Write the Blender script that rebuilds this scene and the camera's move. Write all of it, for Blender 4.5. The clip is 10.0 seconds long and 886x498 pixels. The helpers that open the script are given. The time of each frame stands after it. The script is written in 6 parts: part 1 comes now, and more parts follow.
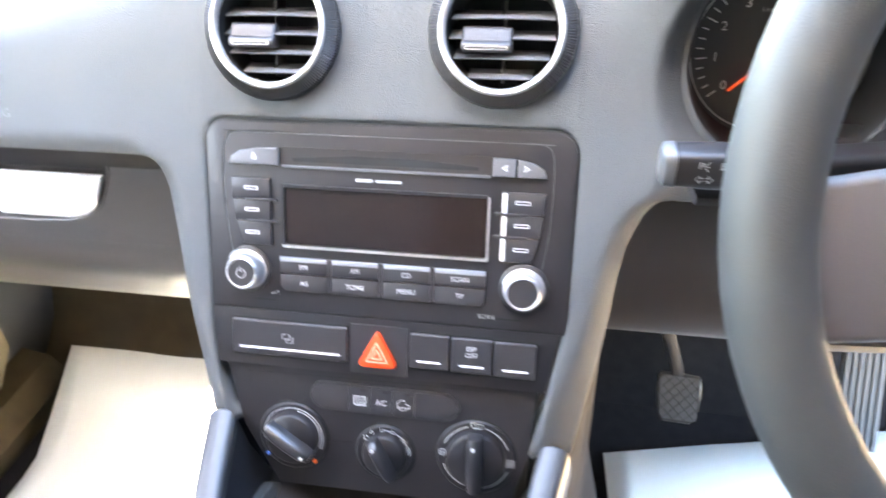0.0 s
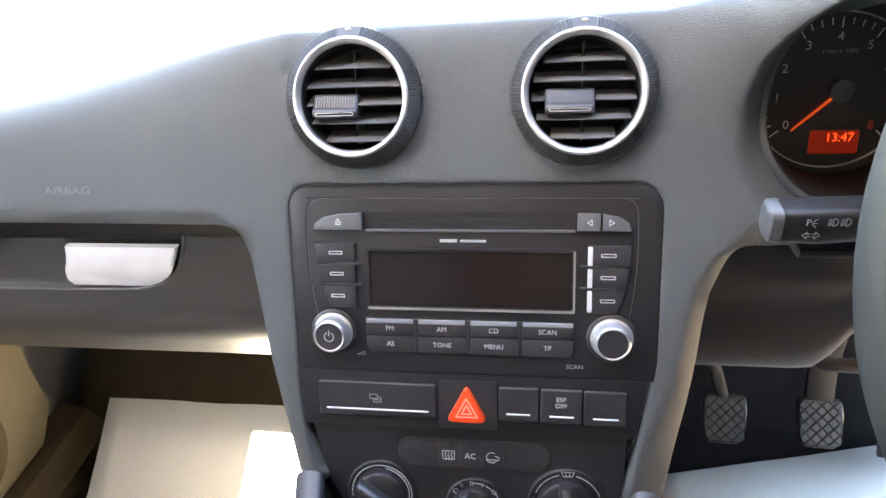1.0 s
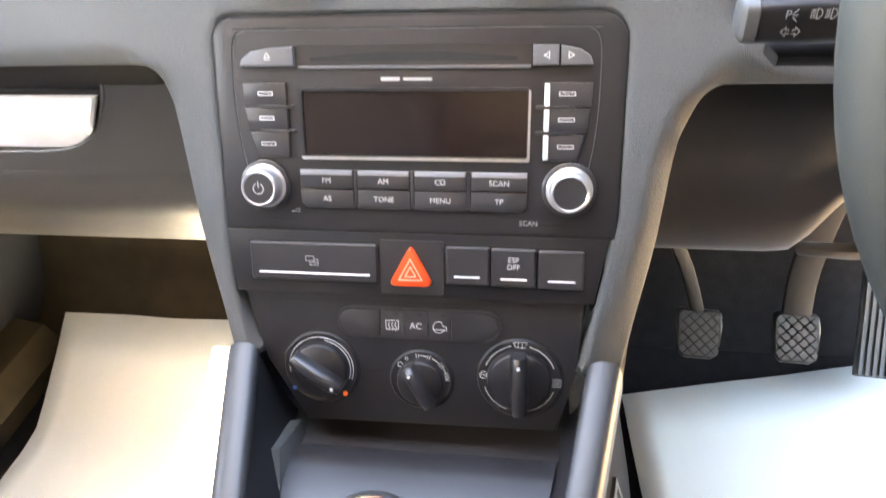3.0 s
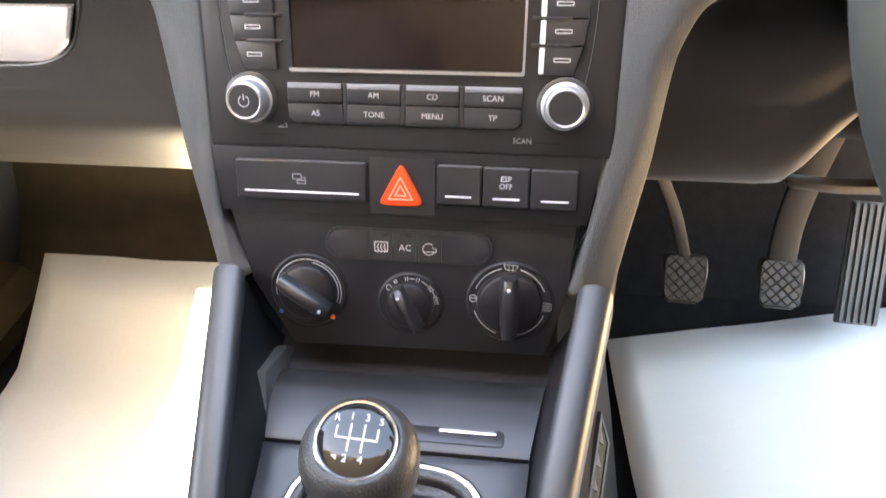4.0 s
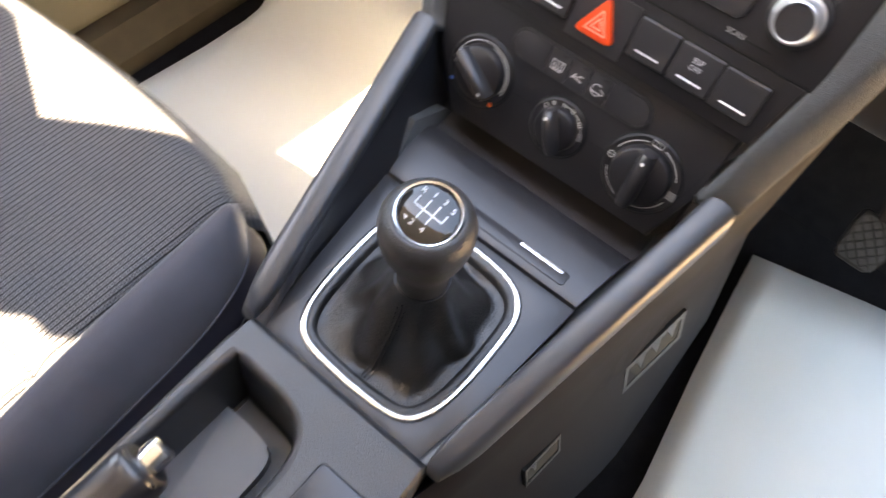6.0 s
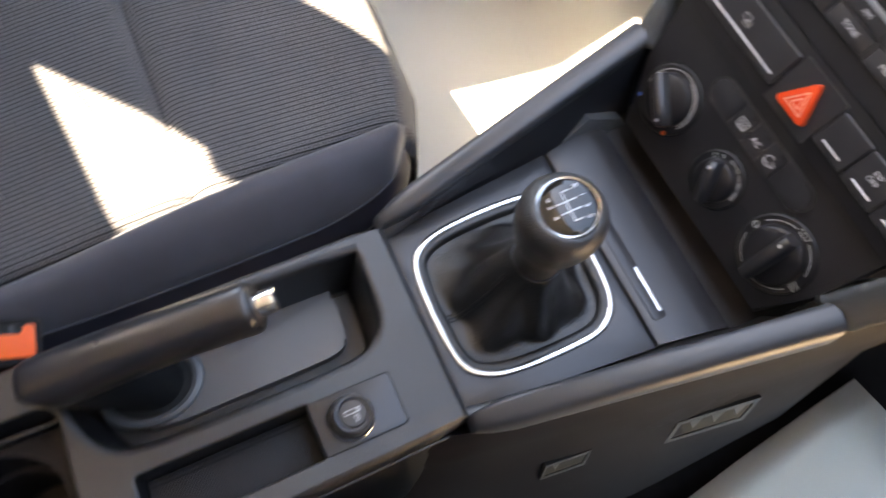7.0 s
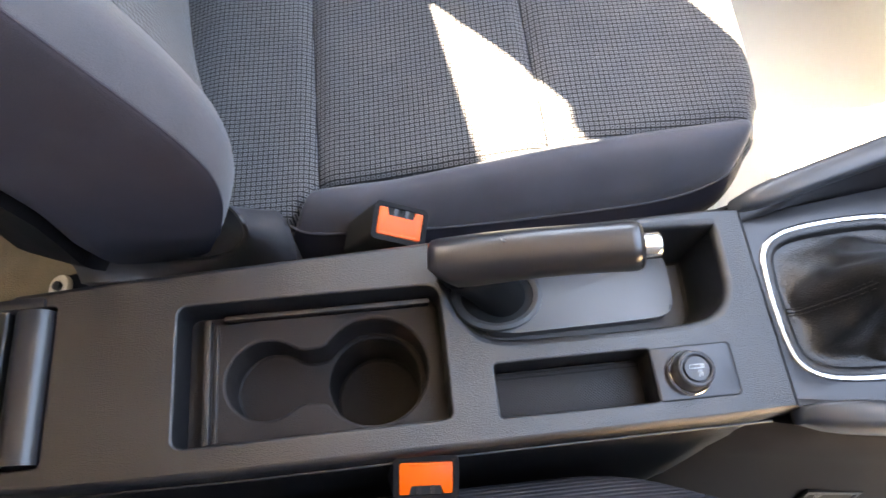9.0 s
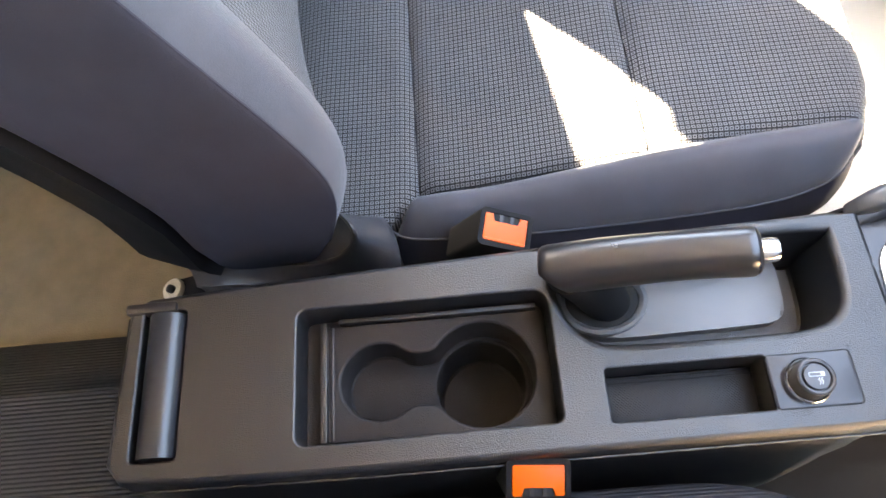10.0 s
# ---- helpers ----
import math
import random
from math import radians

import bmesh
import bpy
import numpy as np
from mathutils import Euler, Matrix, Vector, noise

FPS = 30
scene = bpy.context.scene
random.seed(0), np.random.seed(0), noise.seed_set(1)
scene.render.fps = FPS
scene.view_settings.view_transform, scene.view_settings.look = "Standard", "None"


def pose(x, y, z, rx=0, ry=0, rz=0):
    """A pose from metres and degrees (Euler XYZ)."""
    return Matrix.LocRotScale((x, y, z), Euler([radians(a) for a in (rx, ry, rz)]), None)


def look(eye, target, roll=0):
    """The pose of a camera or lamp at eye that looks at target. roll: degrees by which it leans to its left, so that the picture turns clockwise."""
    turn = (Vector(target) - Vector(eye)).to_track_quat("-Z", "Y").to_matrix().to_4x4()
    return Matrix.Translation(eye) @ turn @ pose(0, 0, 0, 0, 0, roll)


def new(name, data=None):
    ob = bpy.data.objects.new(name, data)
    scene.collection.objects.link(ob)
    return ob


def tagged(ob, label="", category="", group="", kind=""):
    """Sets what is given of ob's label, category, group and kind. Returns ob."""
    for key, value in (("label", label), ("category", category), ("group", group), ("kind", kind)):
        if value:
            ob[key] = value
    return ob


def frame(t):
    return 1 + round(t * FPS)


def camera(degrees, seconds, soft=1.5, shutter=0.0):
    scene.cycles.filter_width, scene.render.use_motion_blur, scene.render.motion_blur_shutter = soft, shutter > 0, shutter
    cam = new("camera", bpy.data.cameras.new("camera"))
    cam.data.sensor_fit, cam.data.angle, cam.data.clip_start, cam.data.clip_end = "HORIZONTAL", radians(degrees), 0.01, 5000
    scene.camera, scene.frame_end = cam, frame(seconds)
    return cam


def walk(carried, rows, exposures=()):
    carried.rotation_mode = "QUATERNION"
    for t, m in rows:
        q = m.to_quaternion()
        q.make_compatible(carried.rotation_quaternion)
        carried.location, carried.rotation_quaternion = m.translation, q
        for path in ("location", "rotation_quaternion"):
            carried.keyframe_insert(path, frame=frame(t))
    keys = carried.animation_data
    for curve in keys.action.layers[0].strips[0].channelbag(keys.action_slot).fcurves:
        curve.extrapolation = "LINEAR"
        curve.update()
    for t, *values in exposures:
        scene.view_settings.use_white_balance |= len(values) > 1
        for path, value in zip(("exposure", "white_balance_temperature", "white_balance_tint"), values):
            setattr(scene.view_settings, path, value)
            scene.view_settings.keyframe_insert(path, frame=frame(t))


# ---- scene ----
cam = camera(66.04, 10.0, soft=1.5, shutter=0.5)
PATH = [
    (0, look((0.1033, -0.3268, 0.8410), (-0.0579, 0.4736, 0.2636), -2.60)),
    (0.2, look((0.0911, -0.3219, 0.8453), (-0.0870, 0.4832, 0.2795), -4.33)),
    (0.5, look((0.0674, -0.3233, 0.8679), (-0.0925, 0.4927, 0.3125), -4.69)),
    (1, look((0.0493, -0.3270, 0.8689), (-0.1058, 0.4879, 0.3105), -5.47)),
    (1.5, look((0.0526, -0.3250, 0.8638), (-0.1017, 0.4878, 0.3021), -5.82)),
    (2, look((0.0578, -0.3263, 0.8446), (-0.0941, 0.4816, 0.2751), -5.02)),
    (2.5, look((0.0640, -0.3248, 0.8168), (-0.0792, 0.4724, 0.2305), -4.37)),
    (3, look((0.0708, -0.3279, 0.7917), (-0.0671, 0.4530, 0.1824), -4.25)),
    (3.2, look((0.0658, -0.3300, 0.7831), (-0.0550, 0.4456, 0.1635), -3.12)),
    (4.3, look((0.0693, -0.3385, 0.7675), (-0.0444, 0.3737, 0.0748), -2.82)),
    (4.5, look((0.0721, -0.3332, 0.7676), (-0.0509, 0.3401, 0.0386), -3.31)),
    (5, look((0.0805, -0.3314, 0.7800), (-0.0483, 0.2749, -0.0048), 2.16)),
    (5.5, look((0.1012, -0.3336, 0.7899), (-0.0982, 0.2430, -0.0025), 7.10)),
    (5.7, look((0.1057, -0.3329, 0.7939), (-0.1282, 0.1845, -0.0293), 7.74)),
    (6.8, look((0.1020, -0.3360, 0.8308), (-0.2100, -0.0249, -0.0669), 16.04)),
    (7, look((0.1100, -0.3533, 0.8319), (-0.2140, -0.0667, -0.0698), 17.99)),
    (7.5, look((0.1150, -0.4234, 0.8326), (-0.2416, -0.1918, -0.0725), 19.54)),
    (8, look((0.1192, -0.4800, 0.8348), (-0.2649, -0.3408, -0.0780), 12.87)),
    (8.5, look((0.1236, -0.4900, 0.8372), (-0.2702, -0.4040, -0.0780), 6.53)),
    (9, look((0.1231, -0.4956, 0.8367), (-0.2738, -0.4236, -0.0784), 4.52)),
    (9.5, look((0.1232, -0.5155, 0.8420), (-0.2798, -0.5058, -0.0731), -3.61)),
    (10, look((0.1217, -0.5227, 0.8465), (-0.2857, -0.5478, -0.0664), -8.31)),
]
walk(cam, PATH, exposures=[(0, 6.20, 7650, 10), (0.5, 5.95, 7800, 11), (1.0, 5.02, 8150, 11), (1.5, 4.98, 8400, 11), (2.0, 5.2, 8600, 12), (2.5, 5.64, 8800, 12), (3.0, 5.64, 9000, 12), (5.0, 5.08, 9500, 14), (5.6, 5.10, 9400, 14), (7.0, 4.54, 9100, 13), (8.5, 5.13, 8950, 12), (10, 5.70, 9050, 12)])

# ---- world and sun ----
SUN_WAY = Vector((0.50, 0.60, -1.0)).normalized()
world = bpy.data.worlds.new("sky")
scene.world = world
world.use_nodes = True
_wt = world.node_tree
_bg = _wt.nodes["Background"]
_sky = _wt.nodes.new("ShaderNodeTexSky")
_sky.sky_type = "NISHITA"
_sky.sun_disc = False
_sky.sun_elevation = math.asin(-SUN_WAY.z)
_sky.sun_rotation = math.atan2(-SUN_WAY.x, -SUN_WAY.y)
_wt.links.new(_sky.outputs[0], _bg.inputs[0])
_bg.inputs[1].default_value = 0.11
_sun = bpy.data.lights.new("sun", "SUN")
_sun.energy, _sun.angle, _sun.color = 5.0, radians(0.5), (1.0, 0.95, 0.87)
sun = new("sun", _sun)
sun.matrix_world = look((-3, 0, 4), Vector((-3, 0, 4)) + SUN_WAY)


# ---- materials ----
def material(name, col, rough=0.5, metal=0.0, col2=None, scale=40.0, mix=0.5, bump=0.0, bump_scale=600.0,
             spec=0.5, coat=0.0, dust=0.0, stretch=None, rough_var=0.08):
    """Principled surface with mottling at one scale, grain relief at another and a little roughness wear."""
    m = bpy.data.materials.new(name)
    m.use_nodes = True
    nt = m.node_tree
    b = nt.nodes["Principled BSDF"]
    b.inputs["Roughness"].default_value = rough
    b.inputs["Metallic"].default_value = metal
    b.inputs["Specular IOR Level"].default_value = spec
    b.inputs["Coat Weight"].default_value = coat
    tc = nt.nodes.new("ShaderNodeTexCoord")
    mp = nt.nodes.new("ShaderNodeMapping")
    if stretch:
        mp.inputs["Scale"].default_value = stretch
    nt.links.new(tc.outputs["Object"], mp.inputs["Vector"])
    n1 = nt.nodes.new("ShaderNodeTexNoise")
    n1.inputs["Scale"].default_value = scale
    n1.inputs["Detail"].default_value = 5
    nt.links.new(mp.outputs[0], n1.inputs["Vector"])
    ramp = nt.nodes.new("ShaderNodeValToRGB")
    c2 = col2 or tuple(c * 1.25 + 0.004 for c in col)
    ramp.color_ramp.elements[0].position, ramp.color_ramp.elements[1].position = 0.5 - mix / 2, 0.5 + mix / 2
    ramp.color_ramp.elements[0].color = (*col, 1)
    ramp.color_ramp.elements[1].color = (*c2, 1)
    nt.links.new(n1.outputs["Fac"], ramp.inputs[0])
    out = ramp.outputs[0]
    if dust:
        n3 = nt.nodes.new("ShaderNodeTexNoise")
        n3.inputs["Scale"].default_value = scale * 25
        n3.inputs["Detail"].default_value = 3
        nt.links.new(mp.outputs[0], n3.inputs["Vector"])
        r3 = nt.nodes.new("ShaderNodeMapRange")
        r3.inputs[1].default_value, r3.inputs[2].default_value = 0.62, 0.8
        r3.inputs[4].default_value = dust
        nt.links.new(n3.outputs["Fac"], r3.inputs[0])
        mx = nt.nodes.new("ShaderNodeMix")
        mx.data_type = "RGBA"
        mx.inputs[7].default_value = (0.5, 0.47, 0.42, 1)
        nt.links.new(r3.outputs[0], mx.inputs[0])
        nt.links.new(out, mx.inputs[6])
        out = mx.outputs[2]
    nt.links.new(out, b.inputs["Base Color"])
    if rough_var:
        rr = nt.nodes.new("ShaderNodeMapRange")
        rr.inputs[3].default_value, rr.inputs[4].default_value = rough - rough_var, rough + rough_var
        nt.links.new(n1.outputs["Fac"], rr.inputs[0])
        nt.links.new(rr.outputs[0], b.inputs["Roughness"])
    if bump:
        n2 = nt.nodes.new("ShaderNodeTexVoronoi")
        n2.inputs["Scale"].default_value = bump_scale
        nt.links.new(mp.outputs[0], n2.inputs["Vector"])
        n4 = nt.nodes.new("ShaderNodeTexNoise")
        n4.inputs["Scale"].default_value = bump_scale * 1.3
        n4.inputs["Detail"].default_value = 2
        nt.links.new(mp.outputs[0], n4.inputs["Vector"])
        ad = nt.nodes.new("ShaderNodeMath")
        ad.operation = "MULTIPLY_ADD"
        ad.inputs[1].default_value = 0.5
        nt.links.new(n4.outputs["Fac"], ad.inputs[0])
        nt.links.new(n2.outputs["Distance"], ad.inputs[2])
        bp = nt.nodes.new("ShaderNodeBump")
        bp.inputs["Strength"].default_value = bump
        bp.inputs["Distance"].default_value = 0.0006
        nt.links.new(ad.outputs[0], bp.inputs["Height"])
        nt.links.new(bp.outputs[0], b.inputs["Normal"])
    return m


def woven(name, col, col2, pitch):
    """Seat cloth: rows of cords along the car, each broken into small stitches, with dark lines between."""
    m = bpy.data.materials.new(name)
    m.use_nodes = True
    nt = m.node_tree
    b = nt.nodes["Principled BSDF"]
    b.inputs["Roughness"].default_value = 0.9
    b.inputs["Specular IOR Level"].default_value = 0.2
    b.inputs["Sheen Weight"].default_value = 0.12
    b.inputs["Sheen Roughness"].default_value = 0.5

    def calc(op, a, c, d=0.0):
        n = nt.nodes.new("ShaderNodeMath")
        n.operation = op
        for i, v in enumerate((a, c, d)):
            if isinstance(v, (int, float)):
                n.inputs[i].default_value = v
            else:
                nt.links.new(v, n.inputs[i])
        return n.outputs[0]

    tc = nt.nodes.new("ShaderNodeTexCoord")
    wob = nt.nodes.new("ShaderNodeTexNoise")
    wob.inputs["Scale"].default_value = 60
    nt.links.new(tc.outputs["UV"], wob.inputs["Vector"])
    sx = nt.nodes.new("ShaderNodeSeparateXYZ")
    nt.links.new(tc.outputs["UV"], sx.inputs[0])
    u = calc("MULTIPLY_ADD", wob.outputs["Fac"], 0.0009, sx.outputs[0])
    row = calc("PINGPONG", calc("MULTIPLY", u, 2 / pitch), 1.0)
    odd = calc("FLOOR", calc("MULTIPLY", u, 1 / pitch), 0.0)
    v = calc("MULTIPLY_ADD", odd, pitch * 0.04, sx.outputs[1])
    stitch = calc("PINGPONG", calc("MULTIPLY", v, 2 / pitch), 1.0)
    cell = calc("MINIMUM", row, calc("ADD", stitch, 0.05))
    ring = nt.nodes.new("ShaderNodeValToRGB")
    q = ring.color_ramp.elements
    q[0].position, q[0].color = 0.10, (0.03, 0.03, 0.03, 1)
    q[1].position, q[1].color = 1.0, (0.16, 0.16, 0.16, 1)
    for pos, g in ((0.24, 0.30), (0.38, 1.0), (0.64, 0.95), (0.82, 0.26)):
        q.new(pos).color = (g, g, g, 1)
    nt.links.new(cell, ring.inputs[0])
    height = ring.outputs[0]
    fine = nt.nodes.new("ShaderNodeTexNoise")
    fine.inputs["Scale"].default_value = 1800
    nt.links.new(tc.outputs["Object"], fine.inputs["Vector"])
    big = nt.nodes.new("ShaderNodeTexNoise")
    big.inputs["Scale"].default_value = 12
    nt.links.new(tc.outputs["Object"], big.inputs["Vector"])
    tone = calc("MULTIPLY", height, calc("MULTIPLY_ADD", fine.outputs["Fac"], 0.7, calc("MULTIPLY_ADD", big.outputs["Fac"], 0.4, 0.42)))
    ramp = nt.nodes.new("ShaderNodeValToRGB")
    e = ramp.color_ramp.elements
    e[0].position, e[0].color = 0.14, (*[c * 0.30 for c in col], 1)
    e[1].position, e[1].color = 0.95, (*col2, 1)
    el = e.new(0.5)
    el.color = (*col, 1)
    nt.links.new(tone, ramp.inputs[0])
    nt.links.new(ramp.outputs[0], b.inputs["Base Color"])
    bp = nt.nodes.new("ShaderNodeBump")
    bp.inputs["Strength"].default_value = 0.6
    bp.inputs["Distance"].default_value = 0.0007
    nt.links.new(height, bp.inputs["Height"])
    nt.links.new(bp.outputs[0], b.inputs["Normal"])
    return m


def ribbed(name, col, pitch, axis=0, rough=0.85):
    """Ribbed cloth or rubber with parallel cords along one local axis."""
    m = material(name, col, rough, scale=25, rough_var=0.05)
    nt = m.node_tree
    b = nt.nodes["Principled BSDF"]
    tc = nt.nodes.new("ShaderNodeTexCoord")
    wv = nt.nodes.new("ShaderNodeTexWave")
    wv.bands_direction = "XYZ"[axis]
    wv.inputs["Scale"].default_value = 1 / pitch * 0.314159
    wv.inputs["Distortion"].default_value = 0.4
    wv.inputs["Detail Scale"].default_value = 3
    nt.links.new(tc.outputs["Object"], wv.inputs["Vector"])
    bp = nt.nodes.new("ShaderNodeBump")
    bp.inputs["Strength"].default_value = 0.7
    bp.inputs["Distance"].default_value = pitch * 0.4
    nt.links.new(wv.outputs["Fac"], bp.inputs["Height"])
    nt.links.new(bp.outputs[0], b.inputs["Normal"])
    return m


def glow(name, col, strength):
    m = bpy.data.materials.new(name)
    m.use_nodes = True
    b = m.node_tree.nodes["Principled BSDF"]
    b.inputs["Base Color"].default_value = (*[c * 0.08 for c in col], 1)
    b.inputs["Emission Color"].default_value = (*col, 1)
    b.inputs["Emission Strength"].default_value = strength
    return m


SOFT = material("soft_dash_plastic", (0.071, 0.076, 0.080), 0.52, scale=9, bump=0.75, bump_scale=1500, spec=0.45, dust=0.02)
SOFT_LOW = material("soft_lower_plastic", (0.088, 0.080, 0.079), 0.42, scale=9, bump=0.12, bump_scale=1000, spec=0.5)
LIDM = material("glovebox_plastic", (0.037, 0.035, 0.034), 0.32, scale=9, bump=0.3, bump_scale=1100, spec=0.6)
PIANO = material("satin_fascia_plastic", (0.0128, 0.0115, 0.0128), 0.42, scale=20, bump=0.06, bump_scale=900, spec=0.35)
PLUG = material("dark_grey_plug", (0.032, 0.031, 0.034), 0.38, scale=30, spec=0.5)
KEYTOP = material("grey_key_top", (0.085, 0.086, 0.092), 0.36, scale=30, spec=0.5)
KEYEDGE = material("pale_key_edge", (0.20, 0.205, 0.22), 0.4, scale=30)
SLAT = material("vent_slat_plastic", (0.105, 0.104, 0.108), 0.40, scale=25, bump=0.1, bump_scale=700)
SATIN = material("satin_silver_ring", (0.46, 0.46, 0.465), 0.40, 0.75, scale=60, rough_var=0.05)
RIMGREY = material("knurled_rim_plastic", (0.035, 0.035, 0.037), 0.38, scale=25)
KEY = material("button_plastic", (0.0235, 0.0215, 0.0230), 0.36, scale=30, spec=0.55)
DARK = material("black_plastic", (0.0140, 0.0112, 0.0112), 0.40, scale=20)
MATR = material("black_rubber_mat", (0.007, 0.0068, 0.0075), 0.7, scale=20, spec=0.2)
LEVER = material("black_lever_plastic", (0.0150, 0.0140, 0.0160), 0.31, scale=45, spec=0.75)
DIALF = material("dial_face_grey", (0.030, 0.027, 0.026), 0.5, scale=30)
RIMW = material("pale_dial_rim", (0.5, 0.5, 0.5), 0.35, scale=30)
PIT = material("unlit_recess_black", (0.006, 0.006, 0.006), 0.8, scale=20)
GRAIN = material("grained_console_plastic", (0.0065, 0.0060, 0.0072), 0.34, scale=14, bump=0.45, bump_scale=1600, spec=0.9, dust=0.012, stretch=(1, 0.7, 1))
PAINT = material("soft_touch_grey_paint", (0.020, 0.0195, 0.0225), 0.31, scale=12, bump=0.04, bump_scale=1200, spec=0.5)
BARPAINT = material("satin_trim_bar_paint", (0.043, 0.045, 0.050), 0.37, scale=8, spec=0.55)
CUPM = material("matt_cup_holder_plastic", (0.019, 0.0152, 0.0150), 0.48, scale=14, bump=0.4, bump_scale=1150, spec=0.2)
LINING = material("smooth_grey_lining", (0.084, 0.085, 0.089), 0.36, scale=12, bump=0.2, bump_scale=1700, spec=0.7)
SIDE = material("dark_side_panel_plastic", (0.0058, 0.0052, 0.0080), 0.60, scale=10, bump=0.12, bump_scale=900, spec=0.10)
CHROME = material("satin_chrome", (0.78, 0.78, 0.79), 0.2, 1.0, scale=60, rough_var=0.05)
SILVER = material("brushed_silver", (0.80, 0.80, 0.81), 0.32, 0.38, scale=30, rough_var=0.06)
LEDW = material("white_indicator_strip", (0.8, 0.8, 0.82), 0.35, scale=50, rough_var=0.02)
INK = material("white_print", (0.52, 0.52, 0.525), 0.5, scale=80, rough_var=0.02)
INKB = material("bright_dial_print", (0.82, 0.82, 0.82), 0.5, scale=80, rough_var=0.02)
INKG = material("grey_print", (0.33, 0.33, 0.335), 0.5, scale=80, rough_var=0.02)
RED = material("signal_red_button", (0.78, 0.055, 0.012), 0.35, col2=(0.85, 0.075, 0.015), scale=60)
REDP = material("pale_red_print", (0.85, 0.35, 0.25), 0.4, scale=60, rough_var=0.02)
BUCKLE = material("orange_red_buckle", (0.80, 0.092, 0.004), 0.34, col2=(0.88, 0.115, 0.006), scale=50, spec=0.3)
SCREEN = material("unlit_screen", (0.012, 0.007, 0.006), 0.12, scale=20, rough_var=0.02, spec=0.5)
LEATHER = material("black_leather", (0.0085, 0.0072, 0.0070), 0.34, scale=35, bump=0.45, bump_scale=800, spec=0.65)
KNOBL = material("worn_leather_knob", (0.028, 0.027, 0.027), 0.42, scale=60, bump=0.35, bump_scale=900, spec=0.5)
GLOSS = material("gloss_black_cap", (0.006, 0.005, 0.005), 0.06, scale=30, rough_var=0.02, spec=0.6)
CLOTH = material("plain_seat_cloth", (0.054, 0.055, 0.067), 0.85, scale=30, bump=0.3, bump_scale=1500, spec=0.25)
CLOTH.node_tree.nodes["Principled BSDF"].inputs["Sheen Weight"].default_value = 0.22
# the seat cloth again, darkened to put shade on the bolster sides
CLOTH_SHADE = material("shaded_side_cloth", (0.031, 0.0290, 0.0400), 0.85, scale=30, bump=0.3, bump_scale=1500, spec=0.2)
WEAVE = woven("woven_seat_cloth", (0.060, 0.060, 0.065), (0.170, 0.171, 0.180), 0.0043)
# also blackens the dash pad's underside in place of shade
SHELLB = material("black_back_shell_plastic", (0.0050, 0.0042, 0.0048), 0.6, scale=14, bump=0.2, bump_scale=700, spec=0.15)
SHELLP = material("seat_shell_plastic", (0.034, 0.033, 0.037), 0.30, scale=14, bump=0.2, bump_scale=1200, spec=0.8)
CARPET = material("black_carpet", (0.0085, 0.0068, 0.0070), 0.95, scale=60, bump=0.9, bump_scale=900, spec=0.1)
BROWN = material("brown_footwell_carpet", (0.070, 0.054, 0.034), 0.95, scale=30, bump=0.9, bump_scale=900, spec=0.1)
BEIGE = material("beige_trim", (0.105, 0.084, 0.050), 0.6, scale=8, bump=0.3, bump_scale=600)
EMBOSS = material("embossed_wording", (0.122, 0.126, 0.130), 0.5, scale=60)
CAPGREY = material("grey_stalk_cap", (0.075, 0.075, 0.077), 0.35, scale=40)
BEIGEC = material("beige_carpet", (0.21, 0.17, 0.11), 0.95, scale=40, bump=0.9, bump_scale=700, spec=0.1)
RIBMAT = ribbed("ribbed_dark_mat", (0.034, 0.032, 0.032), 0.0046, 0)
PAPER = material("protective_paper", (0.72, 0.725, 0.685), 0.75, col2=(0.77, 0.775, 0.735), scale=6, bump=0.05, bump_scale=60, spec=0.25)
def knurled(name, col, pitch):
    """Rubber with a fine pattern of raised points."""
    m = material(name, col, 0.55, scale=25, spec=0.35)
    nt = m.node_tree
    tc = nt.nodes.new("ShaderNodeTexCoord")
    turn = nt.nodes.new("ShaderNodeMapping")
    turn.inputs["Rotation"].default_value = (0, 0, radians(45))
    nt.links.new(tc.outputs["Object"], turn.inputs["Vector"])
    waves = []
    for way in "XY":
        wv = nt.nodes.new("ShaderNodeTexWave")
        wv.bands_direction = way
        wv.inputs["Scale"].default_value = 0.314159 / pitch
        nt.links.new(turn.outputs[0], wv.inputs["Vector"])
        waves.append(wv.outputs["Fac"])
    mul = nt.nodes.new("ShaderNodeMath")
    mul.operation = "MULTIPLY"
    nt.links.new(waves[0], mul.inputs[0])
    nt.links.new(waves[1], mul.inputs[1])
    bp = nt.nodes.new("ShaderNodeBump")
    bp.inputs["Strength"].default_value = 0.5
    bp.inputs["Distance"].default_value = pitch * 0.4
    nt.links.new(mul.outputs[0], bp.inputs["Height"])
    nt.links.new(bp.outputs[0], nt.nodes["Principled BSDF"].inputs["Normal"])
    return m


KNURL = knurled("knurled_tray_rubber", (0.014, 0.013, 0.015), 0.0015)
RUBBER = material("pedal_rubber", (0.054, 0.051, 0.052), 0.6, scale=40, bump=0.2, bump_scale=400)
STEEL = material("dark_steel", (0.014, 0.0125, 0.0125), 0.7, 0.0, scale=30, spec=0.2)
WHEELL = material("steering_wheel_leather", (0.038, 0.040, 0.038), 0.55, scale=25, bump=0.12, bump_scale=1100, spec=0.5)
ROOFM = material("headliner_cloth", (0.56, 0.56, 0.57), 0.9, scale=10)
BODYM = material("body_side_paint", (0.05, 0.05, 0.055), 0.4, scale=5)
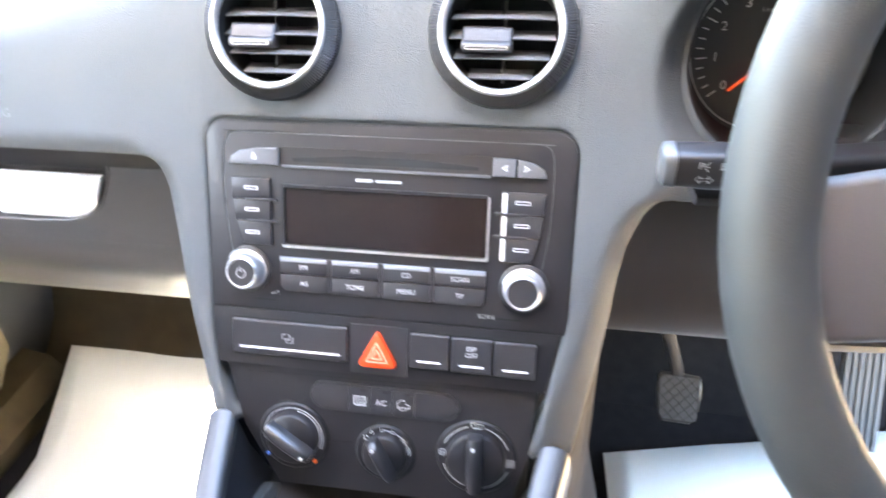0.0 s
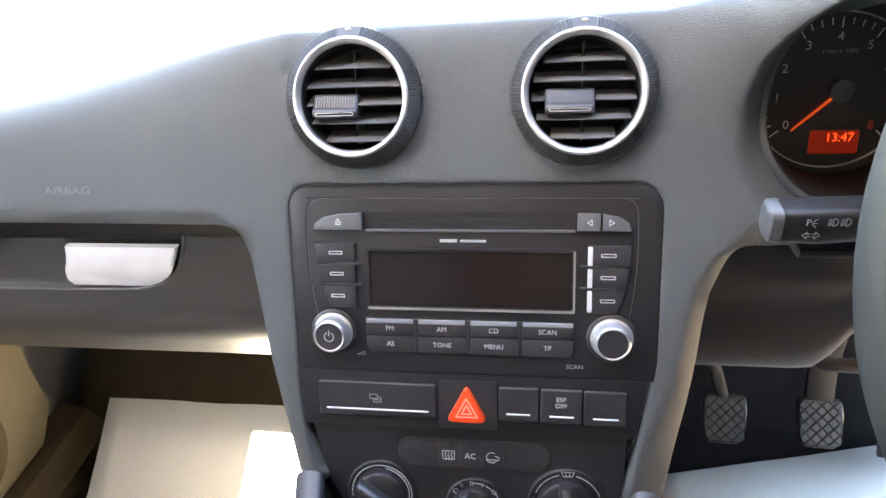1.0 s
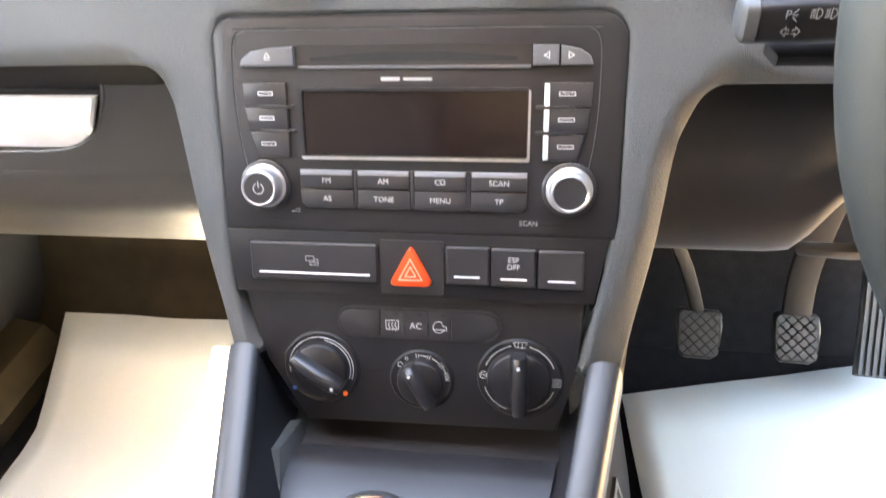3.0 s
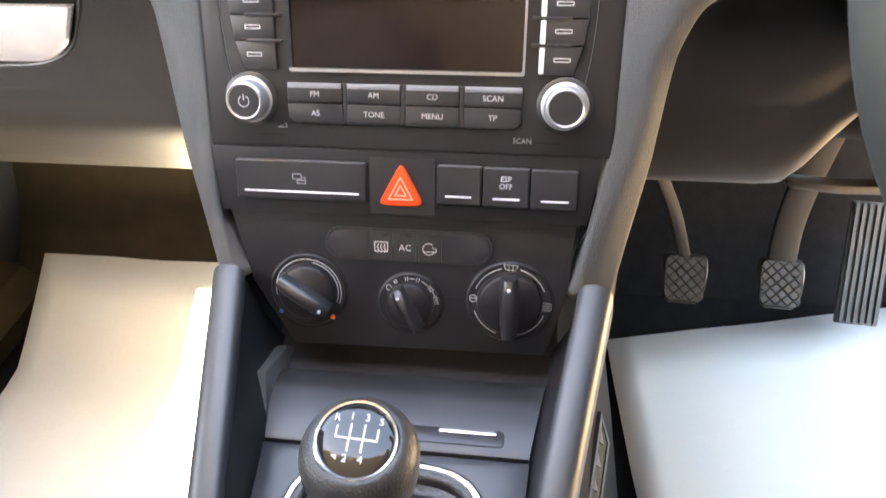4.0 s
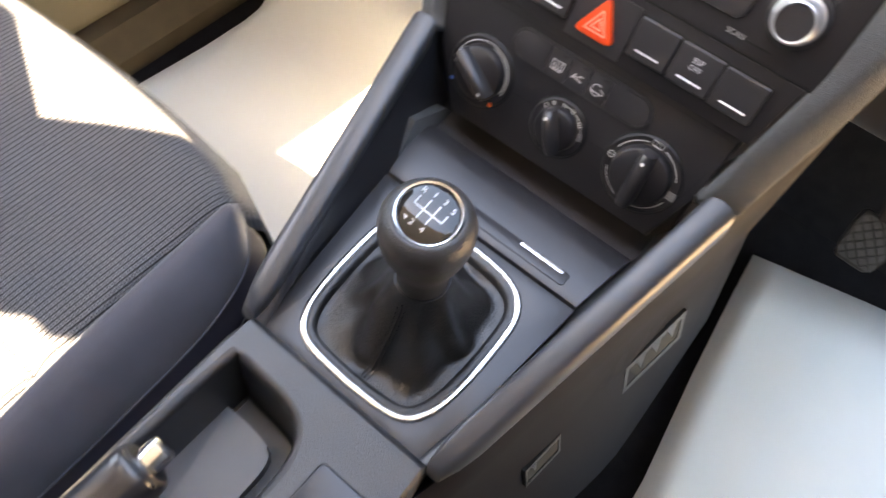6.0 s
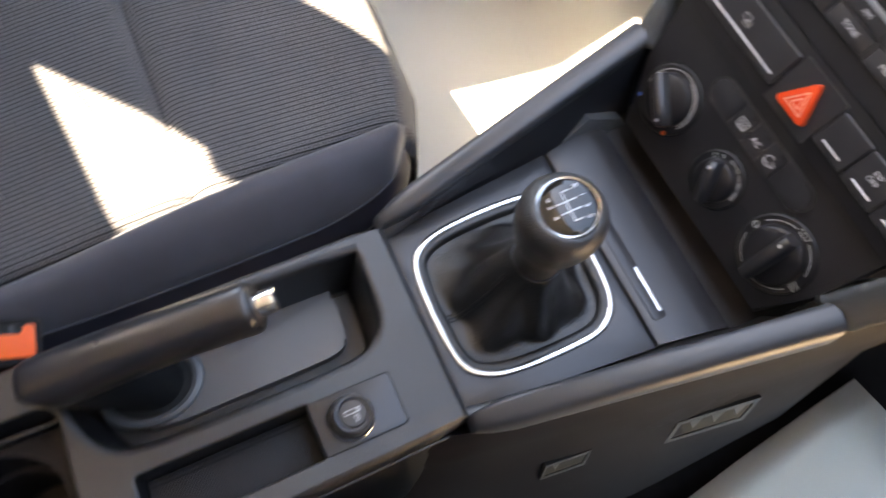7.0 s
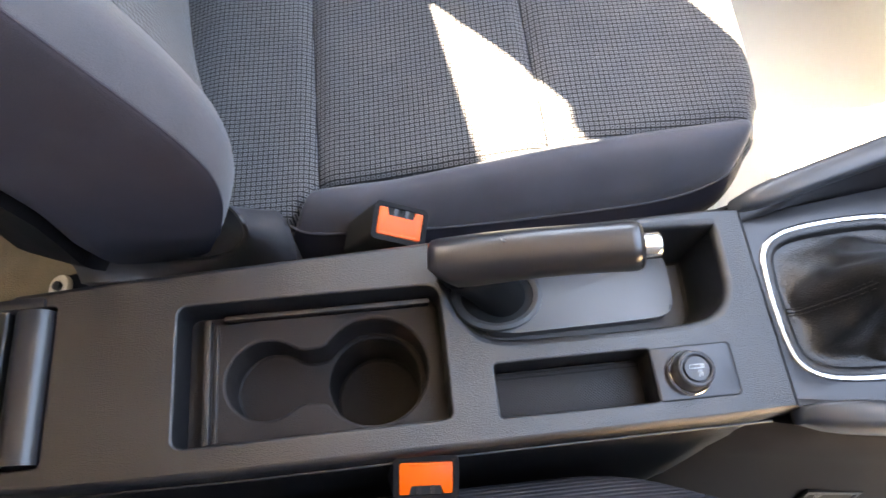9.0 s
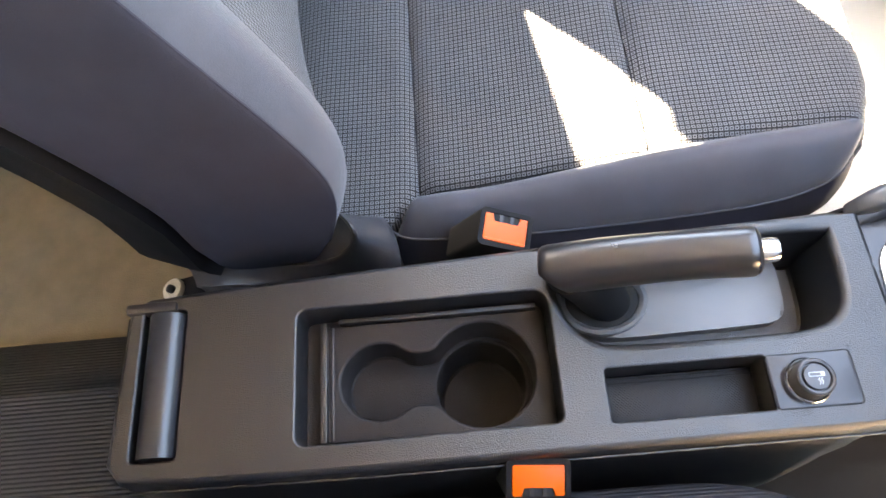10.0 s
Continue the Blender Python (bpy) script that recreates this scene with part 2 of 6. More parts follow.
NEEDLE = glow("lit_needle", (0.9, 0.10, 0.02), 0.018)
CLOCK = glow("lit_clock_ground", (0.55, 0.03, 0.008), 0.008)
DIGIT = glow("lit_clock_digits", (1.0, 0.060, 0.015), 0.09)
ORANGE = material("orange_mark", (0.85, 0.13, 0.02), 0.5, scale=60, rough_var=0.02)
BLUE = material("blue_mark", (0.06, 0.16, 0.55), 0.5, scale=60, rough_var=0.02)
BOLTM = material("cream_bolt_cover", (0.55, 0.50, 0.40), 0.5, scale=60)
GROUND = material("pale_paving", (0.46, 0.355, 0.24), 0.9, col2=(0.53, 0.42, 0.29), scale=3, bump=0.4, bump_scale=30)


# ---- mesh tools ----
def thing(name, label, category, m=None, group="", kind=""):
    ob = new(name)
    ob.empty_display_size = 0.02
    if m is not None:
        ob.matrix_world = m
    return tagged(ob, label, category, group, kind)


def part(name, bm, mat, parent=None, label="", m=None, sharp=38.0):
    """Links a bmesh as one mesh object under a thing or a part."""
    me = bpy.data.meshes.new(name)
    bmesh.ops.recalc_face_normals(bm, faces=bm.faces)
    bm.to_mesh(me)
    bm.free()
    me.materials.append(mat)
    me.shade_smooth()
    me.set_sharp_from_angle(angle=radians(sharp))
    ob = new(name, me)
    if parent is not None:
        ob.parent = parent
    if m is not None:
        ob.matrix_basis = m
    return tagged(ob, label)


def bevel_sharp(bm, width, seg=2, angle=40.0):
    if width <= 0:
        return
    edges = [e for e in bm.edges if len(e.link_faces) == 2 and e.calc_face_angle(0) > radians(angle)]
    if edges:
        bmesh.ops.bevel(bm, geom=edges, offset=width, segments=seg, profile=0.6, affect="EDGES", clamp_overlap=True)


def box(x0, x1, y0, y1, z0, z1, bev=0.0, seg=2):
    bm = bmesh.new()
    bmesh.ops.create_cube(bm, size=1)
    for v in bm.verts:
        v.co = Vector((x0 + (v.co.x + 0.5) * (x1 - x0), y0 + (v.co.y + 0.5) * (y1 - y0), z0 + (v.co.z + 0.5) * (z1 - z0)))
    bevel_sharp(bm, bev, seg)
    return bm


def rrect(x0, x1, y0, y1, r, n=5):
    """Rounded rectangle outline; r may be four radii from the lower left, counter-clockwise."""
    rs = r if isinstance(r, (list, tuple)) else (r,) * 4
    out = []
    for (cx, sx), (cy, sy), a0, q in zip(((x0, 1), (x1, -1), (x1, -1), (x0, 1)), ((y0, 1), (y0, 1), (y1, -1), (y1, -1)), (180, 270, 0, 90), rs):
        for k in range(n + 1):
            a = radians(a0 + 90 * k / n)
            out.append((cx + sx * q + q * math.cos(a), cy + sy * q + q * math.sin(a)))
    return out


def circle(cx, cy, r, n=40, ry=None):
    return [(cx + r * math.cos(2 * math.pi * k / n), cy + (ry or r) * math.sin(2 * math.pi * k / n)) for k in range(n)]


def prism(pts, z0, z1, bev=0.0, seg=2, bm=None):
    """A flat outline raised from z0 to z1 with its upper rim rounded."""
    own = bm is None
    bm = bm or bmesh.new()
    lo = [bm.verts.new((x, y, z0)) for x, y in pts]
    hi = [bm.verts.new((x, y, z1)) for x, y in pts]
    n = len(pts)
    bm.faces.new(lo[::-1])
    top = bm.faces.new(hi)
    for k in range(n):
        bm.faces.new((lo[k], lo[(k + 1) % n], hi[(k + 1) % n], hi[k]))
    if bev > 0:
        bmesh.ops.bevel(bm, geom=list(top.edges), offset=bev, segments=seg, profile=0.6, affect="EDGES", clamp_overlap=True)
    return bm


def loft(rings, cap=(True, True), closed=True, bm=None):
    bm = bm or bmesh.new()
    vs = [[bm.verts.new(p) for p in ring] for ring in rings]
    n = len(rings[0])
    for a, b in zip(vs, vs[1:]):
        for k in range(n if closed else n - 1):
            bm.faces.new((a[k], a[(k + 1) % n], b[(k + 1) % n], b[k]))
    if closed and cap[0]:
        bm.faces.new(vs[0][::-1])
    if closed and cap[1]:
        bm.faces.new(vs[-1])
    return bm


def lathe(profile, n=48, bm=None, at=(0, 0, 0), cap=(True, True)):
    """Turns (radius, height) pairs round the local z axis."""
    rings = [[(at[0] + r * math.cos(2 * math.pi * k / n), at[1] + r * math.sin(2 * math.pi * k / n), at[2] + z) for k in range(n)] for r, z in profile]
    return loft(rings, cap, bm=bm)


def frame_ring(outer, inner, z0, z1, bm=None):
    """A flat frame between two outlines of equal count, with thickness."""
    bm = bm or bmesh.new()
    rings = [[(x, y, z) for x, y in o] for o, z in ((outer, z0), (outer, z1), (inner, z1), (inner, z0))]
    vs = [[bm.verts.new(p) for p in r] for r in rings]
    n = len(outer)
    for a, b in zip(vs, vs[1:] + vs[:1]):
        for k in range(n):
            bm.faces.new((a[k], a[(k + 1) % n], b[(k + 1) % n], b[k]))
    return bm


def sweep(path, profile, up=(0, 0, 1), cap=True, scales=None, bm=None):
    """Carries a closed 2D outline along a 3D path."""
    path = [Vector(p) for p in path]
    rings = []
    for k, p in enumerate(path):
        d = (path[min(k + 1, len(path) - 1)] - path[max(k - 1, 0)]).normalized()
        side = d.cross(Vector(up)).normalized()
        top = side.cross(d).normalized()
        s = scales[k] if scales else 1.0
        rings.append([tuple(p + side * (a * s) + top * (b * s)) for a, b in profile])
    return loft(rings, (cap, cap), bm=bm)


def spline(pts, n=8):
    """Smooth curve through the points."""
    P = [Vector(p) for p in pts]
    out = []
    for k in range(len(P) - 1):
        a, b, c, d = P[max(k - 1, 0)], P[k], P[k + 1], P[min(k + 2, len(P) - 1)]
        for j in range(n):
            t = j / n
            out.append(0.5 * (2 * b + (c - a) * t + (2 * a - 5 * b + 4 * c - d) * t * t + (3 * b - a - 3 * c + d) * t ** 3))
    return out + [P[-1]]


def stroke(lines, width, z, thick=0.00012):
    """Printed line work: flat strips along polylines."""
    bm = bmesh.new()
    for line in lines:
        P = [Vector((*p, 0)) for p in line]
        for a, b in zip(P, P[1:]):
            d = (b - a)
            if d.length < 1e-7:
                continue
            d.normalize()
            s = Vector((-d.y, d.x, 0)) * width / 2
            e = d * width * 0.35
            q = [a - s - e, b - s + e, b + s + e, a + s - e]
            lo = [bm.verts.new((v.x, v.y, z)) for v in q]
            hi = [bm.verts.new((v.x, v.y, z + thick)) for v in q]
            bm.faces.new(hi)
            for k in range(4):
                bm.faces.new((lo[k], lo[(k + 1) % 4], hi[(k + 1) % 4], hi[k]))
    return bm


def arc(cx, cy, r, a0, a1, n=16):
    return [(cx + r * math.cos(radians(a0 + (a1 - a0) * k / n)), cy + r * math.sin(radians(a0 + (a1 - a0) * k / n))) for k in range(n + 1)]


def lettering(name, txt, size, x, y, z, mat, parent, rot=0.0, squeeze=1.0, m=None):
    c = bpy.data.curves.new(name, "FONT")
    c.body, c.size, c.extrude, c.align_x, c.align_y, c.resolution_u = txt, size, 0.00008, "CENTER", "CENTER", 3
    tmp = new(name, c)
    me = bpy.data.meshes.new_from_object(tmp)
    bpy.data.objects.remove(tmp)
    bpy.data.curves.remove(c)
    me.materials.clear()
    me.materials.append(mat)
    ob = new(name, me)
    ob.parent = parent
    ob.matrix_basis = (m or Matrix()) @ pose(x, y, z, 0, 0, rot) @ Matrix.Diagonal((squeeze, 1, 1, 1))
    return ob


def offset(pts, d):
    """Moves a counter-clockwise outline outwards by d."""
    n, out = len(pts), []
    for k in range(n):
        (ax, ay), (bx, by), (cx, cy) = pts[k - 1], pts[k], pts[(k + 1) % n]
        t = Vector((cx - ax, cy - ay))
        if t.length < 1e-9:
            t = Vector((1, 0))
        t.normalize()
        out.append((bx + t.y * d, by - t.x * d))
    return out


def plate(outer, holes, z, bm=None, shape=None):
    """A flat sheet with holes."""
    bm = bm or bmesh.new()
    edges = []
    for loop in [outer, *holes]:
        vs = [bm.verts.new((x, y, z if shape is None else shape(x, y))) for x, y in loop]
        edges += [bm.edges.new((vs[k], vs[(k + 1) % len(vs)])) for k in range(len(vs))]
    bmesh.ops.triangle_fill(bm, use_beauty=True, edges=edges)
    return bm


def well(bm, pts, z0, z1, lip=0.002, floor=True, taper=0.0):
    """A recess with a rounded lip; its hole in the sheet is offset(pts, lip)."""
    rings = []
    for k in range(4):
        a = math.pi / 2 * k / 3
        rings.append([(x, y, z0 - lip * (1 - math.cos(a))) for x, y in offset(pts, lip * (1 - math.sin(a)))])
    rings.append([(x, y, z1 + 0.002) for x, y in offset(pts, -taper)])
    rings.append([(x, y, z1) for x, y in offset(pts, -taper - 0.002)])
    return loft(rings, (False, floor), bm=bm)


def frame_matrix(origin, xa, ya):
    xa = Vector(xa).normalized()
    ya = Vector(ya)
    za = xa.cross(ya).normalized()
    ya = za.cross(xa).normalized()
    return Matrix(((xa.x, ya.x, za.x, origin[0]), (xa.y, ya.y, za.y, origin[1]), (xa.z, ya.z, za.z, origin[2]), (0, 0, 0, 1)))


def smooth(a, b, x):
    t = min(1.0, max(0.0, (x - a) / (b - a)))
    return t * t * (3 - 2 * t)


def lerp_table(tab, x):
    if x <= tab[0][0]:
        return tab[0][1]
    for (a, p), (b, q) in zip(tab, tab[1:]):
        if x <= b:
            return p + (q - p) * (x - a) / (b - a)
    return tab[-1][1]

# ---- the slanted plane of the centre stack: x across, y up along it, z out towards the cabin ----
TAU = radians(22.03)
FACE = pose(0, 0, 0.6, 90 - 22.03)


def F(u, v, w=0.0):
    return FACE @ Vector((u, v, w))



# ---- setting: floor, tunnel, firewall, doors, roof, ground outside ----
def sheet(name, x0, x1, y0, y1, z, mat, label, category, bumpy=0.0, nx=2, ny=2, kind="structure"):
    bm = bmesh.new()
    vs = [[bm.verts.new((x0 + (x1 - x0) * i / nx, y0 + (y1 - y0) * j / ny,
                         z + bumpy * noise.noise((i * 0.7, j * 0.7, 3)))) for i in range(nx + 1)] for j in range(ny + 1)]
    for a, b in zip(vs, vs[1:]):
        for k in range(nx):
            bm.faces.new((a[k], a[k + 1], b[k + 1], b[k]))
    return tagged(part(name, bm, mat), label, category, kind=kind)


sheet("ground", -400, 400, -400, 400, -0.32, GROUND, "pale sandy paving outside the car", "ground")
FLOOR = 0.055
# front edge of the unseen roof, set so its shadow ends at the dash crest
ROOF_FRONT = -0.205
SILL_TOP = 0.13
tagged(part("floor", box(-0.70, 0.72, -2.2, 0.62, -0.02, FLOOR), CARPET), "black carpeted cabin floor", "floor", kind="structure")
# toe board under the dash, both sides
bm = loft([[(x, y, z) for x, y, z in ((s, 0.40, FLOOR), (s, 0.47, 0.16), (s, 0.54, 0.30), (s, 0.57, 0.62), (s, 0.62, 0.62), (s, 0.62, FLOOR))] for s in (0.12, 0.72)])
tagged(part("wall_driver_toe_board", bm, CARPET), "black carpeted toe board behind the pedals", "footwell wall", kind="structure")
bm = loft([[(x, y, z) for x, y, z in ((s, 0.32, FLOOR), (s, 0.40, 0.13), (s, 0.44, 0.22), (s, 0.47, 0.60), (s, 0.62, 0.60), (s, 0.62, FLOOR))] for s in (-0.70, -0.12)])
tagged(part("wall_passenger_toe_board", bm, BROWN), "dark brown carpeted passenger toe board in shade", "footwell wall", kind="structure")
# transmission tunnel under the console
bm = bmesh.new()
prof = [(-0.150, FLOOR), (-0.128, 0.12), (-0.105, 0.19), (-0.08, 0.22), (0.08, 0.22), (0.105, 0.19), (0.128, 0.12), (0.150, FLOOR)]
loft([[(x * s, y, FLOOR + (z - FLOOR) * h) for x, z in prof] for y, s, h in ((-1.5, 0.8, 0.5), (-0.80, 0.8, 0.55), (-0.5, 0.75, 0.9), (-0.2, 1.0, 1.0), (0.62, 1.1, 1.25))], bm=bm)
tagged(part("floor_tunnel", bm, CARPET), "black carpeted tunnel along the middle of the floor", "tunnel", kind="structure")
# rear footwell
tagged(part("floor_rear_carpet", box(-0.62, -0.075, -1.45, -0.80, FLOOR, FLOOR + 0.012, 0.004), BEIGEC), "beige carpet behind the front seat", "carpet", kind="structure")
bm = loft([[(x, y, z + 0.0) for x, z in ((-0.15, 0.06), (-0.14, 0.085), (-0.06, 0.16), (0.12, 0.17), (0.5, 0.10), (0.5, 0.06))] for y in (-1.45, -0.80)])
tagged(part("rear_floor_mat", bm, RIBMAT), "dark ribbed rear floor covering over the tunnel", "floor mat")

# passenger side of the body: door below the sill, an unseen light mask leaning inwards above it
SILL, LEAN = 0.684, 0.346


def side_x(z):
    return -0.70 + max(0.0, z - SILL) * LEAN


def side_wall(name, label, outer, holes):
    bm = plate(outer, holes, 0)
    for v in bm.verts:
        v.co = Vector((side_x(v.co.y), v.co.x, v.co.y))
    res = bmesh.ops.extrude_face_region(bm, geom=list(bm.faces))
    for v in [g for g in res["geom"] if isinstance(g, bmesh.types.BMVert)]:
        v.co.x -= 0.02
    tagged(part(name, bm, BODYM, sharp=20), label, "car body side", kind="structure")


# invented openings, traced back along the sun from the wanted patches
front_sun_cut = [(-0.381, 0.694), (-0.257, 0.709), (-0.170, 0.725), (-0.088, 0.750), (-0.088, 0.930), (-0.40, 0.945), (-0.50, 1.03), (-0.583, 1.06), (-0.580, 1.02), (-0.578, 0.932), (-0.433, 0.788)]
rear_sun_cut = [(-0.7835, 0.912), (-0.772, 1.040), (-0.774, 1.090), (-0.790, 1.116), (-0.786, 1.172), (-0.902, 1.172)]
side_wall("wall_passenger_side", "dark passenger door and window pillars", [(-2.2, -0.05), (0.66, -0.05), (0.66, 0.50), (0.34, 0.55), (0.12, SILL - 0.002), (-2.2, SILL - 0.002)], [])
side_wall("wall_passenger_sun_mask", "unseen dark passenger side with openings cut to shape the sun patches", [(-2.2, SILL), (-0.42, SILL), (0.24, SILL - 0.001), (0.24, 0.69), (0.06, 1.17), (-0.10, 1.20), (-2.2, 1.20)],
          [front_sun_cut, rear_sun_cut])
# unseen wall added against light from the right, left open low down in front
def driver_rear_wall():
    bm = plate([(-2.2, SILL_TOP), (-0.06, SILL_TOP), (-0.06, 0.40), (0.48, 0.40), (0.48, 0.78), (0.05, 1.204), (-2.2, 1.204)], [[(-1.9, 0.76), (-1.0, 0.76), (-1.0, 1.12), (-1.9, 1.12)]], 0)
    for v in bm.verts:
        v.co = Vector((0.62, v.co.x, v.co.y))
    res = bmesh.ops.extrude_face_region(bm, geom=list(bm.faces))
    for v in [g for g in res["geom"] if isinstance(g, bmesh.types.BMVert)]:
        v.co.x += 0.04
    return bm


# driver side: the door stands open above the sill; an unseen wall cuts the side light
tagged(part("wall_driver_sill", box(0.70, 0.78, -2.2, 0.66, -0.05, SILL_TOP, 0.02), BODYM), "dark door sill under the open driver door", "door sill", kind="structure")
tagged(part("wall_driver_quarter", box(0.70, 0.74, 0.48, 0.66, SILL_TOP - 0.01, 0.70, 0.02), BODYM), "dark body side ahead of the driver door", "car body side", kind="structure")
tagged(part("wall_driver_mask", driver_rear_wall(), BODYM), "unseen dark wall added to cut side light on the driver side", "car body side", kind="structure")
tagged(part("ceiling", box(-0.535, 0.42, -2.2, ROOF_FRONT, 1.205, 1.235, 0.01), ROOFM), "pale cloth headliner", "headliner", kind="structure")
# unseen strip reaching further forward, added to darken the driver side
tagged(part("ceiling_driver_side", box(0.422, 0.66, -2.2, -0.10, 1.2055, 1.2345, 0.01), ROOFM), "unseen roof strip added to shade the driver side", "headliner", kind="structure")
tagged(part("wall_rear", box(-0.70, 0.74, -2.22, -2.20, -0.05, 1.22, 0.005), BODYM), "dark rear of the cabin", "wall", kind="structure")
tagged(part("wall_firewall", box(-0.70, 0.76, 0.62, 0.66, -0.05, 0.56, 0.005), DARK), "black firewall behind the dashboard", "firewall", kind="structure")

# passenger door: beige lower panel with pocket and a round loudspeaker cover
door = thing("passenger_door", "closed passenger door with beige lower panel and dark pocket", "car door")
bm = loft([[(x, y, z + 0.06 * smooth(0.24, 0.30, y) * (z < 0.2)) for x, z in ((-0.699, 0.135), (-0.672, 0.130), (-0.660, 0.150), (-0.66, 0.26), (-0.65, 0.33), (-0.665, 0.375), (-0.699, 0.38))] for y in (-0.65, -0.2, 0.1, 0.20, 0.24, 0.272)])
bevel_sharp(bm, 0.006)
part("panel", bm, BEIGE, door)
bm = loft([[(x, y, z) for x, z in ((-0.699, 0.05), (-0.635, 0.05), (-0.632, 0.085), (-0.655, 0.12), (-0.699, 0.13))] for y in (-0.65, -0.1, 0.14, 0.32)])
bevel_sharp(bm, 0.006)
part("sill_cover", bm, BROWN, door, "dark brown sill cover")
bm = lathe([(0.0, 0.012), (0.045, 0.010), (0.06, 0.004), (0.07, 0.0), (0.07, -0.01)], 40, cap=(False, False))
part("loudspeaker_cover", bm, BROWN, door, m=pose(-0.652, 0.12, 0.235, 0, 90, 0))

# ---- protective paper on the footwell floors ----
def paper(name, label, rows, skew=0.0):
    bm = bmesh.new()
    grid = []
    for (xl, xr, y, z) in rows:
        grid.append([bm.verts.new((xl + (xr - xl) * k / 14, y + skew * (xr - xl) * k / 14, z + 0.004 * noise.noise((k * 0.35, y * 7, 1.7)))) for k in range(15)])
    for a, b in zip(grid, grid[1:]):
        for k in range(14):
            bm.faces.new((a[k], a[k + 1], b[k + 1], b[k]))
    ob = tagged(part(name, bm, PAPER, sharp=80), label, "floor paper")
    md = ob.modifiers.new("thickness", "SOLIDIFY")
    md.thickness = 0.0012
    return ob


paper("floor_paper", "white protective paper sheet bent up the passenger footwell",
      [(-0.64, -0.17, -0.42, 0.066), (-0.625, -0.17, -0.25, 0.064), (-0.606, -0.17, -0.05, 0.063), (-0.60, -0.172, 0.07, 0.063), (-0.597, -0.18, 0.145, 0.064),
       (-0.595, -0.19, 0.175, 0.069), (-0.597, -0.19, 0.205, 0.083), (-0.600, -0.19, 0.26, 0.115), (-0.605, -0.19, 0.318, 0.149)])
paper("floor_paper", "white protective paper sheet lying under the pedals",
      [(0.245, 0.68, -0.55, 0.062), (0.235, 0.68, -0.3, 0.063), (0.222, 0.68, -0.04, 0.063), (0.206, 0.68, 0.10, 0.064), (0.194, 0.685, 0.22, 0.066), (0.188, 0.69, 0.296, 0.068)], 0.24)

# ---- dashboard ----
dash = thing("dashboard", "grey soft-touch dashboard with grained surface", "dashboard")
EDGE = [(0.1135, -0.129), (0.1225, -0.1255), (0.126, -0.105), (0.1295, -0.086), (0.1365, -0.0474), (0.1405, -0.014), (0.1435, 0.010), (0.1465, 0.030), (0.151, 0.0405), (0.158, 0.0475), (0.168, 0.051), (0.2, 0.051), (0.8, 0.045)]
EDGE_R = EDGE[:6] + [(0.1435, 0.008), (0.147, 0.018), (0.151, 0.0265), (0.1555, 0.033), (0.162, 0.0375), (0.170, 0.0395), (0.185, 0.040), (0.8, 0.038)]


def eased(tab, n):
    """The first n corners of an edge table rounded off."""
    return [(p.x, p.y) for p in spline([(u, v, 0) for u, v in tab[:n]], 6)] + tab[n:]


EDGE, EDGE_R = eased(EDGE, 11), eased(EDGE_R, 12)
EDGE_V = [(v, u) for u, v in EDGE[:-2]]
EDGE_VR = [(v, u) for u, v in EDGE_R[:-2]]
CREST_L = [(0.0, (0.064, 0.7575)), (0.11, (0.064, 0.7555)), (0.15, (0.068, 0.748)), (0.20, (0.076, 0.7370)), (0.26, (0.084, 0.7240)), (0.34, (0.092, 0.7085)), (0.45, (0.105, 0.6840)), (0.70, (0.15, 0.62))]
CREST_R = [(0.0, (0.064, 0.7575)), (0.11, (0.064, 0.760)), (0.15, (0.055, 0.770)), (0.20, (0.035, 0.792)), (0.25, (0.015, 0.805)), (0.42, (0.015, 0.805)), (0.52, (0.05, 0.78)), (0.70, (0.12, 0.70))]
DIAL = Vector((0.2348, 0.128, 0.6860))
LIPC = DIAL + Vector((-0.0115, -0.078, 0.018))
HOOD = 1.17


def hood_r(p):
    """Distance from the middle of the dial opening, whose upper half is taller."""
    dz = p.z - LIPC.z
    return math.hypot(p.x - LIPC.x, dz / HOOD if dz > 0 else dz)


def crest(u):
    tab = CREST_R if u > 0 else CREST_L
    a = abs(u)
    return Vector((u, lerp_table([(k, p[0]) for k, p in tab], a), lerp_table([(k, p[1]) for k, p in tab], a)))


V_TOP = 0.0772
# inner edge of the two arms beside the narrowing switch and heater panels
INNER_R = [(-0.140, 0.0970), (-0.129, 0.0980), (-0.083, 0.1046), (-0.045, 0.1112), (-0.028, 0.1135)]
INNER_L = [(-0.140, 0.1060), (-0.129, 0.1070), (-0.092, 0.1125), (-0.070, 0.1135)]


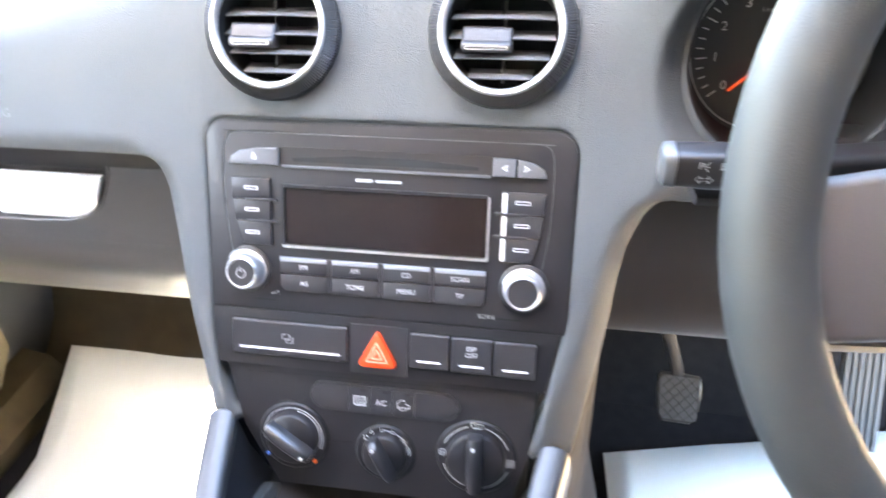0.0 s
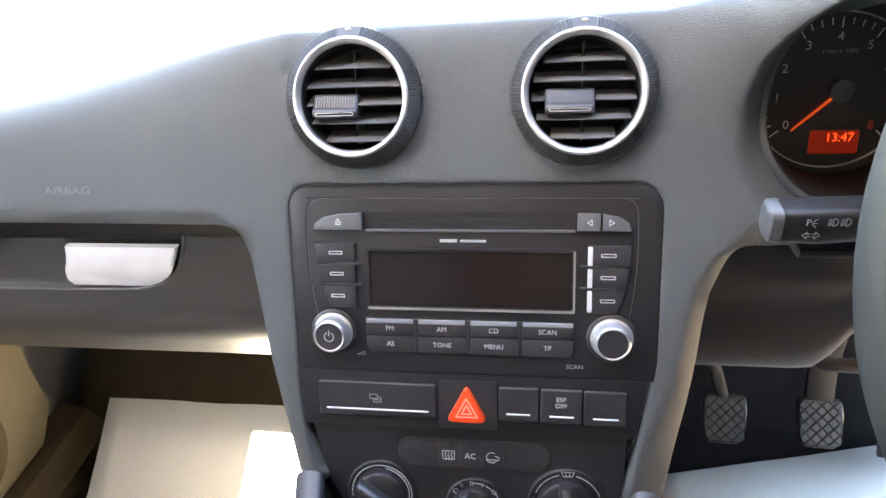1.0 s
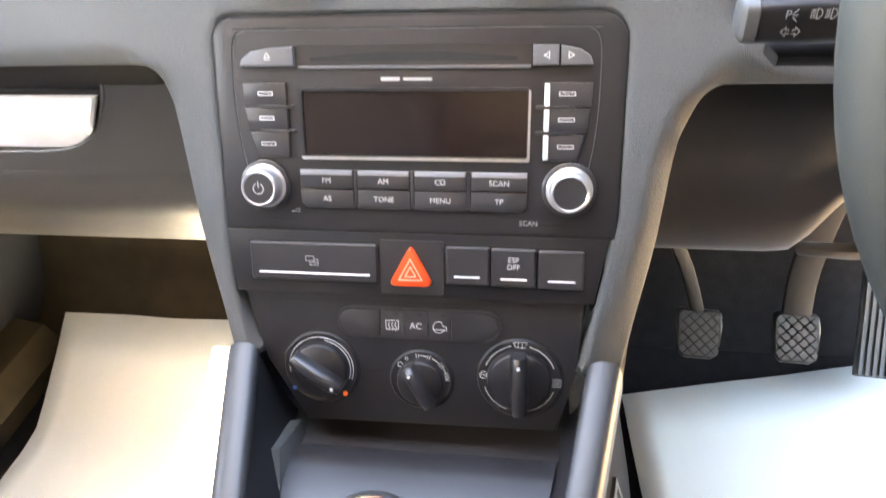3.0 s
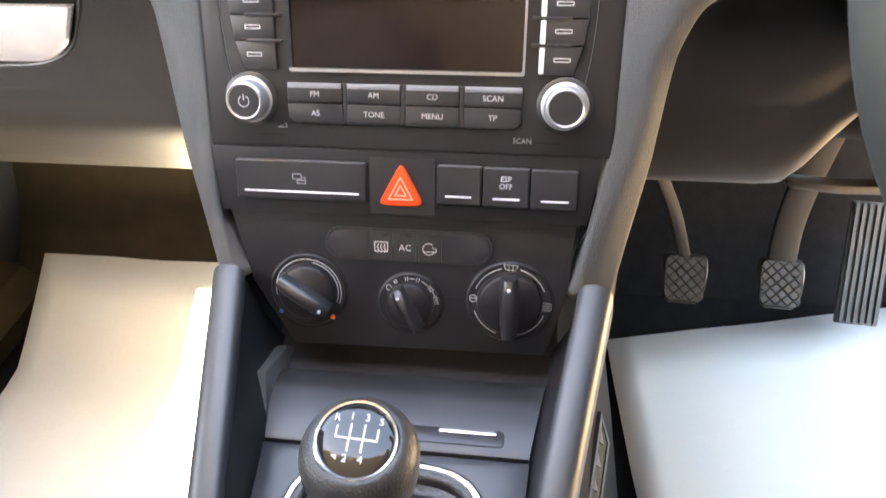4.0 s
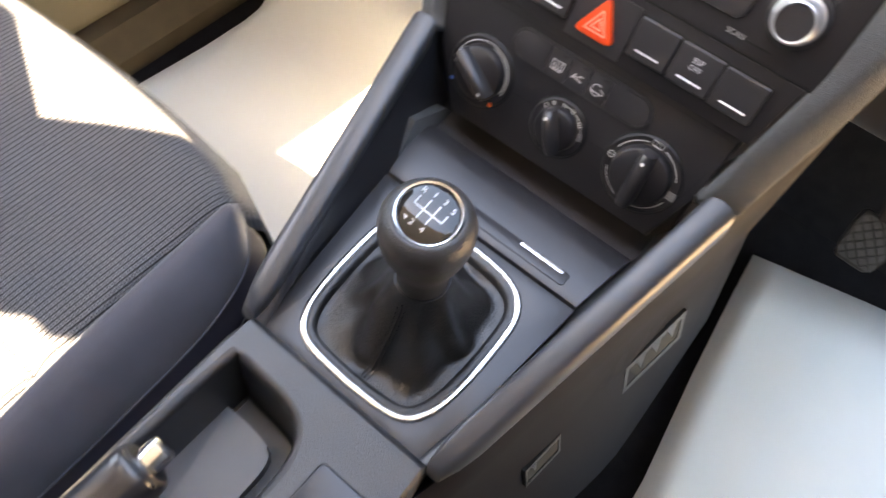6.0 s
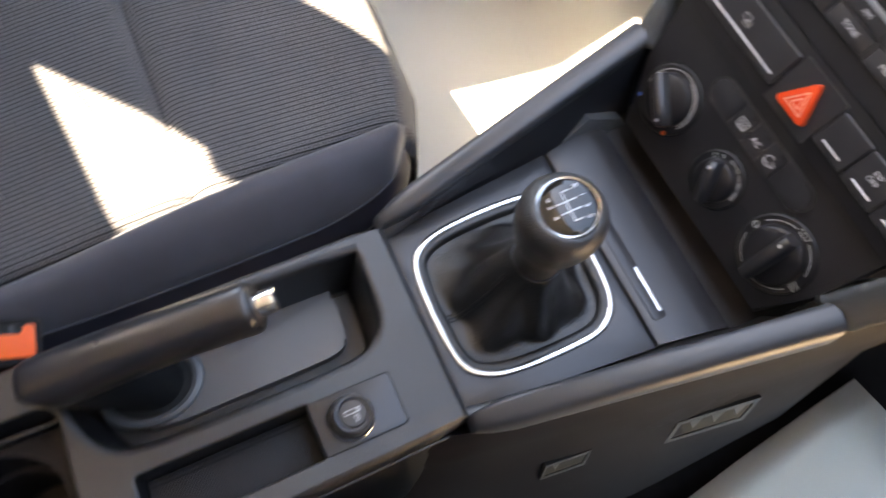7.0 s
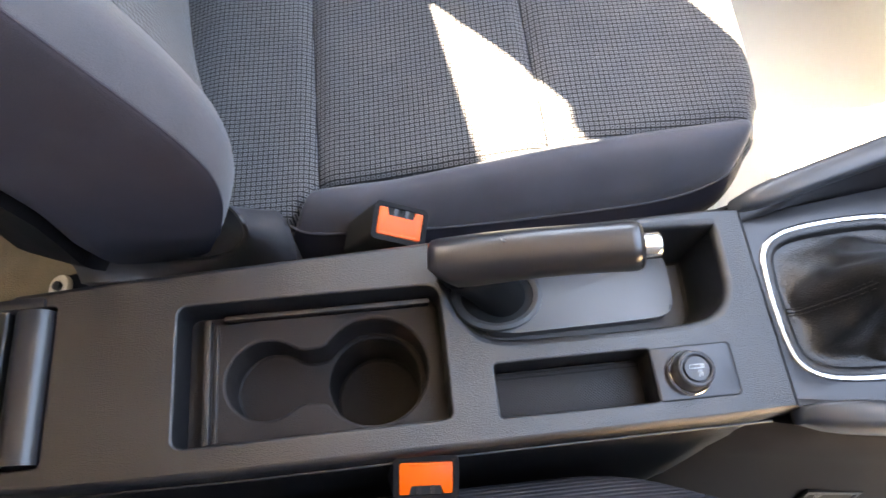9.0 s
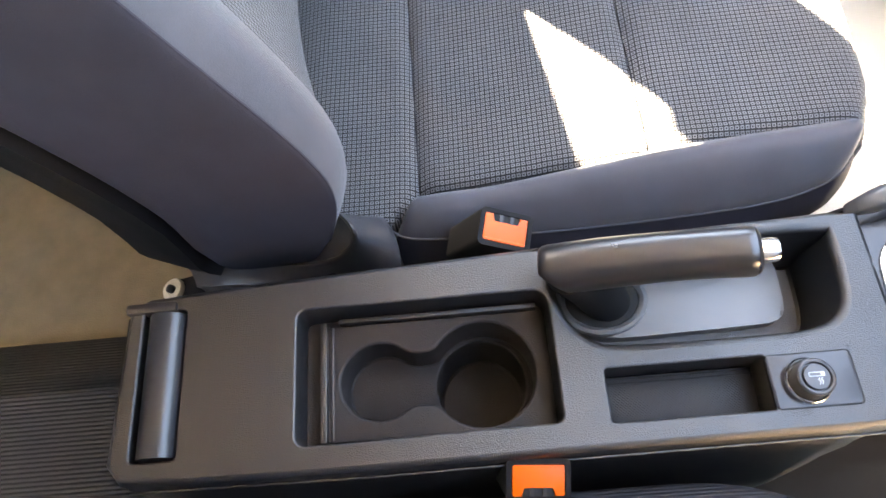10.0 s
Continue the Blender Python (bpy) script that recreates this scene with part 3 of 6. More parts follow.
def pad_point(u, row):
    """row 0 to N1 climbs from the lower edge to the top of the fascia, to N2 the crest, beyond it runs to the windscreen."""
    c, a = crest(u), abs(u)
    vlow = edge_v(u)
    top = V_TOP
    if 0.0997 < a <= 0.1136:
        top = 0.0634 + math.sqrt(max(0.0, 0.0138 ** 2 - (a - 0.0997) ** 2))
    elif a > 0.1136:
        top = V_TOP - 0.0138 * smooth(0.132, 0.1135, a)
    vb = vlow + (top - vlow) * smooth(0.34, 0.17, a)
    up = Vector((0, math.sin(TAU), math.cos(TAU)))
    out_n = Vector((0, -math.cos(TAU), math.sin(TAU)))
    back = -0.012 * smooth(0.16, 0.35, a)
    if row > N2:
        t = (0.0, 0.02, 0.07, 0.2, 0.5, 1.0)[row - N2]
        p = c + Vector((0, 0.56 * t, 0.003 * math.sin(min(1, t * 4) * math.pi) - 0.005 * t))
    else:
        if row <= N1:
            v = vlow + (vb - vlow) * (row / N1)
            if 0.1130 < a < 0.152:
                reach_out = max(0.118, lerp_table(EDGE_V if u < 0 else EDGE_VR, v))
                k = min(1.0, max(0.0, (a - 0.1135) / (reach_out - 0.1135)))
                inset = (0.1135 - lerp_table(INNER_L if u < 0 else INNER_R, v)) * (1 - k)
                across = math.copysign(a - inset, u)
            else:
                across = u
            p = F(across, v, back)
        else:
            b = F(u, vb, back)
            L = (c - b).length
            p1, p2 = b + up * L * 0.6, c - Vector((0, 0.010 + (0.03 if u < 0 else 0.06) * smooth(0.11, 0.3 if u < 0 else 0.2, a), 0.002))
            t = (row - N1) / (N2 - N1)
            p = b * (1 - t) ** 3 + p1 * 3 * t * (1 - t) ** 2 + p2 * 3 * t * t * (1 - t) + c * t ** 3
        v = (p - F(u, 0)).dot(up)
        out = (lerp_table(EDGE_V, v) if v < 0.051 else 0.3) if u < 0 else (lerp_table(EDGE_VR, v) if v < 0.0395 else 0.3)
        reach, drop = (0.018, 0.011) if u < 0 else (0.016, 0.0100)
        fall = max(0.0, 1 - (out - a) / reach) if 0.1135 < a < 0.17 else 0.0
        w = -drop * min(1.0, fall) ** 2
        if a > 0.15:
            roll, deep = (0.014, 0.007) if u < 0 else (0.02, 0.010)
            w -= deep * max(0.0, 1 - (v - vlow) / roll) ** 2 * smooth(0.145, 0.17, a)
        # soft roll round the fascia opening
        if a < 0.125 and v < V_TOP + 0.008:
            d = max(0.0, math.hypot(max(0.0, a - 0.0997), max(0.0, v - 0.0634)) - 0.0138)
            w -= 0.0014 * max(0.0, 1 - d / 0.005) ** 2
        p = p + out_n * w
    r = hood_r(p)
    k = smooth(0.074, 0.056, r)
    yl = LIPC.y + (p.z - LIPC.z) * 0.287
    if p.y < yl:
        p.y += (yl - p.y) * k
    return p


N1, N2 = 34, 104


def upper_pad(us):
    bm = bmesh.new()
    inv = FACE.inverted()
    grid = [[bm.verts.new(pad_point(u, r)) for r in range(N2 + 6)] for u in us]
    for i, (a, b) in enumerate(zip(grid, grid[1:])):
        mid = abs(us[i] + us[i + 1]) / 2
        for k in range(N2 + 5):
            if mid < 0.1135 and k < N1:
                continue
            f = bm.faces.new((a[k], a[k + 1], b[k + 1], b[k]))
            q = f.calc_center_median()
            c = inv @ q
            if any(math.hypot(c.x - x, c.y - y) < r for x, y, r in VENTS) or q.y < LIPC.y + 0.06 and hood_r(q) < 0.0575:
                bm.faces.remove(f)
    bmesh.ops.delete(bm, geom=[v for v in bm.verts if not v.link_faces], context="VERTS")
    ob = part("upper_pad", bm, SOFT, dash, sharp=60)
    md = ob.modifiers.new("thickness", "SOLIDIFY")
    md.thickness, md.offset = 0.02, -1
    return ob


def frange(a, b, n):
    return [a + (b - a) * k / n for k in range(n + 1)]


VENTS = [(-0.0665, 0.130, 0.034), (0.0670, 0.130, 0.034)]


def edge_v(u):
    return lerp_table(EDGE_R if u > 0 else EDGE, abs(u))



side = frange(0.1135, 0.17, 24)
upper_pad([-x for x in (side + frange(0.18, 0.72, 36))][::-1] + frange(-0.1135, -0.0997, 10)[1:] + frange(-0.0997, 0.0997, 42)[1:-1] + frange(0.0997, 0.1135, 10)[:-1] + side + frange(0.1715, 0.32, 92) + frange(0.34, 0.72, 14))
# the pad rolls in above the glovebox; the shade under it is painted black
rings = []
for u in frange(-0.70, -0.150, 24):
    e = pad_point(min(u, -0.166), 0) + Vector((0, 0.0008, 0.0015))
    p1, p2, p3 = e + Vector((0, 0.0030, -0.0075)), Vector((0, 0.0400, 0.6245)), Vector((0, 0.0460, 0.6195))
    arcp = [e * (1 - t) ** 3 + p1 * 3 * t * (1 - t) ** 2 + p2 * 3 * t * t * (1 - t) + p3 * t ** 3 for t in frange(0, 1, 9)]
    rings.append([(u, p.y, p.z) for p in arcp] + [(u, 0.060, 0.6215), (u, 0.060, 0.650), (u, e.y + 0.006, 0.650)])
part("pad_underside", loft(rings), SHELLB, dash, "underside of the pad above the glovebox, shade painted black", sharp=60)
# rolled lower ends of the two arms are closed by short caps
for s in (-1, 1):
    bm = bmesh.new()
    prism([(s * 0.1135, -0.126), (s * 0.1175, -0.1245), (s * 0.121, -0.09), (s * 0.1275, -0.052), (s * 0.1325, -0.01), (s * 0.1355, 0.02), (s * 0.1135, 0.02)][::s], -0.055, -0.022, bm=bm)
    bmesh.ops.transform(bm, matrix=FACE, verts=bm.verts)
    part("arm_core", bm, SOFT, dash)
# knee panel below the steering column
prof = [(0.165, 0.606), (0.128, 0.602), (0.104, 0.582), (0.095, 0.555), (0.094, 0.53), (0.086, 0.495), (0.096, 0.469), (0.15, 0.458), (0.20, 0.47), (0.20, 0.64)]
prof = [tuple(p) for p in spline([(0, *q) for q in prof[:8]], 4)]
rings = []
for x in (0.135, 0.16, 0.2, 0.235, 0.25, 0.262, 0.275, 0.29, 0.31):
    k = smooth(0.245, 0.30, x)
    rings.append([(x, y + 0.01 * k, z + 0.06 * k * smooth(0.60, 0.46, z)) for _, y, z in prof] + [(x, 0.25, 0.47 + 0.06 * k), (x, 0.25, 0.605)])
part("knee_panel", loft(rings), SOFT_LOW, dash, sharp=50)
rings = [[(x, y + 0.03, z + 0.05) for _, y, z in prof] + [(x, 0.25, 0.53), (x, 0.25, 0.655)] for x in (0.305, 0.4, 0.7)]
part("knee_panel", loft(rings), SOFT_LOW, dash, sharp=50)
# underside rail below the knee panel, seen past the steering wheel
part("under_rail", sweep([(0.258, 0.10, 0.470), (0.262, 0.101, 0.469), (0.30, 0.11, 0.460), (0.40, 0.13, 0.448)], rrect(-0.006, 0.006, -0.004, 0.004, 0.002, 2), scales=[0.35, 0.9, 1, 1]), SOFT_LOW, dash)
part("under_cover", box(0.13, 0.70, 0.16, 0.55, 0.47, 0.49, 0.004), DARK, dash)
# raised wording on the passenger pad
pa = Vector((-0.2711, 0.0345, 0.6654))
ex = Vector((0.0361, -0.0028, 0.0015)).normalized()
ez = ex.cross(Vector((0.0006, 0.0010, 0.0029))).normalized()
ey = ez.cross(ex)
am = Matrix(((ex.x, ey.x, ez.x, pa.x), (ex.y, ey.y, ez.y, pa.y), (ex.z, ey.z, ez.z, pa.z), (0, 0, 0, 1)))
lettering("airbag_lettering", "AIRBAG", 0.0074, 0, 0, 0.0006, EMBOSS, dash, m=am, squeeze=1.40)

# ---- glovebox ----
glove = thing("glovebox", "closed grey glovebox lid with a silver pull handle", "glovebox")
prof = [(0.075, 0.665), (0.052, 0.640), (0.0475, 0.615), (0.0470, 0.585), (0.0452, 0.572), (0.0404, 0.5625), (0.0397, 0.5500), (0.0440, 0.530), (0.0560, 0.510), (0.0760, 0.484), (0.100, 0.4590)]
prof = spline([(0, *q) for q in prof], 5)
rings = [[(x, p.y, p.z) for p in prof] + [(x, 0.20, 0.464), (x, 0.20, 0.665)] for x in (-0.70, -0.4, -0.3, -0.2, -0.150)]
part("lid", loft(rings), LIDM, glove, sharp=50)
# recess round the handle, its shade painted as a thin black plate
CUT = [(0.645, -0.2025), (0.622, -0.2030), (0.604, -0.2122), (0.598, -0.2155), (0.591, -0.2210), (0.586, -0.2275), (0.582, -0.2365), (0.5788, -0.2480), (0.5775, -0.2600)]
bm = prism([(-0.70, 0.5555), (-0.150, 0.5555), (-0.150, 0.645)] + [(x, z) for z, x in CUT] + [(-0.70, 0.5760)], -0.0020, 0.0072, 0.0022, 3)
part("lid_face", bm, LIDM, glove, m=pose(0, 0.0475, 0, 90))
lip = [(x, 0.0409, z) for z, x in CUT] + [(-0.30, 0.0409, 0.5764), (-0.40, 0.0409, 0.5761), (-0.70, 0.0409, 0.5760)]
part("lid_lip", sweep(spline(lip, 4), circle(0, 0, 0.0013, 8), up=(0, 1, 0)), LIDM, glove, "rounded lip of the lid round the handle")
part("recess_shade", prism([(-0.3140, 0.5765), (-0.2560, 0.5765)] + [(x + 0.0004, z) for z, x in CUT[1:8]][::-1] + [(-0.3000, 0.622)], 0.0, 0.0012), DARK, glove, m=pose(0, 0.0470, 0, 90))
rings = []
for k in range(13):
    t = k / 12
    z = 0.6180 - 0.0380 * (t + 0.06 * math.sin(2 * math.pi * t))
    yf = 0.0440 - 0.0072 * math.sin(math.pi * (0.44 + 0.46 * t ** 1.6))
    xr = lerp_table([(c[0], c[1]) for c in CUT[::-1]], z + 0.0008) - 0.0034
    xl = -0.2970 - 0.0150 * t + (0.0035 * (1 - math.cos((t - 0.88) / 0.12 * math.pi / 2)) if t > 0.88 else 0.0)
    rings.append([(xl + 0.001, yf + 0.005, z), (xl + 0.0006, yf + 0.0012, z), (xl + 0.0022, yf, z), (xr - 0.0022, yf, z), (xr - 0.0006, yf + 0.0012, z), (xr - 0.001, yf + 0.005, z)])
part("pull_handle", loft(rings), SILVER, glove, "brushed silver pull handle")


# ---- front console: gear panel, ashtray lid, trim bars, side panels ----
console = thing("centre_console", "dark grey plastic centre console between the front seats", "centre console")
CZ = 0.423


def bar_mid(y):
    """Middle of a trim bar (x, z) by its place along the car."""
    t = (y + 0.048) / (-0.256 + 0.048)
    return 0.1125 + (0.0730 - 0.1125) * t, 0.4785 + (0.416 - 0.4785) * t


def flank(s, y):
    """Section of an outer side panel: upright below the bar, flaring out towards the floor on the driver's side."""
    if y < -0.05:
        x, z = bar_mid(max(y, -0.256))
        x, z = x + 0.003 - 0.012 * smooth(-0.258, -0.29, y), z - 0.011 - 0.02 * smooth(-0.258, -0.29, y)
    else:
        x, z = 0.1195 + 0.02 * smooth(-0.05, 0.1, y), 0.47 + 0.05 * smooth(-0.05, 0.1, y)
    if s > 0:
        fx, mid, knee, belly = 0.183 - 0.035 * smooth(-0.03, -0.26, y), 0.136 + 0.18 * smooth(-0.03, -0.15, y), 0.54, 0.05
    else:
        fx, mid, knee, belly = 0.153 - 0.02 * smooth(-0.05, -0.26, y), 0.44, 0.66, 0.10
    w = fx - x
    return [(x, z), (x + 0.006, z - 0.012), (x + 0.004 + w * belly, z - (z - 0.09) * 0.3), (x + w * mid, z - (z - 0.09) * knee), (fx, 0.09), (fx - 0.03, 0.085), (x - 0.012, z - 0.02)]


def gear_z(y):
    return 0.41 + (y + 0.256) * 0.082


for s in (-1, 1):
    bar = thing("trim_bar", "satin grey slanting trim bar beside the gear lever", "trim bar", group="console trim bars")
    rings = []
    for k in range(17):
        t = k / 16
        y = -0.0485 - 0.206 * t
        x, z = bar_mid(y)
        hw = 0.0105 - 0.0012 * t
        hh = 0.0125 - 0.002 * t
        if k >= 15:
            hw *= (0.86, 0.55)[k - 15]
            hh *= (0.9, 0.6)[k - 15]
        ring = []
        for a in range(20):
            c, q = math.cos(2 * math.pi * a / 20), math.sin(2 * math.pi * a / 20)
            cx = math.copysign(abs(c) ** 0.62, c) * hw
            cz = math.copysign(abs(q) ** 0.7, q) * hh
            ring.append((s * (x + cx + 0.10 * (-cz)), y + cz * 0.30, z + cz))
        rings.append(ring)
    part("bar", loft(rings), BARPAINT, bar, sharp=60)
    part("joint_sleeve", loft([[(s * (x0 + a), y0 + b * 0.30, z0 + b) for a, b in circle(0, 0, 0.0086, 16, 0.0100)] for x0, y0, z0 in ((0.1110, -0.0490, 0.4785), (0.1112, -0.0455, 0.4796))]), PIT, bar, "black joint line")
    # inner wall between bar and gear panel
    rings = []
    for k in range(11):
        y = -0.04 - 0.214 * k / 10
        x, z = bar_mid(y)
        zi = max(gear_z(y), 0.40) - 0.006
        rings.append([(s * (x - 0.0085), y, z - 0.004), (s * (x - 0.012), y, (z + zi) / 2), (s * (0.0775 - 0.008 * smooth(-0.12, -0.256, y) + 0.012 * smooth(-0.12, -0.05, y)), y, zi), (s * (x + 0.004), y, zi), (s * (x + 0.004), y, z - 0.004)])
    part("inner_wall", loft(rings), PAINT, bar, "dark grey inner wall", sharp=50)
    # outer side panel running down to the tunnel
    rings = []
    for k in range(17):
        y = -0.318 + 0.476 * k / 16
        rings.append([(s * a, y, b) for a, b in flank(s, y)])
    part("side_panel", loft(rings), SIDE, console, sharp=45)
# pierced clip plates on the driver-side panel
def clip_plate(m, n):
    holder = part("clip_plate", frame_ring([(-0.034, -0.012), (0.034, -0.012), (0.041, 0.012), (-0.027, 0.012)], [(-0.029, -0.008), (0.031, -0.008), (0.036, 0.008), (-0.024, 0.008)], -0.002, 0.0015), GRAIN, console, m=m)
    part("slot", prism([(-0.029, -0.008), (0.031, -0.008), (0.036, 0.008), (-0.024, 0.008)], -0.001, 0.0004), PIT, holder)
    for k in range(n):
        x = -0.016 + 0.018 * k
        part("tooth", prism([(x, 0.008), (x + 0.004, -0.002), (x + 0.010, 0.008)], 0, 0.0016), GRAIN, holder)


for y, q, wide, tall, n in ((-0.008, 0.21, 1.16, 1.9, 3), (-0.155, 0.06, 0.62, 1.3, 1)):
    hi, lo, fore = (Vector((flank(1, v)[k][0], v, flank(1, v)[k][1])) for v, k in ((y, 3), (y, 4), (y + 0.05, 3)))
    out = (fore - hi).cross(hi - lo).normalized()
    clip_plate(frame_matrix(hi.lerp(lo, q) + out * 0.001, fore - hi, hi - lo) @ Matrix.Diagonal((wide, tall, 1, 1)), n)
# moulded wedge on the passenger-side inner wall, beside the cubby
wedge = prism([(-0.046, 0.4290), (-0.052, 0.4380), (-0.084, 0.4500), (-0.1187, 0.4225), (-0.1060, 0.4110)], 0.0, 0.010, 0.0015)
bmesh.ops.transform(wedge, matrix=Matrix(((0.0, -0.22, 0.97, -0.0035), (1.0, 0.0, 0.0, 0.0), (0.0, 0.97, 0.22, 0.0), (0, 0, 0, 1))), verts=wedge.verts)
for v in wedge.verts:
    v.co.x += -0.0870 + 0.22 * 0.43
part("wall_wedge", wedge, SOFT, console, "satin grey moulded wedge beside the cubby")

# gear panel with the opening for the gaiter
gp_out = [(-0.0655, -0.2555), (0.0655, -0.2555), (0.0790, -0.1215), (-0.0790, -0.1215)]
GAITER = [tuple(p[:2]) for p in spline([(x, y, 0) for x, y in ((0.0, -0.2445), (0.034, -0.2415), (0.0475, -0.2290), (0.0525, -0.205), (0.0535, -0.170), (0.0500, -0.1465), (0.034, -0.1340), (0.0, -0.1305),
          (-0.034, -0.1340), (-0.0500, -0.1465), (-0.0535, -0.170), (-0.0525, -0.205), (-0.0475, -0.2290), (-0.034, -0.2415), (0.0, -0.2445))], 5)][:-1]
tilt = lambda x, y: gear_z(y)
bm = plate(gp_out, [offset(GAITER, 0.0005)], 0, shape=tilt)
res = bmesh.ops.extrude_face_region(bm, geom=list(bm.faces))
for v in [g for g in res["geom"] if isinstance(g, bmesh.types.BMVert)]:
    v.co.z -= 0.006
bevel_sharp(bm, 0.0012, 2)
part("gear_panel", bm, PAINT, console, sharp=45)
# chrome frame round the gaiter
ring0 = offset(GAITER, 0.0045)
rings = []
for d, h in ((0.0045, -0.001), (0.0042, 0.0010), (0.0030, 0.0018), (0.0010, 0.0019), (-0.0005, 0.0010), (-0.0008, -0.002)):
    rings.append([(x, y, gear_z(y) + h) for x, y in offset(GAITER, d)])
rings.append(rings[0])
part("gaiter_frame", loft(rings, (False, False)), CHROME, console, "bright chrome frame round the gear gaiter", sharp=70)
bm = loft([[(x, y, gear_z(y) + h) for x, y in offset(GAITER, d)] for d, h in ((-0.0005, 0.0008), (-0.0035, 0.0012), (-0.0058, -0.001), (-0.0065, -0.010), (-0.0068, -0.03))], (False, False))
part("gaiter_bead", bm, LEATHER, console, sharp=70)
# ashtray lid in front
def ash_z(y):
    return 0.4215 + (y + 0.1215) * 0.10


rings = []
for k, y in enumerate((-0.1205, -0.1195, -0.116, -0.10, -0.085, -0.074, -0.066)):
    x = 0.0780 + (y + 0.1205) * 0.17
    dz = (-0.0035, 0.0, 0.0009, 0.0009, 0.0006, -0.0004, -0.006)[k]
    rings.append([(-x, y, ash_z(y) + dz), (x, y, ash_z(y) + dz), (x, y, ash_z(y) - 0.012), (-x, y, ash_z(y) - 0.012)])
lid = part("ashtray_lid", loft(rings), PAINT, console, sharp=45)
bm = prism(rrect(-0.040, 0.0635, -0.1145, -0.1035, 0.003, 4), ash_z(-0.109) - 0.0005, ash_z(-0.109) + 0.0014, 0.0006)
part("grip_strip", bm, PAINT, lid)
bm = prism(rrect(0.0250, 0.0590, -0.1082, -0.1052, 0.001, 3), ash_z(-0.107) + 0.001, ash_z(-0.107) + 0.0030, 0.0004)
part("chrome_strip", bm, CHROME, lid, "bright chrome strip")
# open cubby between lid and heater panel
bm = bmesh.new()
loft([[(-0.095, y, z), (0.095, y, z), (0.095, y, z - 0.004), (-0.095, y, z - 0.004)] for y, z in ((-0.07, 0.418), (0.02, 0.424), (0.03, 0.470), (0.03, 0.50))], bm=bm)
part("cubby", bm, DARK, console)

# ---- rear console ----
C_OUT = [(0.0650, -0.7430), (0.0688, -0.70), (0.0695, -0.60), (0.0685, -0.45), (0.0680, -0.30), (0.0675, -0.2585),
         (-0.0665, -0.2585), (-0.0665, -0.2725), (-0.0665, -0.2760), (-0.0640, -0.36), (-0.0615, -0.44), (-0.0590, -0.48), (-0.0545, -0.58), (-0.0500, -0.68), (-0.0460, -0.735), (-0.040, -0.7445), (0.058, -0.7485)]
cup = rrect(-0.0320, 0.0550, -0.6340, -0.4690, [0.006, 0.006, 0.005, 0.009], 4)
cup = [(x + 0.0025 * (y + 0.55) * -8 * (x > 0.03) * 0.5, y) for x, y in cup]
tray = rrect(0.0240, 0.0570, -0.4400, -0.3415, 0.002, 3)
brake = [tuple(p[:2]) for p in spline([(x, y, 0) for x, y in ((-0.0610, -0.466), (-0.0300, -0.4665), (-0.0080, -0.4600), (0.0060, -0.4480), (0.0118, -0.4300), (0.0132, -0.39), (0.0135, -0.34), (0.0125, -0.310), (0.0080, -0.2925),
         (-0.0040, -0.2805), (-0.0250, -0.2765), (-0.0605, -0.2755))], 4)]
brake = brake + [(-0.0615, -0.30), (-0.0615, -0.36), (-0.0612, -0.42)]
roller = rrect(-0.0400, 0.0580, -0.7375, -0.7085, 0.003, 3)
LIP = 0.0016
brake_in = offset(brake, -0.0040)
bm = plate(C_OUT, [offset(h, LIP) for h in (cup, tray, roller)] + [offset(brake_in, 0.0056)], CZ)
well(bm, cup, CZ, CZ - 0.125, LIP)
well(bm, tray, CZ, CZ - 0.028, LIP)
well(bm, brake_in, CZ, CZ - 0.056, 0.0056, taper=0.004)
well(bm, roller, CZ, CZ - 0.03, LIP)
# outer skirt with a rounded shoulder
rings = []
for d, h in ((0.0, 0.0), (0.0012, -0.0004), (0.003, -0.0018), (0.0042, -0.0045), (0.006, -0.02), (0.010, -0.06), (0.022, -0.18), (0.03, -0.33)):
    rings.append([(x, y, CZ + h) for x, y in offset(C_OUT, d)])
loft(rings, (False, False), bm=bm)
body = part("rear_body", bm, GRAIN, console, sharp=32)
# moulding line along the driver flank
part("flank_line", sweep([(0.0742, -0.74, CZ - 0.012), (0.0758, -0.60, CZ - 0.012), (0.0748, -0.45, CZ - 0.012), (0.074, -0.27, CZ - 0.012)], circle(0, 0, 0.0008, 6)), GRAIN, console)
# cup holder insert with two joined wells
CX, BIG, SMALL = 0.0142, (-0.5150, 0.0352), (-0.5838, 0.0258)


def cup_half(y):
    b = math.sqrt(max(0.0, BIG[1] ** 2 - (y - BIG[0]) ** 2))
    c = math.sqrt(max(0.0, SMALL[1] ** 2 - (y - SMALL[0]) ** 2))
    h = max(b, c)
    neck = 0.0172 + 9.0 * (y + 0.5575) ** 2
    if SMALL[0] + 0.006 < y < BIG[0] - 0.006:
        k = 0.004
        m = max(h, neck)
        h = m + k * math.exp(-abs(h - neck) / k) * 0.25
    return h


ys = [BIG[0] + BIG[1] * math.cos(math.pi * k / 24) for k in range(17)]
ys += [BIG[0] + BIG[1] * math.cos(math.pi * 16 / 24) + (SMALL[0] + 0.014 - BIG[0] - BIG[1] * math.cos(math.pi * 16 / 24)) * k / 12 for k in range(1, 12)]
ys += [SMALL[0] + SMALL[1] * math.cos(math.pi * k / 20) for k in range(7, 21)]
ys = [BIG[0] + BIG[1]] + [y for y in ys if y < BIG[0] + BIG[1] - 1e-6]
rightside = [(CX + cup_half(y), y) for y in ys]
leftside = [(CX - cup_half(y), y) for y in ys[1:-1]]
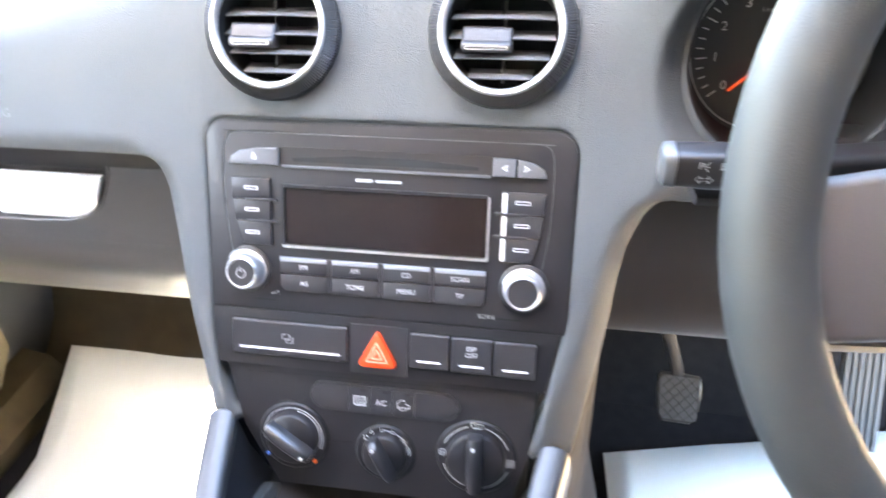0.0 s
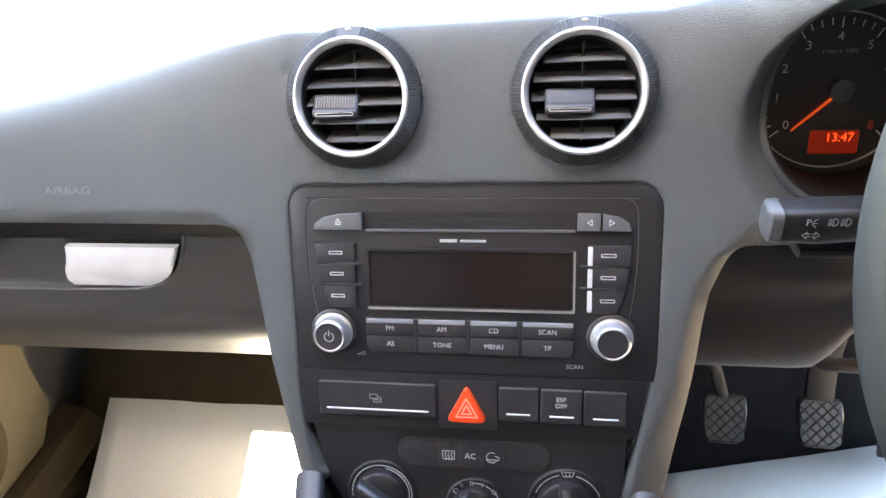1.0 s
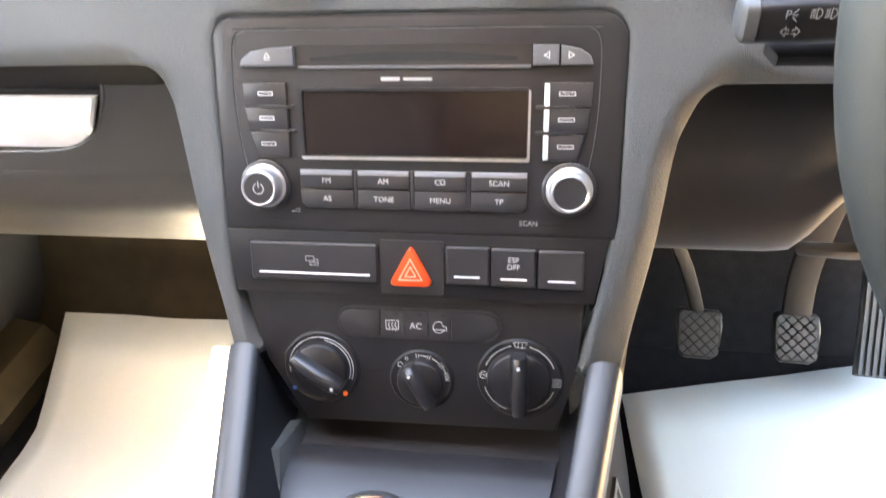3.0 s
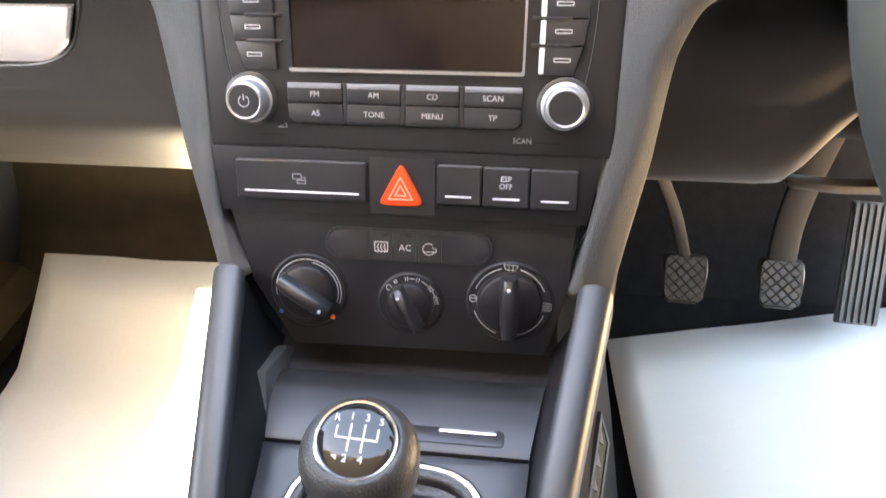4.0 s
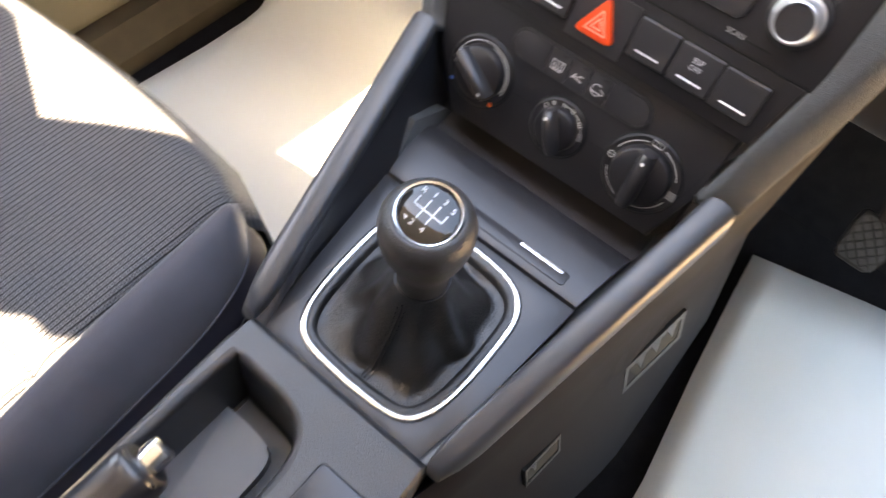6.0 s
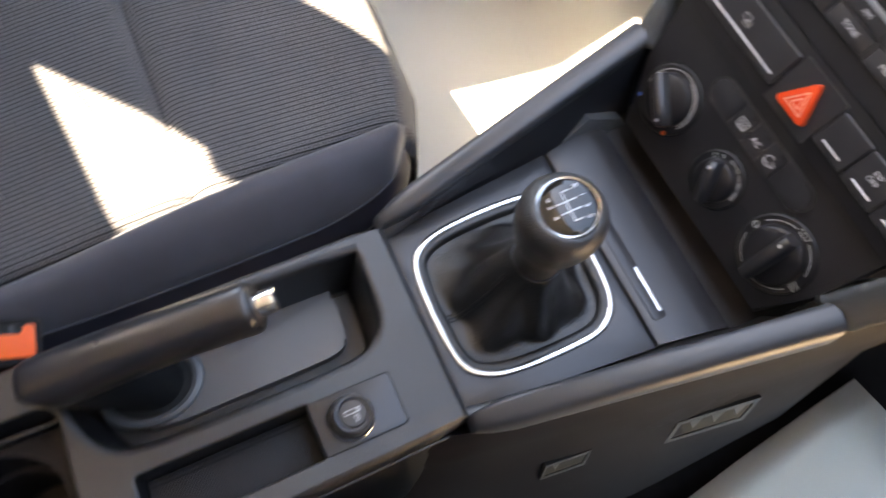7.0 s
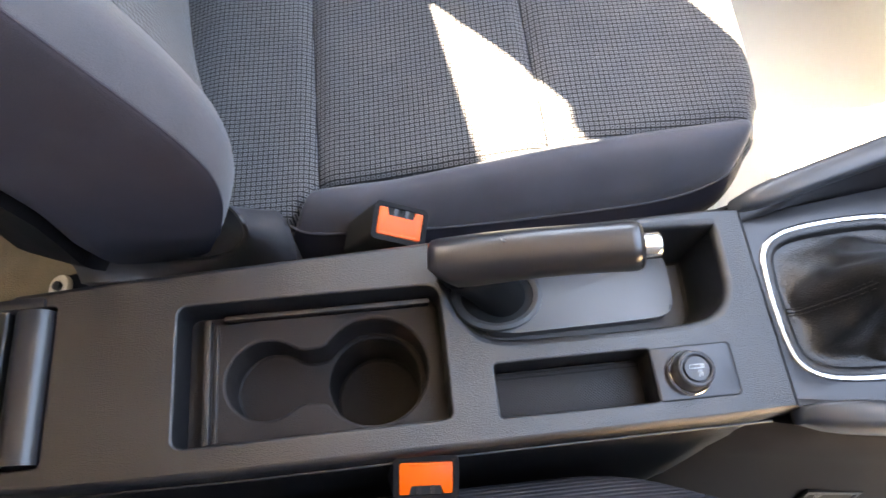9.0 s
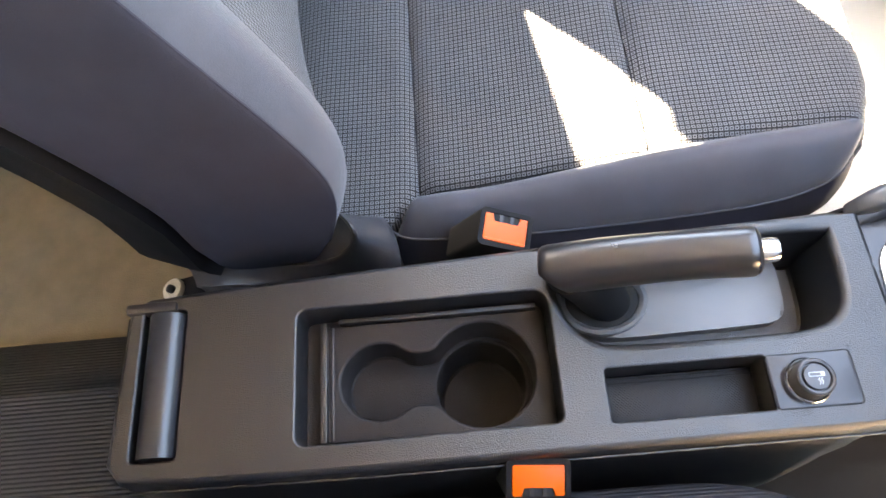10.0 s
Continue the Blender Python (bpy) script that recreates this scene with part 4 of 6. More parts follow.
peanut = (rightside + leftside[::-1])[::-1]
insert = part("cup_holder_insert", well(plate(rrect(-0.0255, 0.0515, -0.622, -0.4725, 0.002, 3), [offset(peanut, 0.0020)], CZ - 0.0235), peanut, CZ - 0.0235, CZ - 0.0605, 0.0020, floor=False), CUPM, console, "matt cup holder insert with a small and a large well", sharp=40)
part("insert_surround", plate(rrect(-0.0318, 0.0548, -0.6338, -0.4692, 0.005, 3), [rrect(-0.0252, 0.0512, -0.6217, -0.4728, 0.002, 3)], CZ - 0.0300), CUPM, insert)
bm = plate(offset(peanut, -0.001), [circle(CX, BIG[0] - 0.001, 0.0328, 40)], CZ - 0.060)
well(bm, circle(CX, BIG[0] - 0.001, 0.0316, 40), CZ - 0.060, CZ - 0.118, 0.0015)
part("well_floor", bm, CUPM, insert, sharp=40)
bm = box(-0.0275, 0.0525, -0.6225, -0.6180, CZ - 0.030, CZ - 0.0185, 0.001)
part("slide_bar", bm, GRAIN, insert)
bm = box(-0.0255, 0.0505, -0.6165, -0.6140, CZ - 0.030, CZ - 0.0225, 0.0008)
part("slide_bar", bm, GRAIN, insert)
for y0, y1, x0, x1 in ((-0.61, -0.475, -0.0300, -0.0265),):
    part("side_rib", box(x0, x1, y0, y1, CZ - 0.030, CZ - 0.019, 0.0008), GRAIN, insert)
# knurled rubber mat in the small tray
mat_ob = part("tray_mat", box(0.0250, 0.0560, -0.4390, -0.3425, CZ - 0.0285, CZ - 0.0230, 0.0006), KNURL, console, "knurled rubber mat in the small tray")
for x in (0.0262, 0.0290, 0.0548):
    part("edge_rib", box(x, x + 0.0007, -0.4380, -0.3435, CZ - 0.0232, CZ - 0.0222), MATR, mat_ob)
# lining of the handbrake recess
bm = prism([(x, y) for x, y in offset([tuple(p[:2]) for p in spline([(x, y, 0) for x, y in ((-0.056, -0.44), (-0.02, -0.435), (-0.0085, -0.427), (-0.008, -0.37), (-0.0088, -0.325), (-0.0098, -0.3100), (-0.0132, -0.3025), (-0.0200, -0.2990), (-0.034, -0.2978), (-0.045, -0.2975), (-0.0555, -0.2985))], 4)], 0)], CZ - 0.058, CZ - 0.046, 0.002)
part("recess_lining", bm, LINING, console, "smooth grey lining under the handbrake lever")
# slotted ring where the lever passes through
bm = loft([[(x, y, z) for x, y in circle(-0.036, -0.425, r, 36, r * 1.25)] for r, z in ((0.0265, CZ - 0.047), (0.0260, CZ - 0.043), (0.0235, CZ - 0.0415), (0.0210, CZ - 0.043), (0.0205, CZ - 0.048))], (False, False))
part("lever_collar", bm, LINING, console)
part("lever_slot", prism(circle(-0.036, -0.425, 0.0205, 32, 0.0262), CZ - 0.052, CZ - 0.0440), PIT, console)

# armrest hinge roller at the rear
roll = thing("armrest_roller", "dark satin cylinder cover at the rear of the console", "hinge cover")
bm = loft([[(x, -0.7225 - 0.0130 * math.cos(a), CZ - 0.008 + 0.0135 * math.sin(a)) for a in [math.pi * k / 14 for k in range(15)]] + [(x, -0.7095, CZ - 0.02), (x, -0.7355, CZ - 0.02)] for x in (-0.0375, -0.0365, 0.0550, 0.0560)])
part("cover", bm, PAINT, roll, sharp=40)
part("bracket", box(-0.046, -0.0385, -0.7500, -0.7150, CZ - 0.05, CZ + 0.003, 0.003), DARK, roll)
part("back_plate", box(-0.040, 0.0590, -0.7520, -0.7420, CZ - 0.10, CZ - 0.006, 0.003), DARK, roll)

# ---- cigarette lighter ----
lighter = thing("cigarette_lighter", "cigarette lighter in a square dark panel with a chrome ring", "cigarette lighter")
bm = prism(rrect(0.0247, 0.0572, -0.3410, -0.2900, [0.0012, 0.0012, 0.004, 0.004], 3), CZ - 0.004, CZ + 0.0006, 0.0006)
part("panel", bm, PAINT, lighter)
bm = frame_ring(rrect(0.0240, 0.0579, -0.3417, -0.2893, 0.003, 4), rrect(0.0247, 0.0572, -0.3410, -0.2900, 0.003, 4), CZ - 0.003, CZ + 0.0002)
part("gap", bm, PIT, lighter)
lc = pose(0.0418, -0.3195, CZ + 0.0006)
low = Matrix.Diagonal((1, 1, 0.72, 1))
part("chrome_ring", lathe([(0.0140, 0.0), (0.0143, 0.0030), (0.0139, 0.0044), (0.0131, 0.0050), (0.0120, 0.0042), (0.0112, 0.0)], 44, cap=(False, False)), CHROME, lighter, m=lc @ pose(0.0002, -0.0012, 0))
part("plug", lathe([(0.0114, 0.0), (0.0116, 0.0135), (0.0112, 0.0160), (0.0102, 0.0169), (0.0090, 0.0165), (0.0084, 0.0140), (0.0, 0.0140)], 44, cap=(False, False)), PLUG, lighter, m=lc @ low)
part("cap", lathe([(0.0078, 0.0135), (0.0078, 0.0164), (0.0074, 0.0170), (0.0, 0.0172)], 40, cap=(False, False)), KEY, lighter, m=lc @ low)
cig = [[(-0.0052, 0.0028), (0.0052, 0.0028), (0.0052, 0.0002), (-0.0052, 0.0002), (-0.0052, 0.0028)], [(0.0030, 0.0028), (0.0030, 0.0002)], [(0.0038, 0.0022), (0.0050, 0.0022)], [(0.0038, 0.0010), (0.0050, 0.0010)],
       [(0.0012, -0.0012), (0.0002, -0.0024), (0.0014, -0.0036), (0.0004, -0.0058)], [(0.0030, -0.0012), (0.0020, -0.0024), (0.0032, -0.0036), (0.0022, -0.0056)]]
part("lighter_symbol", stroke(cig, 0.0006, 0.0172), INK, lighter, m=lc @ low @ pose(0, 0, 0, 0, 0, 90) @ Matrix.Diagonal((0.86, 0.86, 1, 1)))

# ---- gear lever ----
gear = thing("gear_lever", "gear lever with leather knob, shift pattern cap and leather gaiter", "gear lever")
KC = Vector((0.0072, -0.1905, 0.5375))
# gaiter: folds gathered from the frame up to the collar
rings = []
base = [Vector((x, y, gear_z(y) - 0.004)) for x, y in offset(GAITER, -0.0062)]
collar = Vector((0.0048, -0.1856, 0.467))
nb = len(base)
cen = Vector((0.0, -0.186, 0.41))
for j in range(15):
    t = j / 14
    ring = []
    for k, b in enumerate(base):
        a = math.atan2(b.y - cen.y, b.x - cen.x)
        top = collar + Vector((0.0158 * math.cos(a), 0.0158 * math.sin(a), 0))
        p = b.lerp(top, t)
        sag = math.sin(math.pi * t) ** 1.0
        out = Vector((math.cos(a), math.sin(a), 0))
        lean = 0.3 + 0.7 * max(0.0, math.sin(a + 0.2))
        p.z = b.z + (top.z - b.z) * (t ** 2.1) - 0.003 * sag * lean
        fold = 0.0032 * math.sin(4 * a + 1.0 + 2.0 * t) + 0.0022 * math.sin(7 * a + 3 * t) + 0.004 * noise.noise((math.cos(a) * 1.7, math.sin(a) * 1.7, t * 2.6))
        p += out * (fold * sag * 0.9 + 0.001 * sag) + Vector((0, 0, 0.0065 * sag * noise.noise((math.cos(a) * 2.1 + 5, math.sin(a) * 2.1, t * 2.2))))
        ring.append(tuple(p))
    rings.append(ring)
rings.append([tuple(collar + Vector((0.0140 * math.cos(a), 0.0140 * math.sin(a), -0.003))) for a in [math.atan2(b.y - cen.y, b.x - cen.x) for b in base]])
bm = loft(rings, (False, False))
gob = part("gaiter", bm, LEATHER, gear, "folded black leather gaiter", sharp=80)
sub = gob.modifiers.new("smooth", "SUBSURF")
sub.levels = sub.render_levels = 1
# sewn seam down the rear of the gaiter: a ridge with a row of stitches on either side
rear_k = min(range(nb), key=lambda k: abs(math.atan2(base[k].y - cen.y, base[k].x - cen.x) + 1.45))
seam = [Vector(r[rear_k]) + Vector((0, -0.0005, 0.0008)) for r in rings[1:14]]
part("seam", sweep(seam, circle(0, 0, 0.0007, 8)), LEATHER, gob)
seam = spline([tuple(p) for p in seam], 4)
bm = bmesh.new()
for side in (-0.0024, 0.0024):
    for k in range(1, len(seam) - 2, 2):
        sweep([seam[k] + Vector((side, 0, -0.0002)), seam[k].lerp(seam[k + 1], 0.5) + Vector((side, 0, 0.0002)), seam[k + 1] + Vector((side, 0, -0.0002))], circle(0, 0, 0.00045, 6), bm=bm)
part("stitching", bm, LEATHER, gob)
# knob turned about an axis that leans a little
knob_m = Matrix.Translation(KC) @ pose(0, 0, 0, 4, 2, 0)
part("collar", lathe([(0.0150, -0.080), (0.0160, -0.072), (0.0157, -0.0785), (0.0155, -0.078), (0.0150, -0.078)], 44, cap=(False, False)), DARK, gear, m=knob_m)
prof = [(0.0156, -0.084), (0.0150, -0.076), (0.0149, -0.068), (0.0151, -0.061), (0.0158, -0.054), (0.0174, -0.047), (0.0204, -0.037), (0.0230, -0.027), (0.0245, -0.017), (0.0243, -0.0095), (0.0226, -0.0040), (0.0196, -0.0008), (0.0176, 0.0), (0.0166, -0.0006)]
prof = [(p.x, p.y) for p in spline([(r, z, 0) for r, z in prof], 3)]
part("knob", lathe(prof, 56, cap=(False, False)), KNOBL, gear, "dark leather-wrapped knob worn to a shine", m=knob_m, sharp=70)
cap_m = knob_m @ pose(0, 0, 0.0006, 6, 3, 0)
part("chrome_ring", lathe([(0.0170, -0.0022), (0.0169, 0.0006), (0.0163, 0.0011), (0.0155, 0.0007), (0.0153, -0.001)], 56, cap=(False, False)), CHROME, gear, m=cap_m)
part("cap", lathe([(0.0155, -0.0002), (0.0140, 0.0007), (0.0100, 0.0015), (0.0050, 0.0019), (0.0, 0.0020)], 56, cap=(False, False)), GLOSS, gear, "gloss black cap printed with the shift pattern", m=cap_m)
g0 = 0.0021
L = [[(-0.0105, 0.0045), (-0.0105, -0.0005)], [(-0.0035, 0.0060), (-0.0035, -0.0060)], [(0.0035, 0.0060), (0.0035, -0.0060)], [(0.0105, 0.0045), (0.0105, -0.0005)], [(-0.0105, -0.0005), (0.0105, -0.0005)]]
part("shift_pattern", stroke([[(x * 0.78, y * 0.9) for x, y in q] for q in L], 0.0007, g0 - 0.0003, 0.0004), INK, gear, m=cap_m)
for ch, x, y in (("R", -0.0098, 0.0078), ("1", -0.0034, 0.0090), ("3", 0.0034, 0.0090), ("5", 0.0098, 0.0078), ("2", -0.0034, -0.0088), ("4", 0.0034, -0.0088)):
    lettering("gear_figure", ch, 0.0044, x * 0.90, y * 0.98, g0 - 0.0004, INK, gear, m=cap_m)
part("pointer_mark", prism([(-0.0085, -0.0078), (-0.0062, -0.0078), (-0.0062, -0.0095)], g0 - 0.0006, g0), INK, gear, m=cap_m)

# ---- handbrake ----
hb = thing("handbrake", "black handbrake lever lying low with a chrome release button", "handbrake")
A, Bq = Vector((-0.0375, -0.4700, 0.4420)), Vector((-0.0275, -0.3490, 0.4690))
d = (Bq - A).normalized()
across = d.cross(Vector((0, 0, 1))).normalized()
above = across.cross(d).normalized()
oval = [(0.0150 * math.copysign(abs(math.cos(a)) ** 0.8, math.cos(a)), 0.0175 * math.copysign(abs(math.sin(a)) ** 0.8, math.sin(a))) for a in [2 * math.pi * k / 32 for k in range(32)]]
rings = []
# bowed grip, cut slantwise at its rear end
for t, r in ((-0.030, 0.25), (-0.028, 0.62), (-0.020, 0.85), (-0.005, 0.96), (0.03, 1.0), (0.12, 1.0), (0.25, 1.0), (0.4, 0.98), (0.55, 0.96), (0.7, 0.94), (0.85, 0.94), (0.95, 0.95), (0.985, 0.93), (1.0, 0.86), (1.003, 0.70)):
    mid = A + (Bq - A) * t + (above - across) * 0.0012 * math.sin(math.pi * min(1, max(0, t)))
    slant = smooth(0.22, 0.0, t)
    rings.append([tuple(mid + across * (a * r) + above * (b * r) + d * (0.016 * slant * max(0.0, a / 0.015 * 0.7 - b / 0.0175 * 0.5) * r)) for a, b in oval])
part("grip", loft(rings), LEVER, hb, sharp=60)
mb = (Matrix.Translation(Bq) @ d.to_track_quat("Z", "Y").to_matrix().to_4x4())
part("grip_ring", lathe([(0.0135, -0.004), (0.0138, 0.0), (0.0122, 0.0015), (0.0090, 0.0015)], 32, cap=(False, False)), DARK, hb, m=mb)
part("release_button", lathe([(0.0074, -0.002), (0.0074, 0.0095), (0.0068, 0.0115), (0.0055, 0.0122), (0.0, 0.0124)], 32, cap=(True, False)), CHROME, hb, "chrome release button", m=mb)
part("lever_arm", sweep([(-0.0375, -0.455, 0.440), (-0.0365, -0.440, 0.415), (-0.036, -0.425, 0.385), (-0.036, -0.415, 0.36)], circle(0, 0, 0.0165, 20), up=(1, 0, 0)), MATR, hb)

# ---- round air vents ----
def air_vent(cx, cy, tab_shift):
    v = thing("air_vent", "round black air vent with knurled rim and satin chrome ring", "air vent", FACE @ pose(cx, cy, 0, -1.5, 0, 0), group="dashboard air vents")
    # knurled rim: fine teeth round the outside
    n = 170
    rings = []
    for r, z in ((0.0390, -0.012), (0.0407, -0.002), (0.0413, 0.0035), (0.0406, 0.0065), (0.0352, 0.0108), (0.0344, 0.0112)):
        ring = []
        for k in range(2 * n):
            a = math.pi * k / n
            tooth = 0.00030 if k % 2 else -0.00022
            if r < 0.0348 or abs(((a - math.pi / 2 + math.pi) % (2 * math.pi)) - math.pi) < 0.17:
                tooth = 0
            ring.append(((r + tooth) * math.cos(a), (r + tooth) * math.sin(a), z + tooth * 0.9))
        rings.append(ring)
    rim = part("knurled_rim", loft(rings, (False, False)), RIMGREY, v, sharp=25)
    part("pointer", prism(circle(0, 0.0384, 0.0020, 14, 0.0010), 0.0088, 0.0092, 0.0002), SATIN, rim)
    part("chrome_ring", lathe([(0.0348, 0.0100), (0.0346, 0.0120), (0.0340, 0.0129), (0.0326, 0.0127), (0.0312, 0.0114), (0.0305, 0.0085)], 72, cap=(False, False)), SATIN, v, "satin silver ring", sharp=70)
    part("barrel", lathe([(0.0306, 0.0095), (0.0306, 0.0), (0.030, -0.022), (0.0, -0.024)], 56, cap=(False, False)), PIT, v, sharp=50)
    for k in range(5):
        y = 0.0215 - 0.0105 * k - 0.0008
        half = math.sqrt(max(0.0, 0.0302 ** 2 - (y - 0.002) ** 2)) - 0.0010
        rings = []
        for x, cr in [(half * t, math.sqrt(max(0.02, 1 - (0.9 * t) ** 2))) for t in (-1, -0.8, -0.4, 0, 0.4, 0.8, 1)]:
            f, d = 0.0095 * cr - 0.0005, 0.0080
            rings.append([(x, y - 0.0036, f), (x, y - 0.0044, f + 0.0004), (x, y - 0.0038, f + 0.0012), (x, y + 0.0022, -d + 0.001), (x, y + 0.0014, -d)])
        slat = part("slat", loft(rings), SLAT, v, sharp=50)
        part("pivot", prism(circle(0, y - 0.0003, 0.0007, 10), -0.002, 0.0012), PIT, slat)
    part("centre_vane", box(-0.0005, 0.0005, -0.027, 0.027, -0.016, -0.0015), DARK, v)
    tx, ty = -0.0095 + tab_shift, -0.0048
    # thumb tab: ribbed slope rising to a rounded bead with a chrome strip
    rings = []
    for x, k in ((-0.0138, 0.82), (-0.0134, 0.95), (-0.0125, 1.0), (0.0125, 1.0), (0.0134, 0.95), (0.0138, 0.82)):
        side_prof = [(0.0072, 0.0035), (0.0072, 0.0068), (0.0060, 0.0080), (-0.0012, 0.0110), (-0.0022, 0.0126), (-0.0034, 0.0133), (-0.0052, 0.0132), (-0.0064, 0.0122), (-0.0068, 0.0100), (-0.0066, 0.0030)]
        rings.append([(tx + x, ty + y * k, 0.003 + (z - 0.003) * k) for y, z in side_prof])
    tab = part("thumb_tab", loft(rings), KEY, v, sharp=45)
    for k in range(15):
        x = tx - 0.0112 + 0.0016 * k
        part("grip_rib", loft([[(xx, ty + 0.0058, 0.0080), (xx, ty - 0.0010, 0.0109), (xx, ty - 0.0008, 0.0115), (xx, ty + 0.0056, 0.0087)] for xx in (x - 0.00035, x + 0.00035)]), KEY, tab)
    part("chrome_strip", frame_ring(rrect(tx - 0.0116, tx + 0.0116, ty - 0.0056, ty - 0.0036, 0.0008, 2), rrect(tx - 0.0110, tx + 0.0110, ty - 0.0051, ty - 0.0041, 0.0004, 2), 0.0126, 0.0136), SATIN, tab)
    part("strip_inlay", prism(rrect(tx - 0.0110, tx + 0.0110, ty - 0.0051, ty - 0.0041, 0.0004, 2), 0.0126, 0.01325), PIT, tab)
    return v


air_vent(-0.0665, 0.1295, 0.0)
air_vent(0.0670, 0.1295, 0.0018)

# ---- radio ----
radio = thing("car_radio", "black double-height car radio with dark screen and two silver knobs", "car radio", FACE)
# outer bezel and inner seam
bez = [(-0.1130, 0.062), (-0.1162, -0.0435), (0.1118, -0.0435), (0.1130, 0.062)]
bez_out = rrect(-0.1130, 0.1130, -0.0430, 0.0760, [0.001, 0.001, 0.013, 0.013], 6)
part("faceplate", prism(bez_out, -0.02, 0.0, 0.0012), PIANO, radio)
part("seam_shadow", frame_ring(offset(bez_out, 0.0013), offset(bez_out, -0.0002), -0.02, -0.0008), PIT, radio)


def seam_line(pts, width=0.0005):
    return stroke([pts], width, 0.00005, 0.0001)


inner = [tuple(p[:2]) for p in spline([(x, y, 0) for x, y in ((-0.0990, -0.0060), (-0.1015, 0.010), (-0.1030, 0.030), (-0.1025, 0.055), (-0.1005, 0.0655), (-0.0950, 0.0692), (-0.085, 0.0698), (0.085, 0.0698), (0.0950, 0.0690), (0.0995, 0.0650), (0.1010, 0.055), (0.1010, 0.030), (0.0995, 0.010), (0.0970, -0.0060))], 5)]
part("panel_seam", seam_line(inner, 0.0007), PIT, radio)
part("panel_seam_edge", stroke([[(x * 0.9925, y - 0.0006) for x, y in inner]], 0.0004, 0.00005, 0.0001), KEYTOP, radio)
for x in (-0.0775, 0.0775):
    part("release_slot", prism(rrect(x - 0.0080, x + 0.0080, 0.0694, 0.0708, 0.0005, 2), 0, 0.0003), PIT, radio)
# slot
part("cd_recess", prism(rrect(-0.0640, 0.0640, 0.0490, 0.0612, 0.0006, 2), 0.0, 0.0002), DARK, radio)
part("cd_slot", prism([(-0.0570, 0.0525), (0.0570, 0.0525), (0.0570, 0.0545), (0.020, 0.0572), (-0.020, 0.0572), (-0.0570, 0.0545)], 0.0002, 0.0004), PIT, radio)
part("slot_lip", prism(rrect(-0.0640, 0.0640, 0.0486, 0.0502, 0.0005, 2), 0.0, 0.0012, 0.0004), KEYTOP, radio)


def key(name, pts, h=0.0022, mat=KEY, bev=0.0008):
    gap = prism(offset(pts, 0.0007), 0.0, 0.0003)
    k = part(name, prism(pts, 0.0, h, bev), mat, radio)
    part("gap", gap, PIT, k)
    return k


k = key("eject_key", [(-0.0972, 0.0500), (-0.0655, 0.0500), (-0.0655, 0.0606), (-0.0800, 0.0598), (-0.0905, 0.0578), (-0.0958, 0.0540)], 0.0035, KEYTOP, 0.0012)
part("eject_symbol", stroke([[(-0.0822, 0.0535), (-0.0790, 0.0535)], [(-0.0822, 0.0546), (-0.0790, 0.0546), (-0.0806, 0.0570), (-0.0822, 0.0546)]], 0.0004, 0.0035), INK, k)
k = key("previous_key", [(0.0650, 0.0500), (0.0785, 0.0500), (0.0785, 0.0603), (0.0650, 0.0606)], 0.0035, KEYTOP, 0.0012)
part("arrow_symbol", stroke([[(0.0735, 0.0535), (0.0735, 0.0567), (0.0708, 0.0551), (0.0735, 0.0535)]], 0.0005, 0.0035), INK, k)
k = key("next_key", [(0.0795, 0.0500), (0.0962, 0.0500), (0.0948, 0.0548), (0.0895, 0.0582), (0.0795, 0.0602)], 0.0035, KEYTOP, 0.0012)
part("arrow_symbol", stroke([[(0.0835, 0.0535), (0.0835, 0.0567), (0.0862, 0.0551), (0.0835, 0.0535)]], 0.0005, 0.0035), INK, k)
# maker's wording above the screen, as two plain bars
part("wordmark", prism(rrect(-0.0175, -0.0068, 0.0421, 0.0441, 0.0005, 2), 0, 0.0002), INKG, radio)
part("wordmark", prism(rrect(-0.0050, 0.0110, 0.0422, 0.0438, 0.0005, 2), 0, 0.0002), INKG, radio)
# preset keys, left and right of the screen
for s in (-1, 1):
    tops = (0.0412, 0.0277, 0.0141)
    for i, t in enumerate(tops):
        b = (0.0283, 0.0147, -0.0005)[i]
        xo0, xo1 = ((0.0967, 0.0964), (0.0960, 0.0945), (0.0940, 0.0900))[i]
        pts = [(s * xo1, b), (s * 0.0715, b), (s * 0.0715, t), (s * xo0, t)]
        if s > 0:
            pts = pts[::-1]
        k = key("preset_key", pts, 0.0022, KEY, 0.0007)
        m = (t + b) / 2 + 0.0005
        cx = s * 0.0836
        part("bar_symbol", frame_ring(rrect(cx - 0.0044, cx + 0.0044, m - 0.0011, m + 0.0011, 0.0004, 2), rrect(cx - 0.0039, cx + 0.0039, m - 0.0006, m + 0.0006, 0.0002, 2), 0.0022, 0.0023), INK, k)
        if s > 0:
            part("lit_edge", prism(rrect(0.0716, 0.0744, b + 0.0006, t - 0.0006, 0.0006, 2), 0.0021, 0.0025, 0.0003), SILVER, k)
        if i:
            part("divider", prism(rrect(min(s * 0.0672, s * 0.0878), max(s * 0.0672, s * 0.0878), t - 0.0004, t + 0.0012, 0.0007, 3), 0.0, 0.0028, 0.0004), KEY, k)
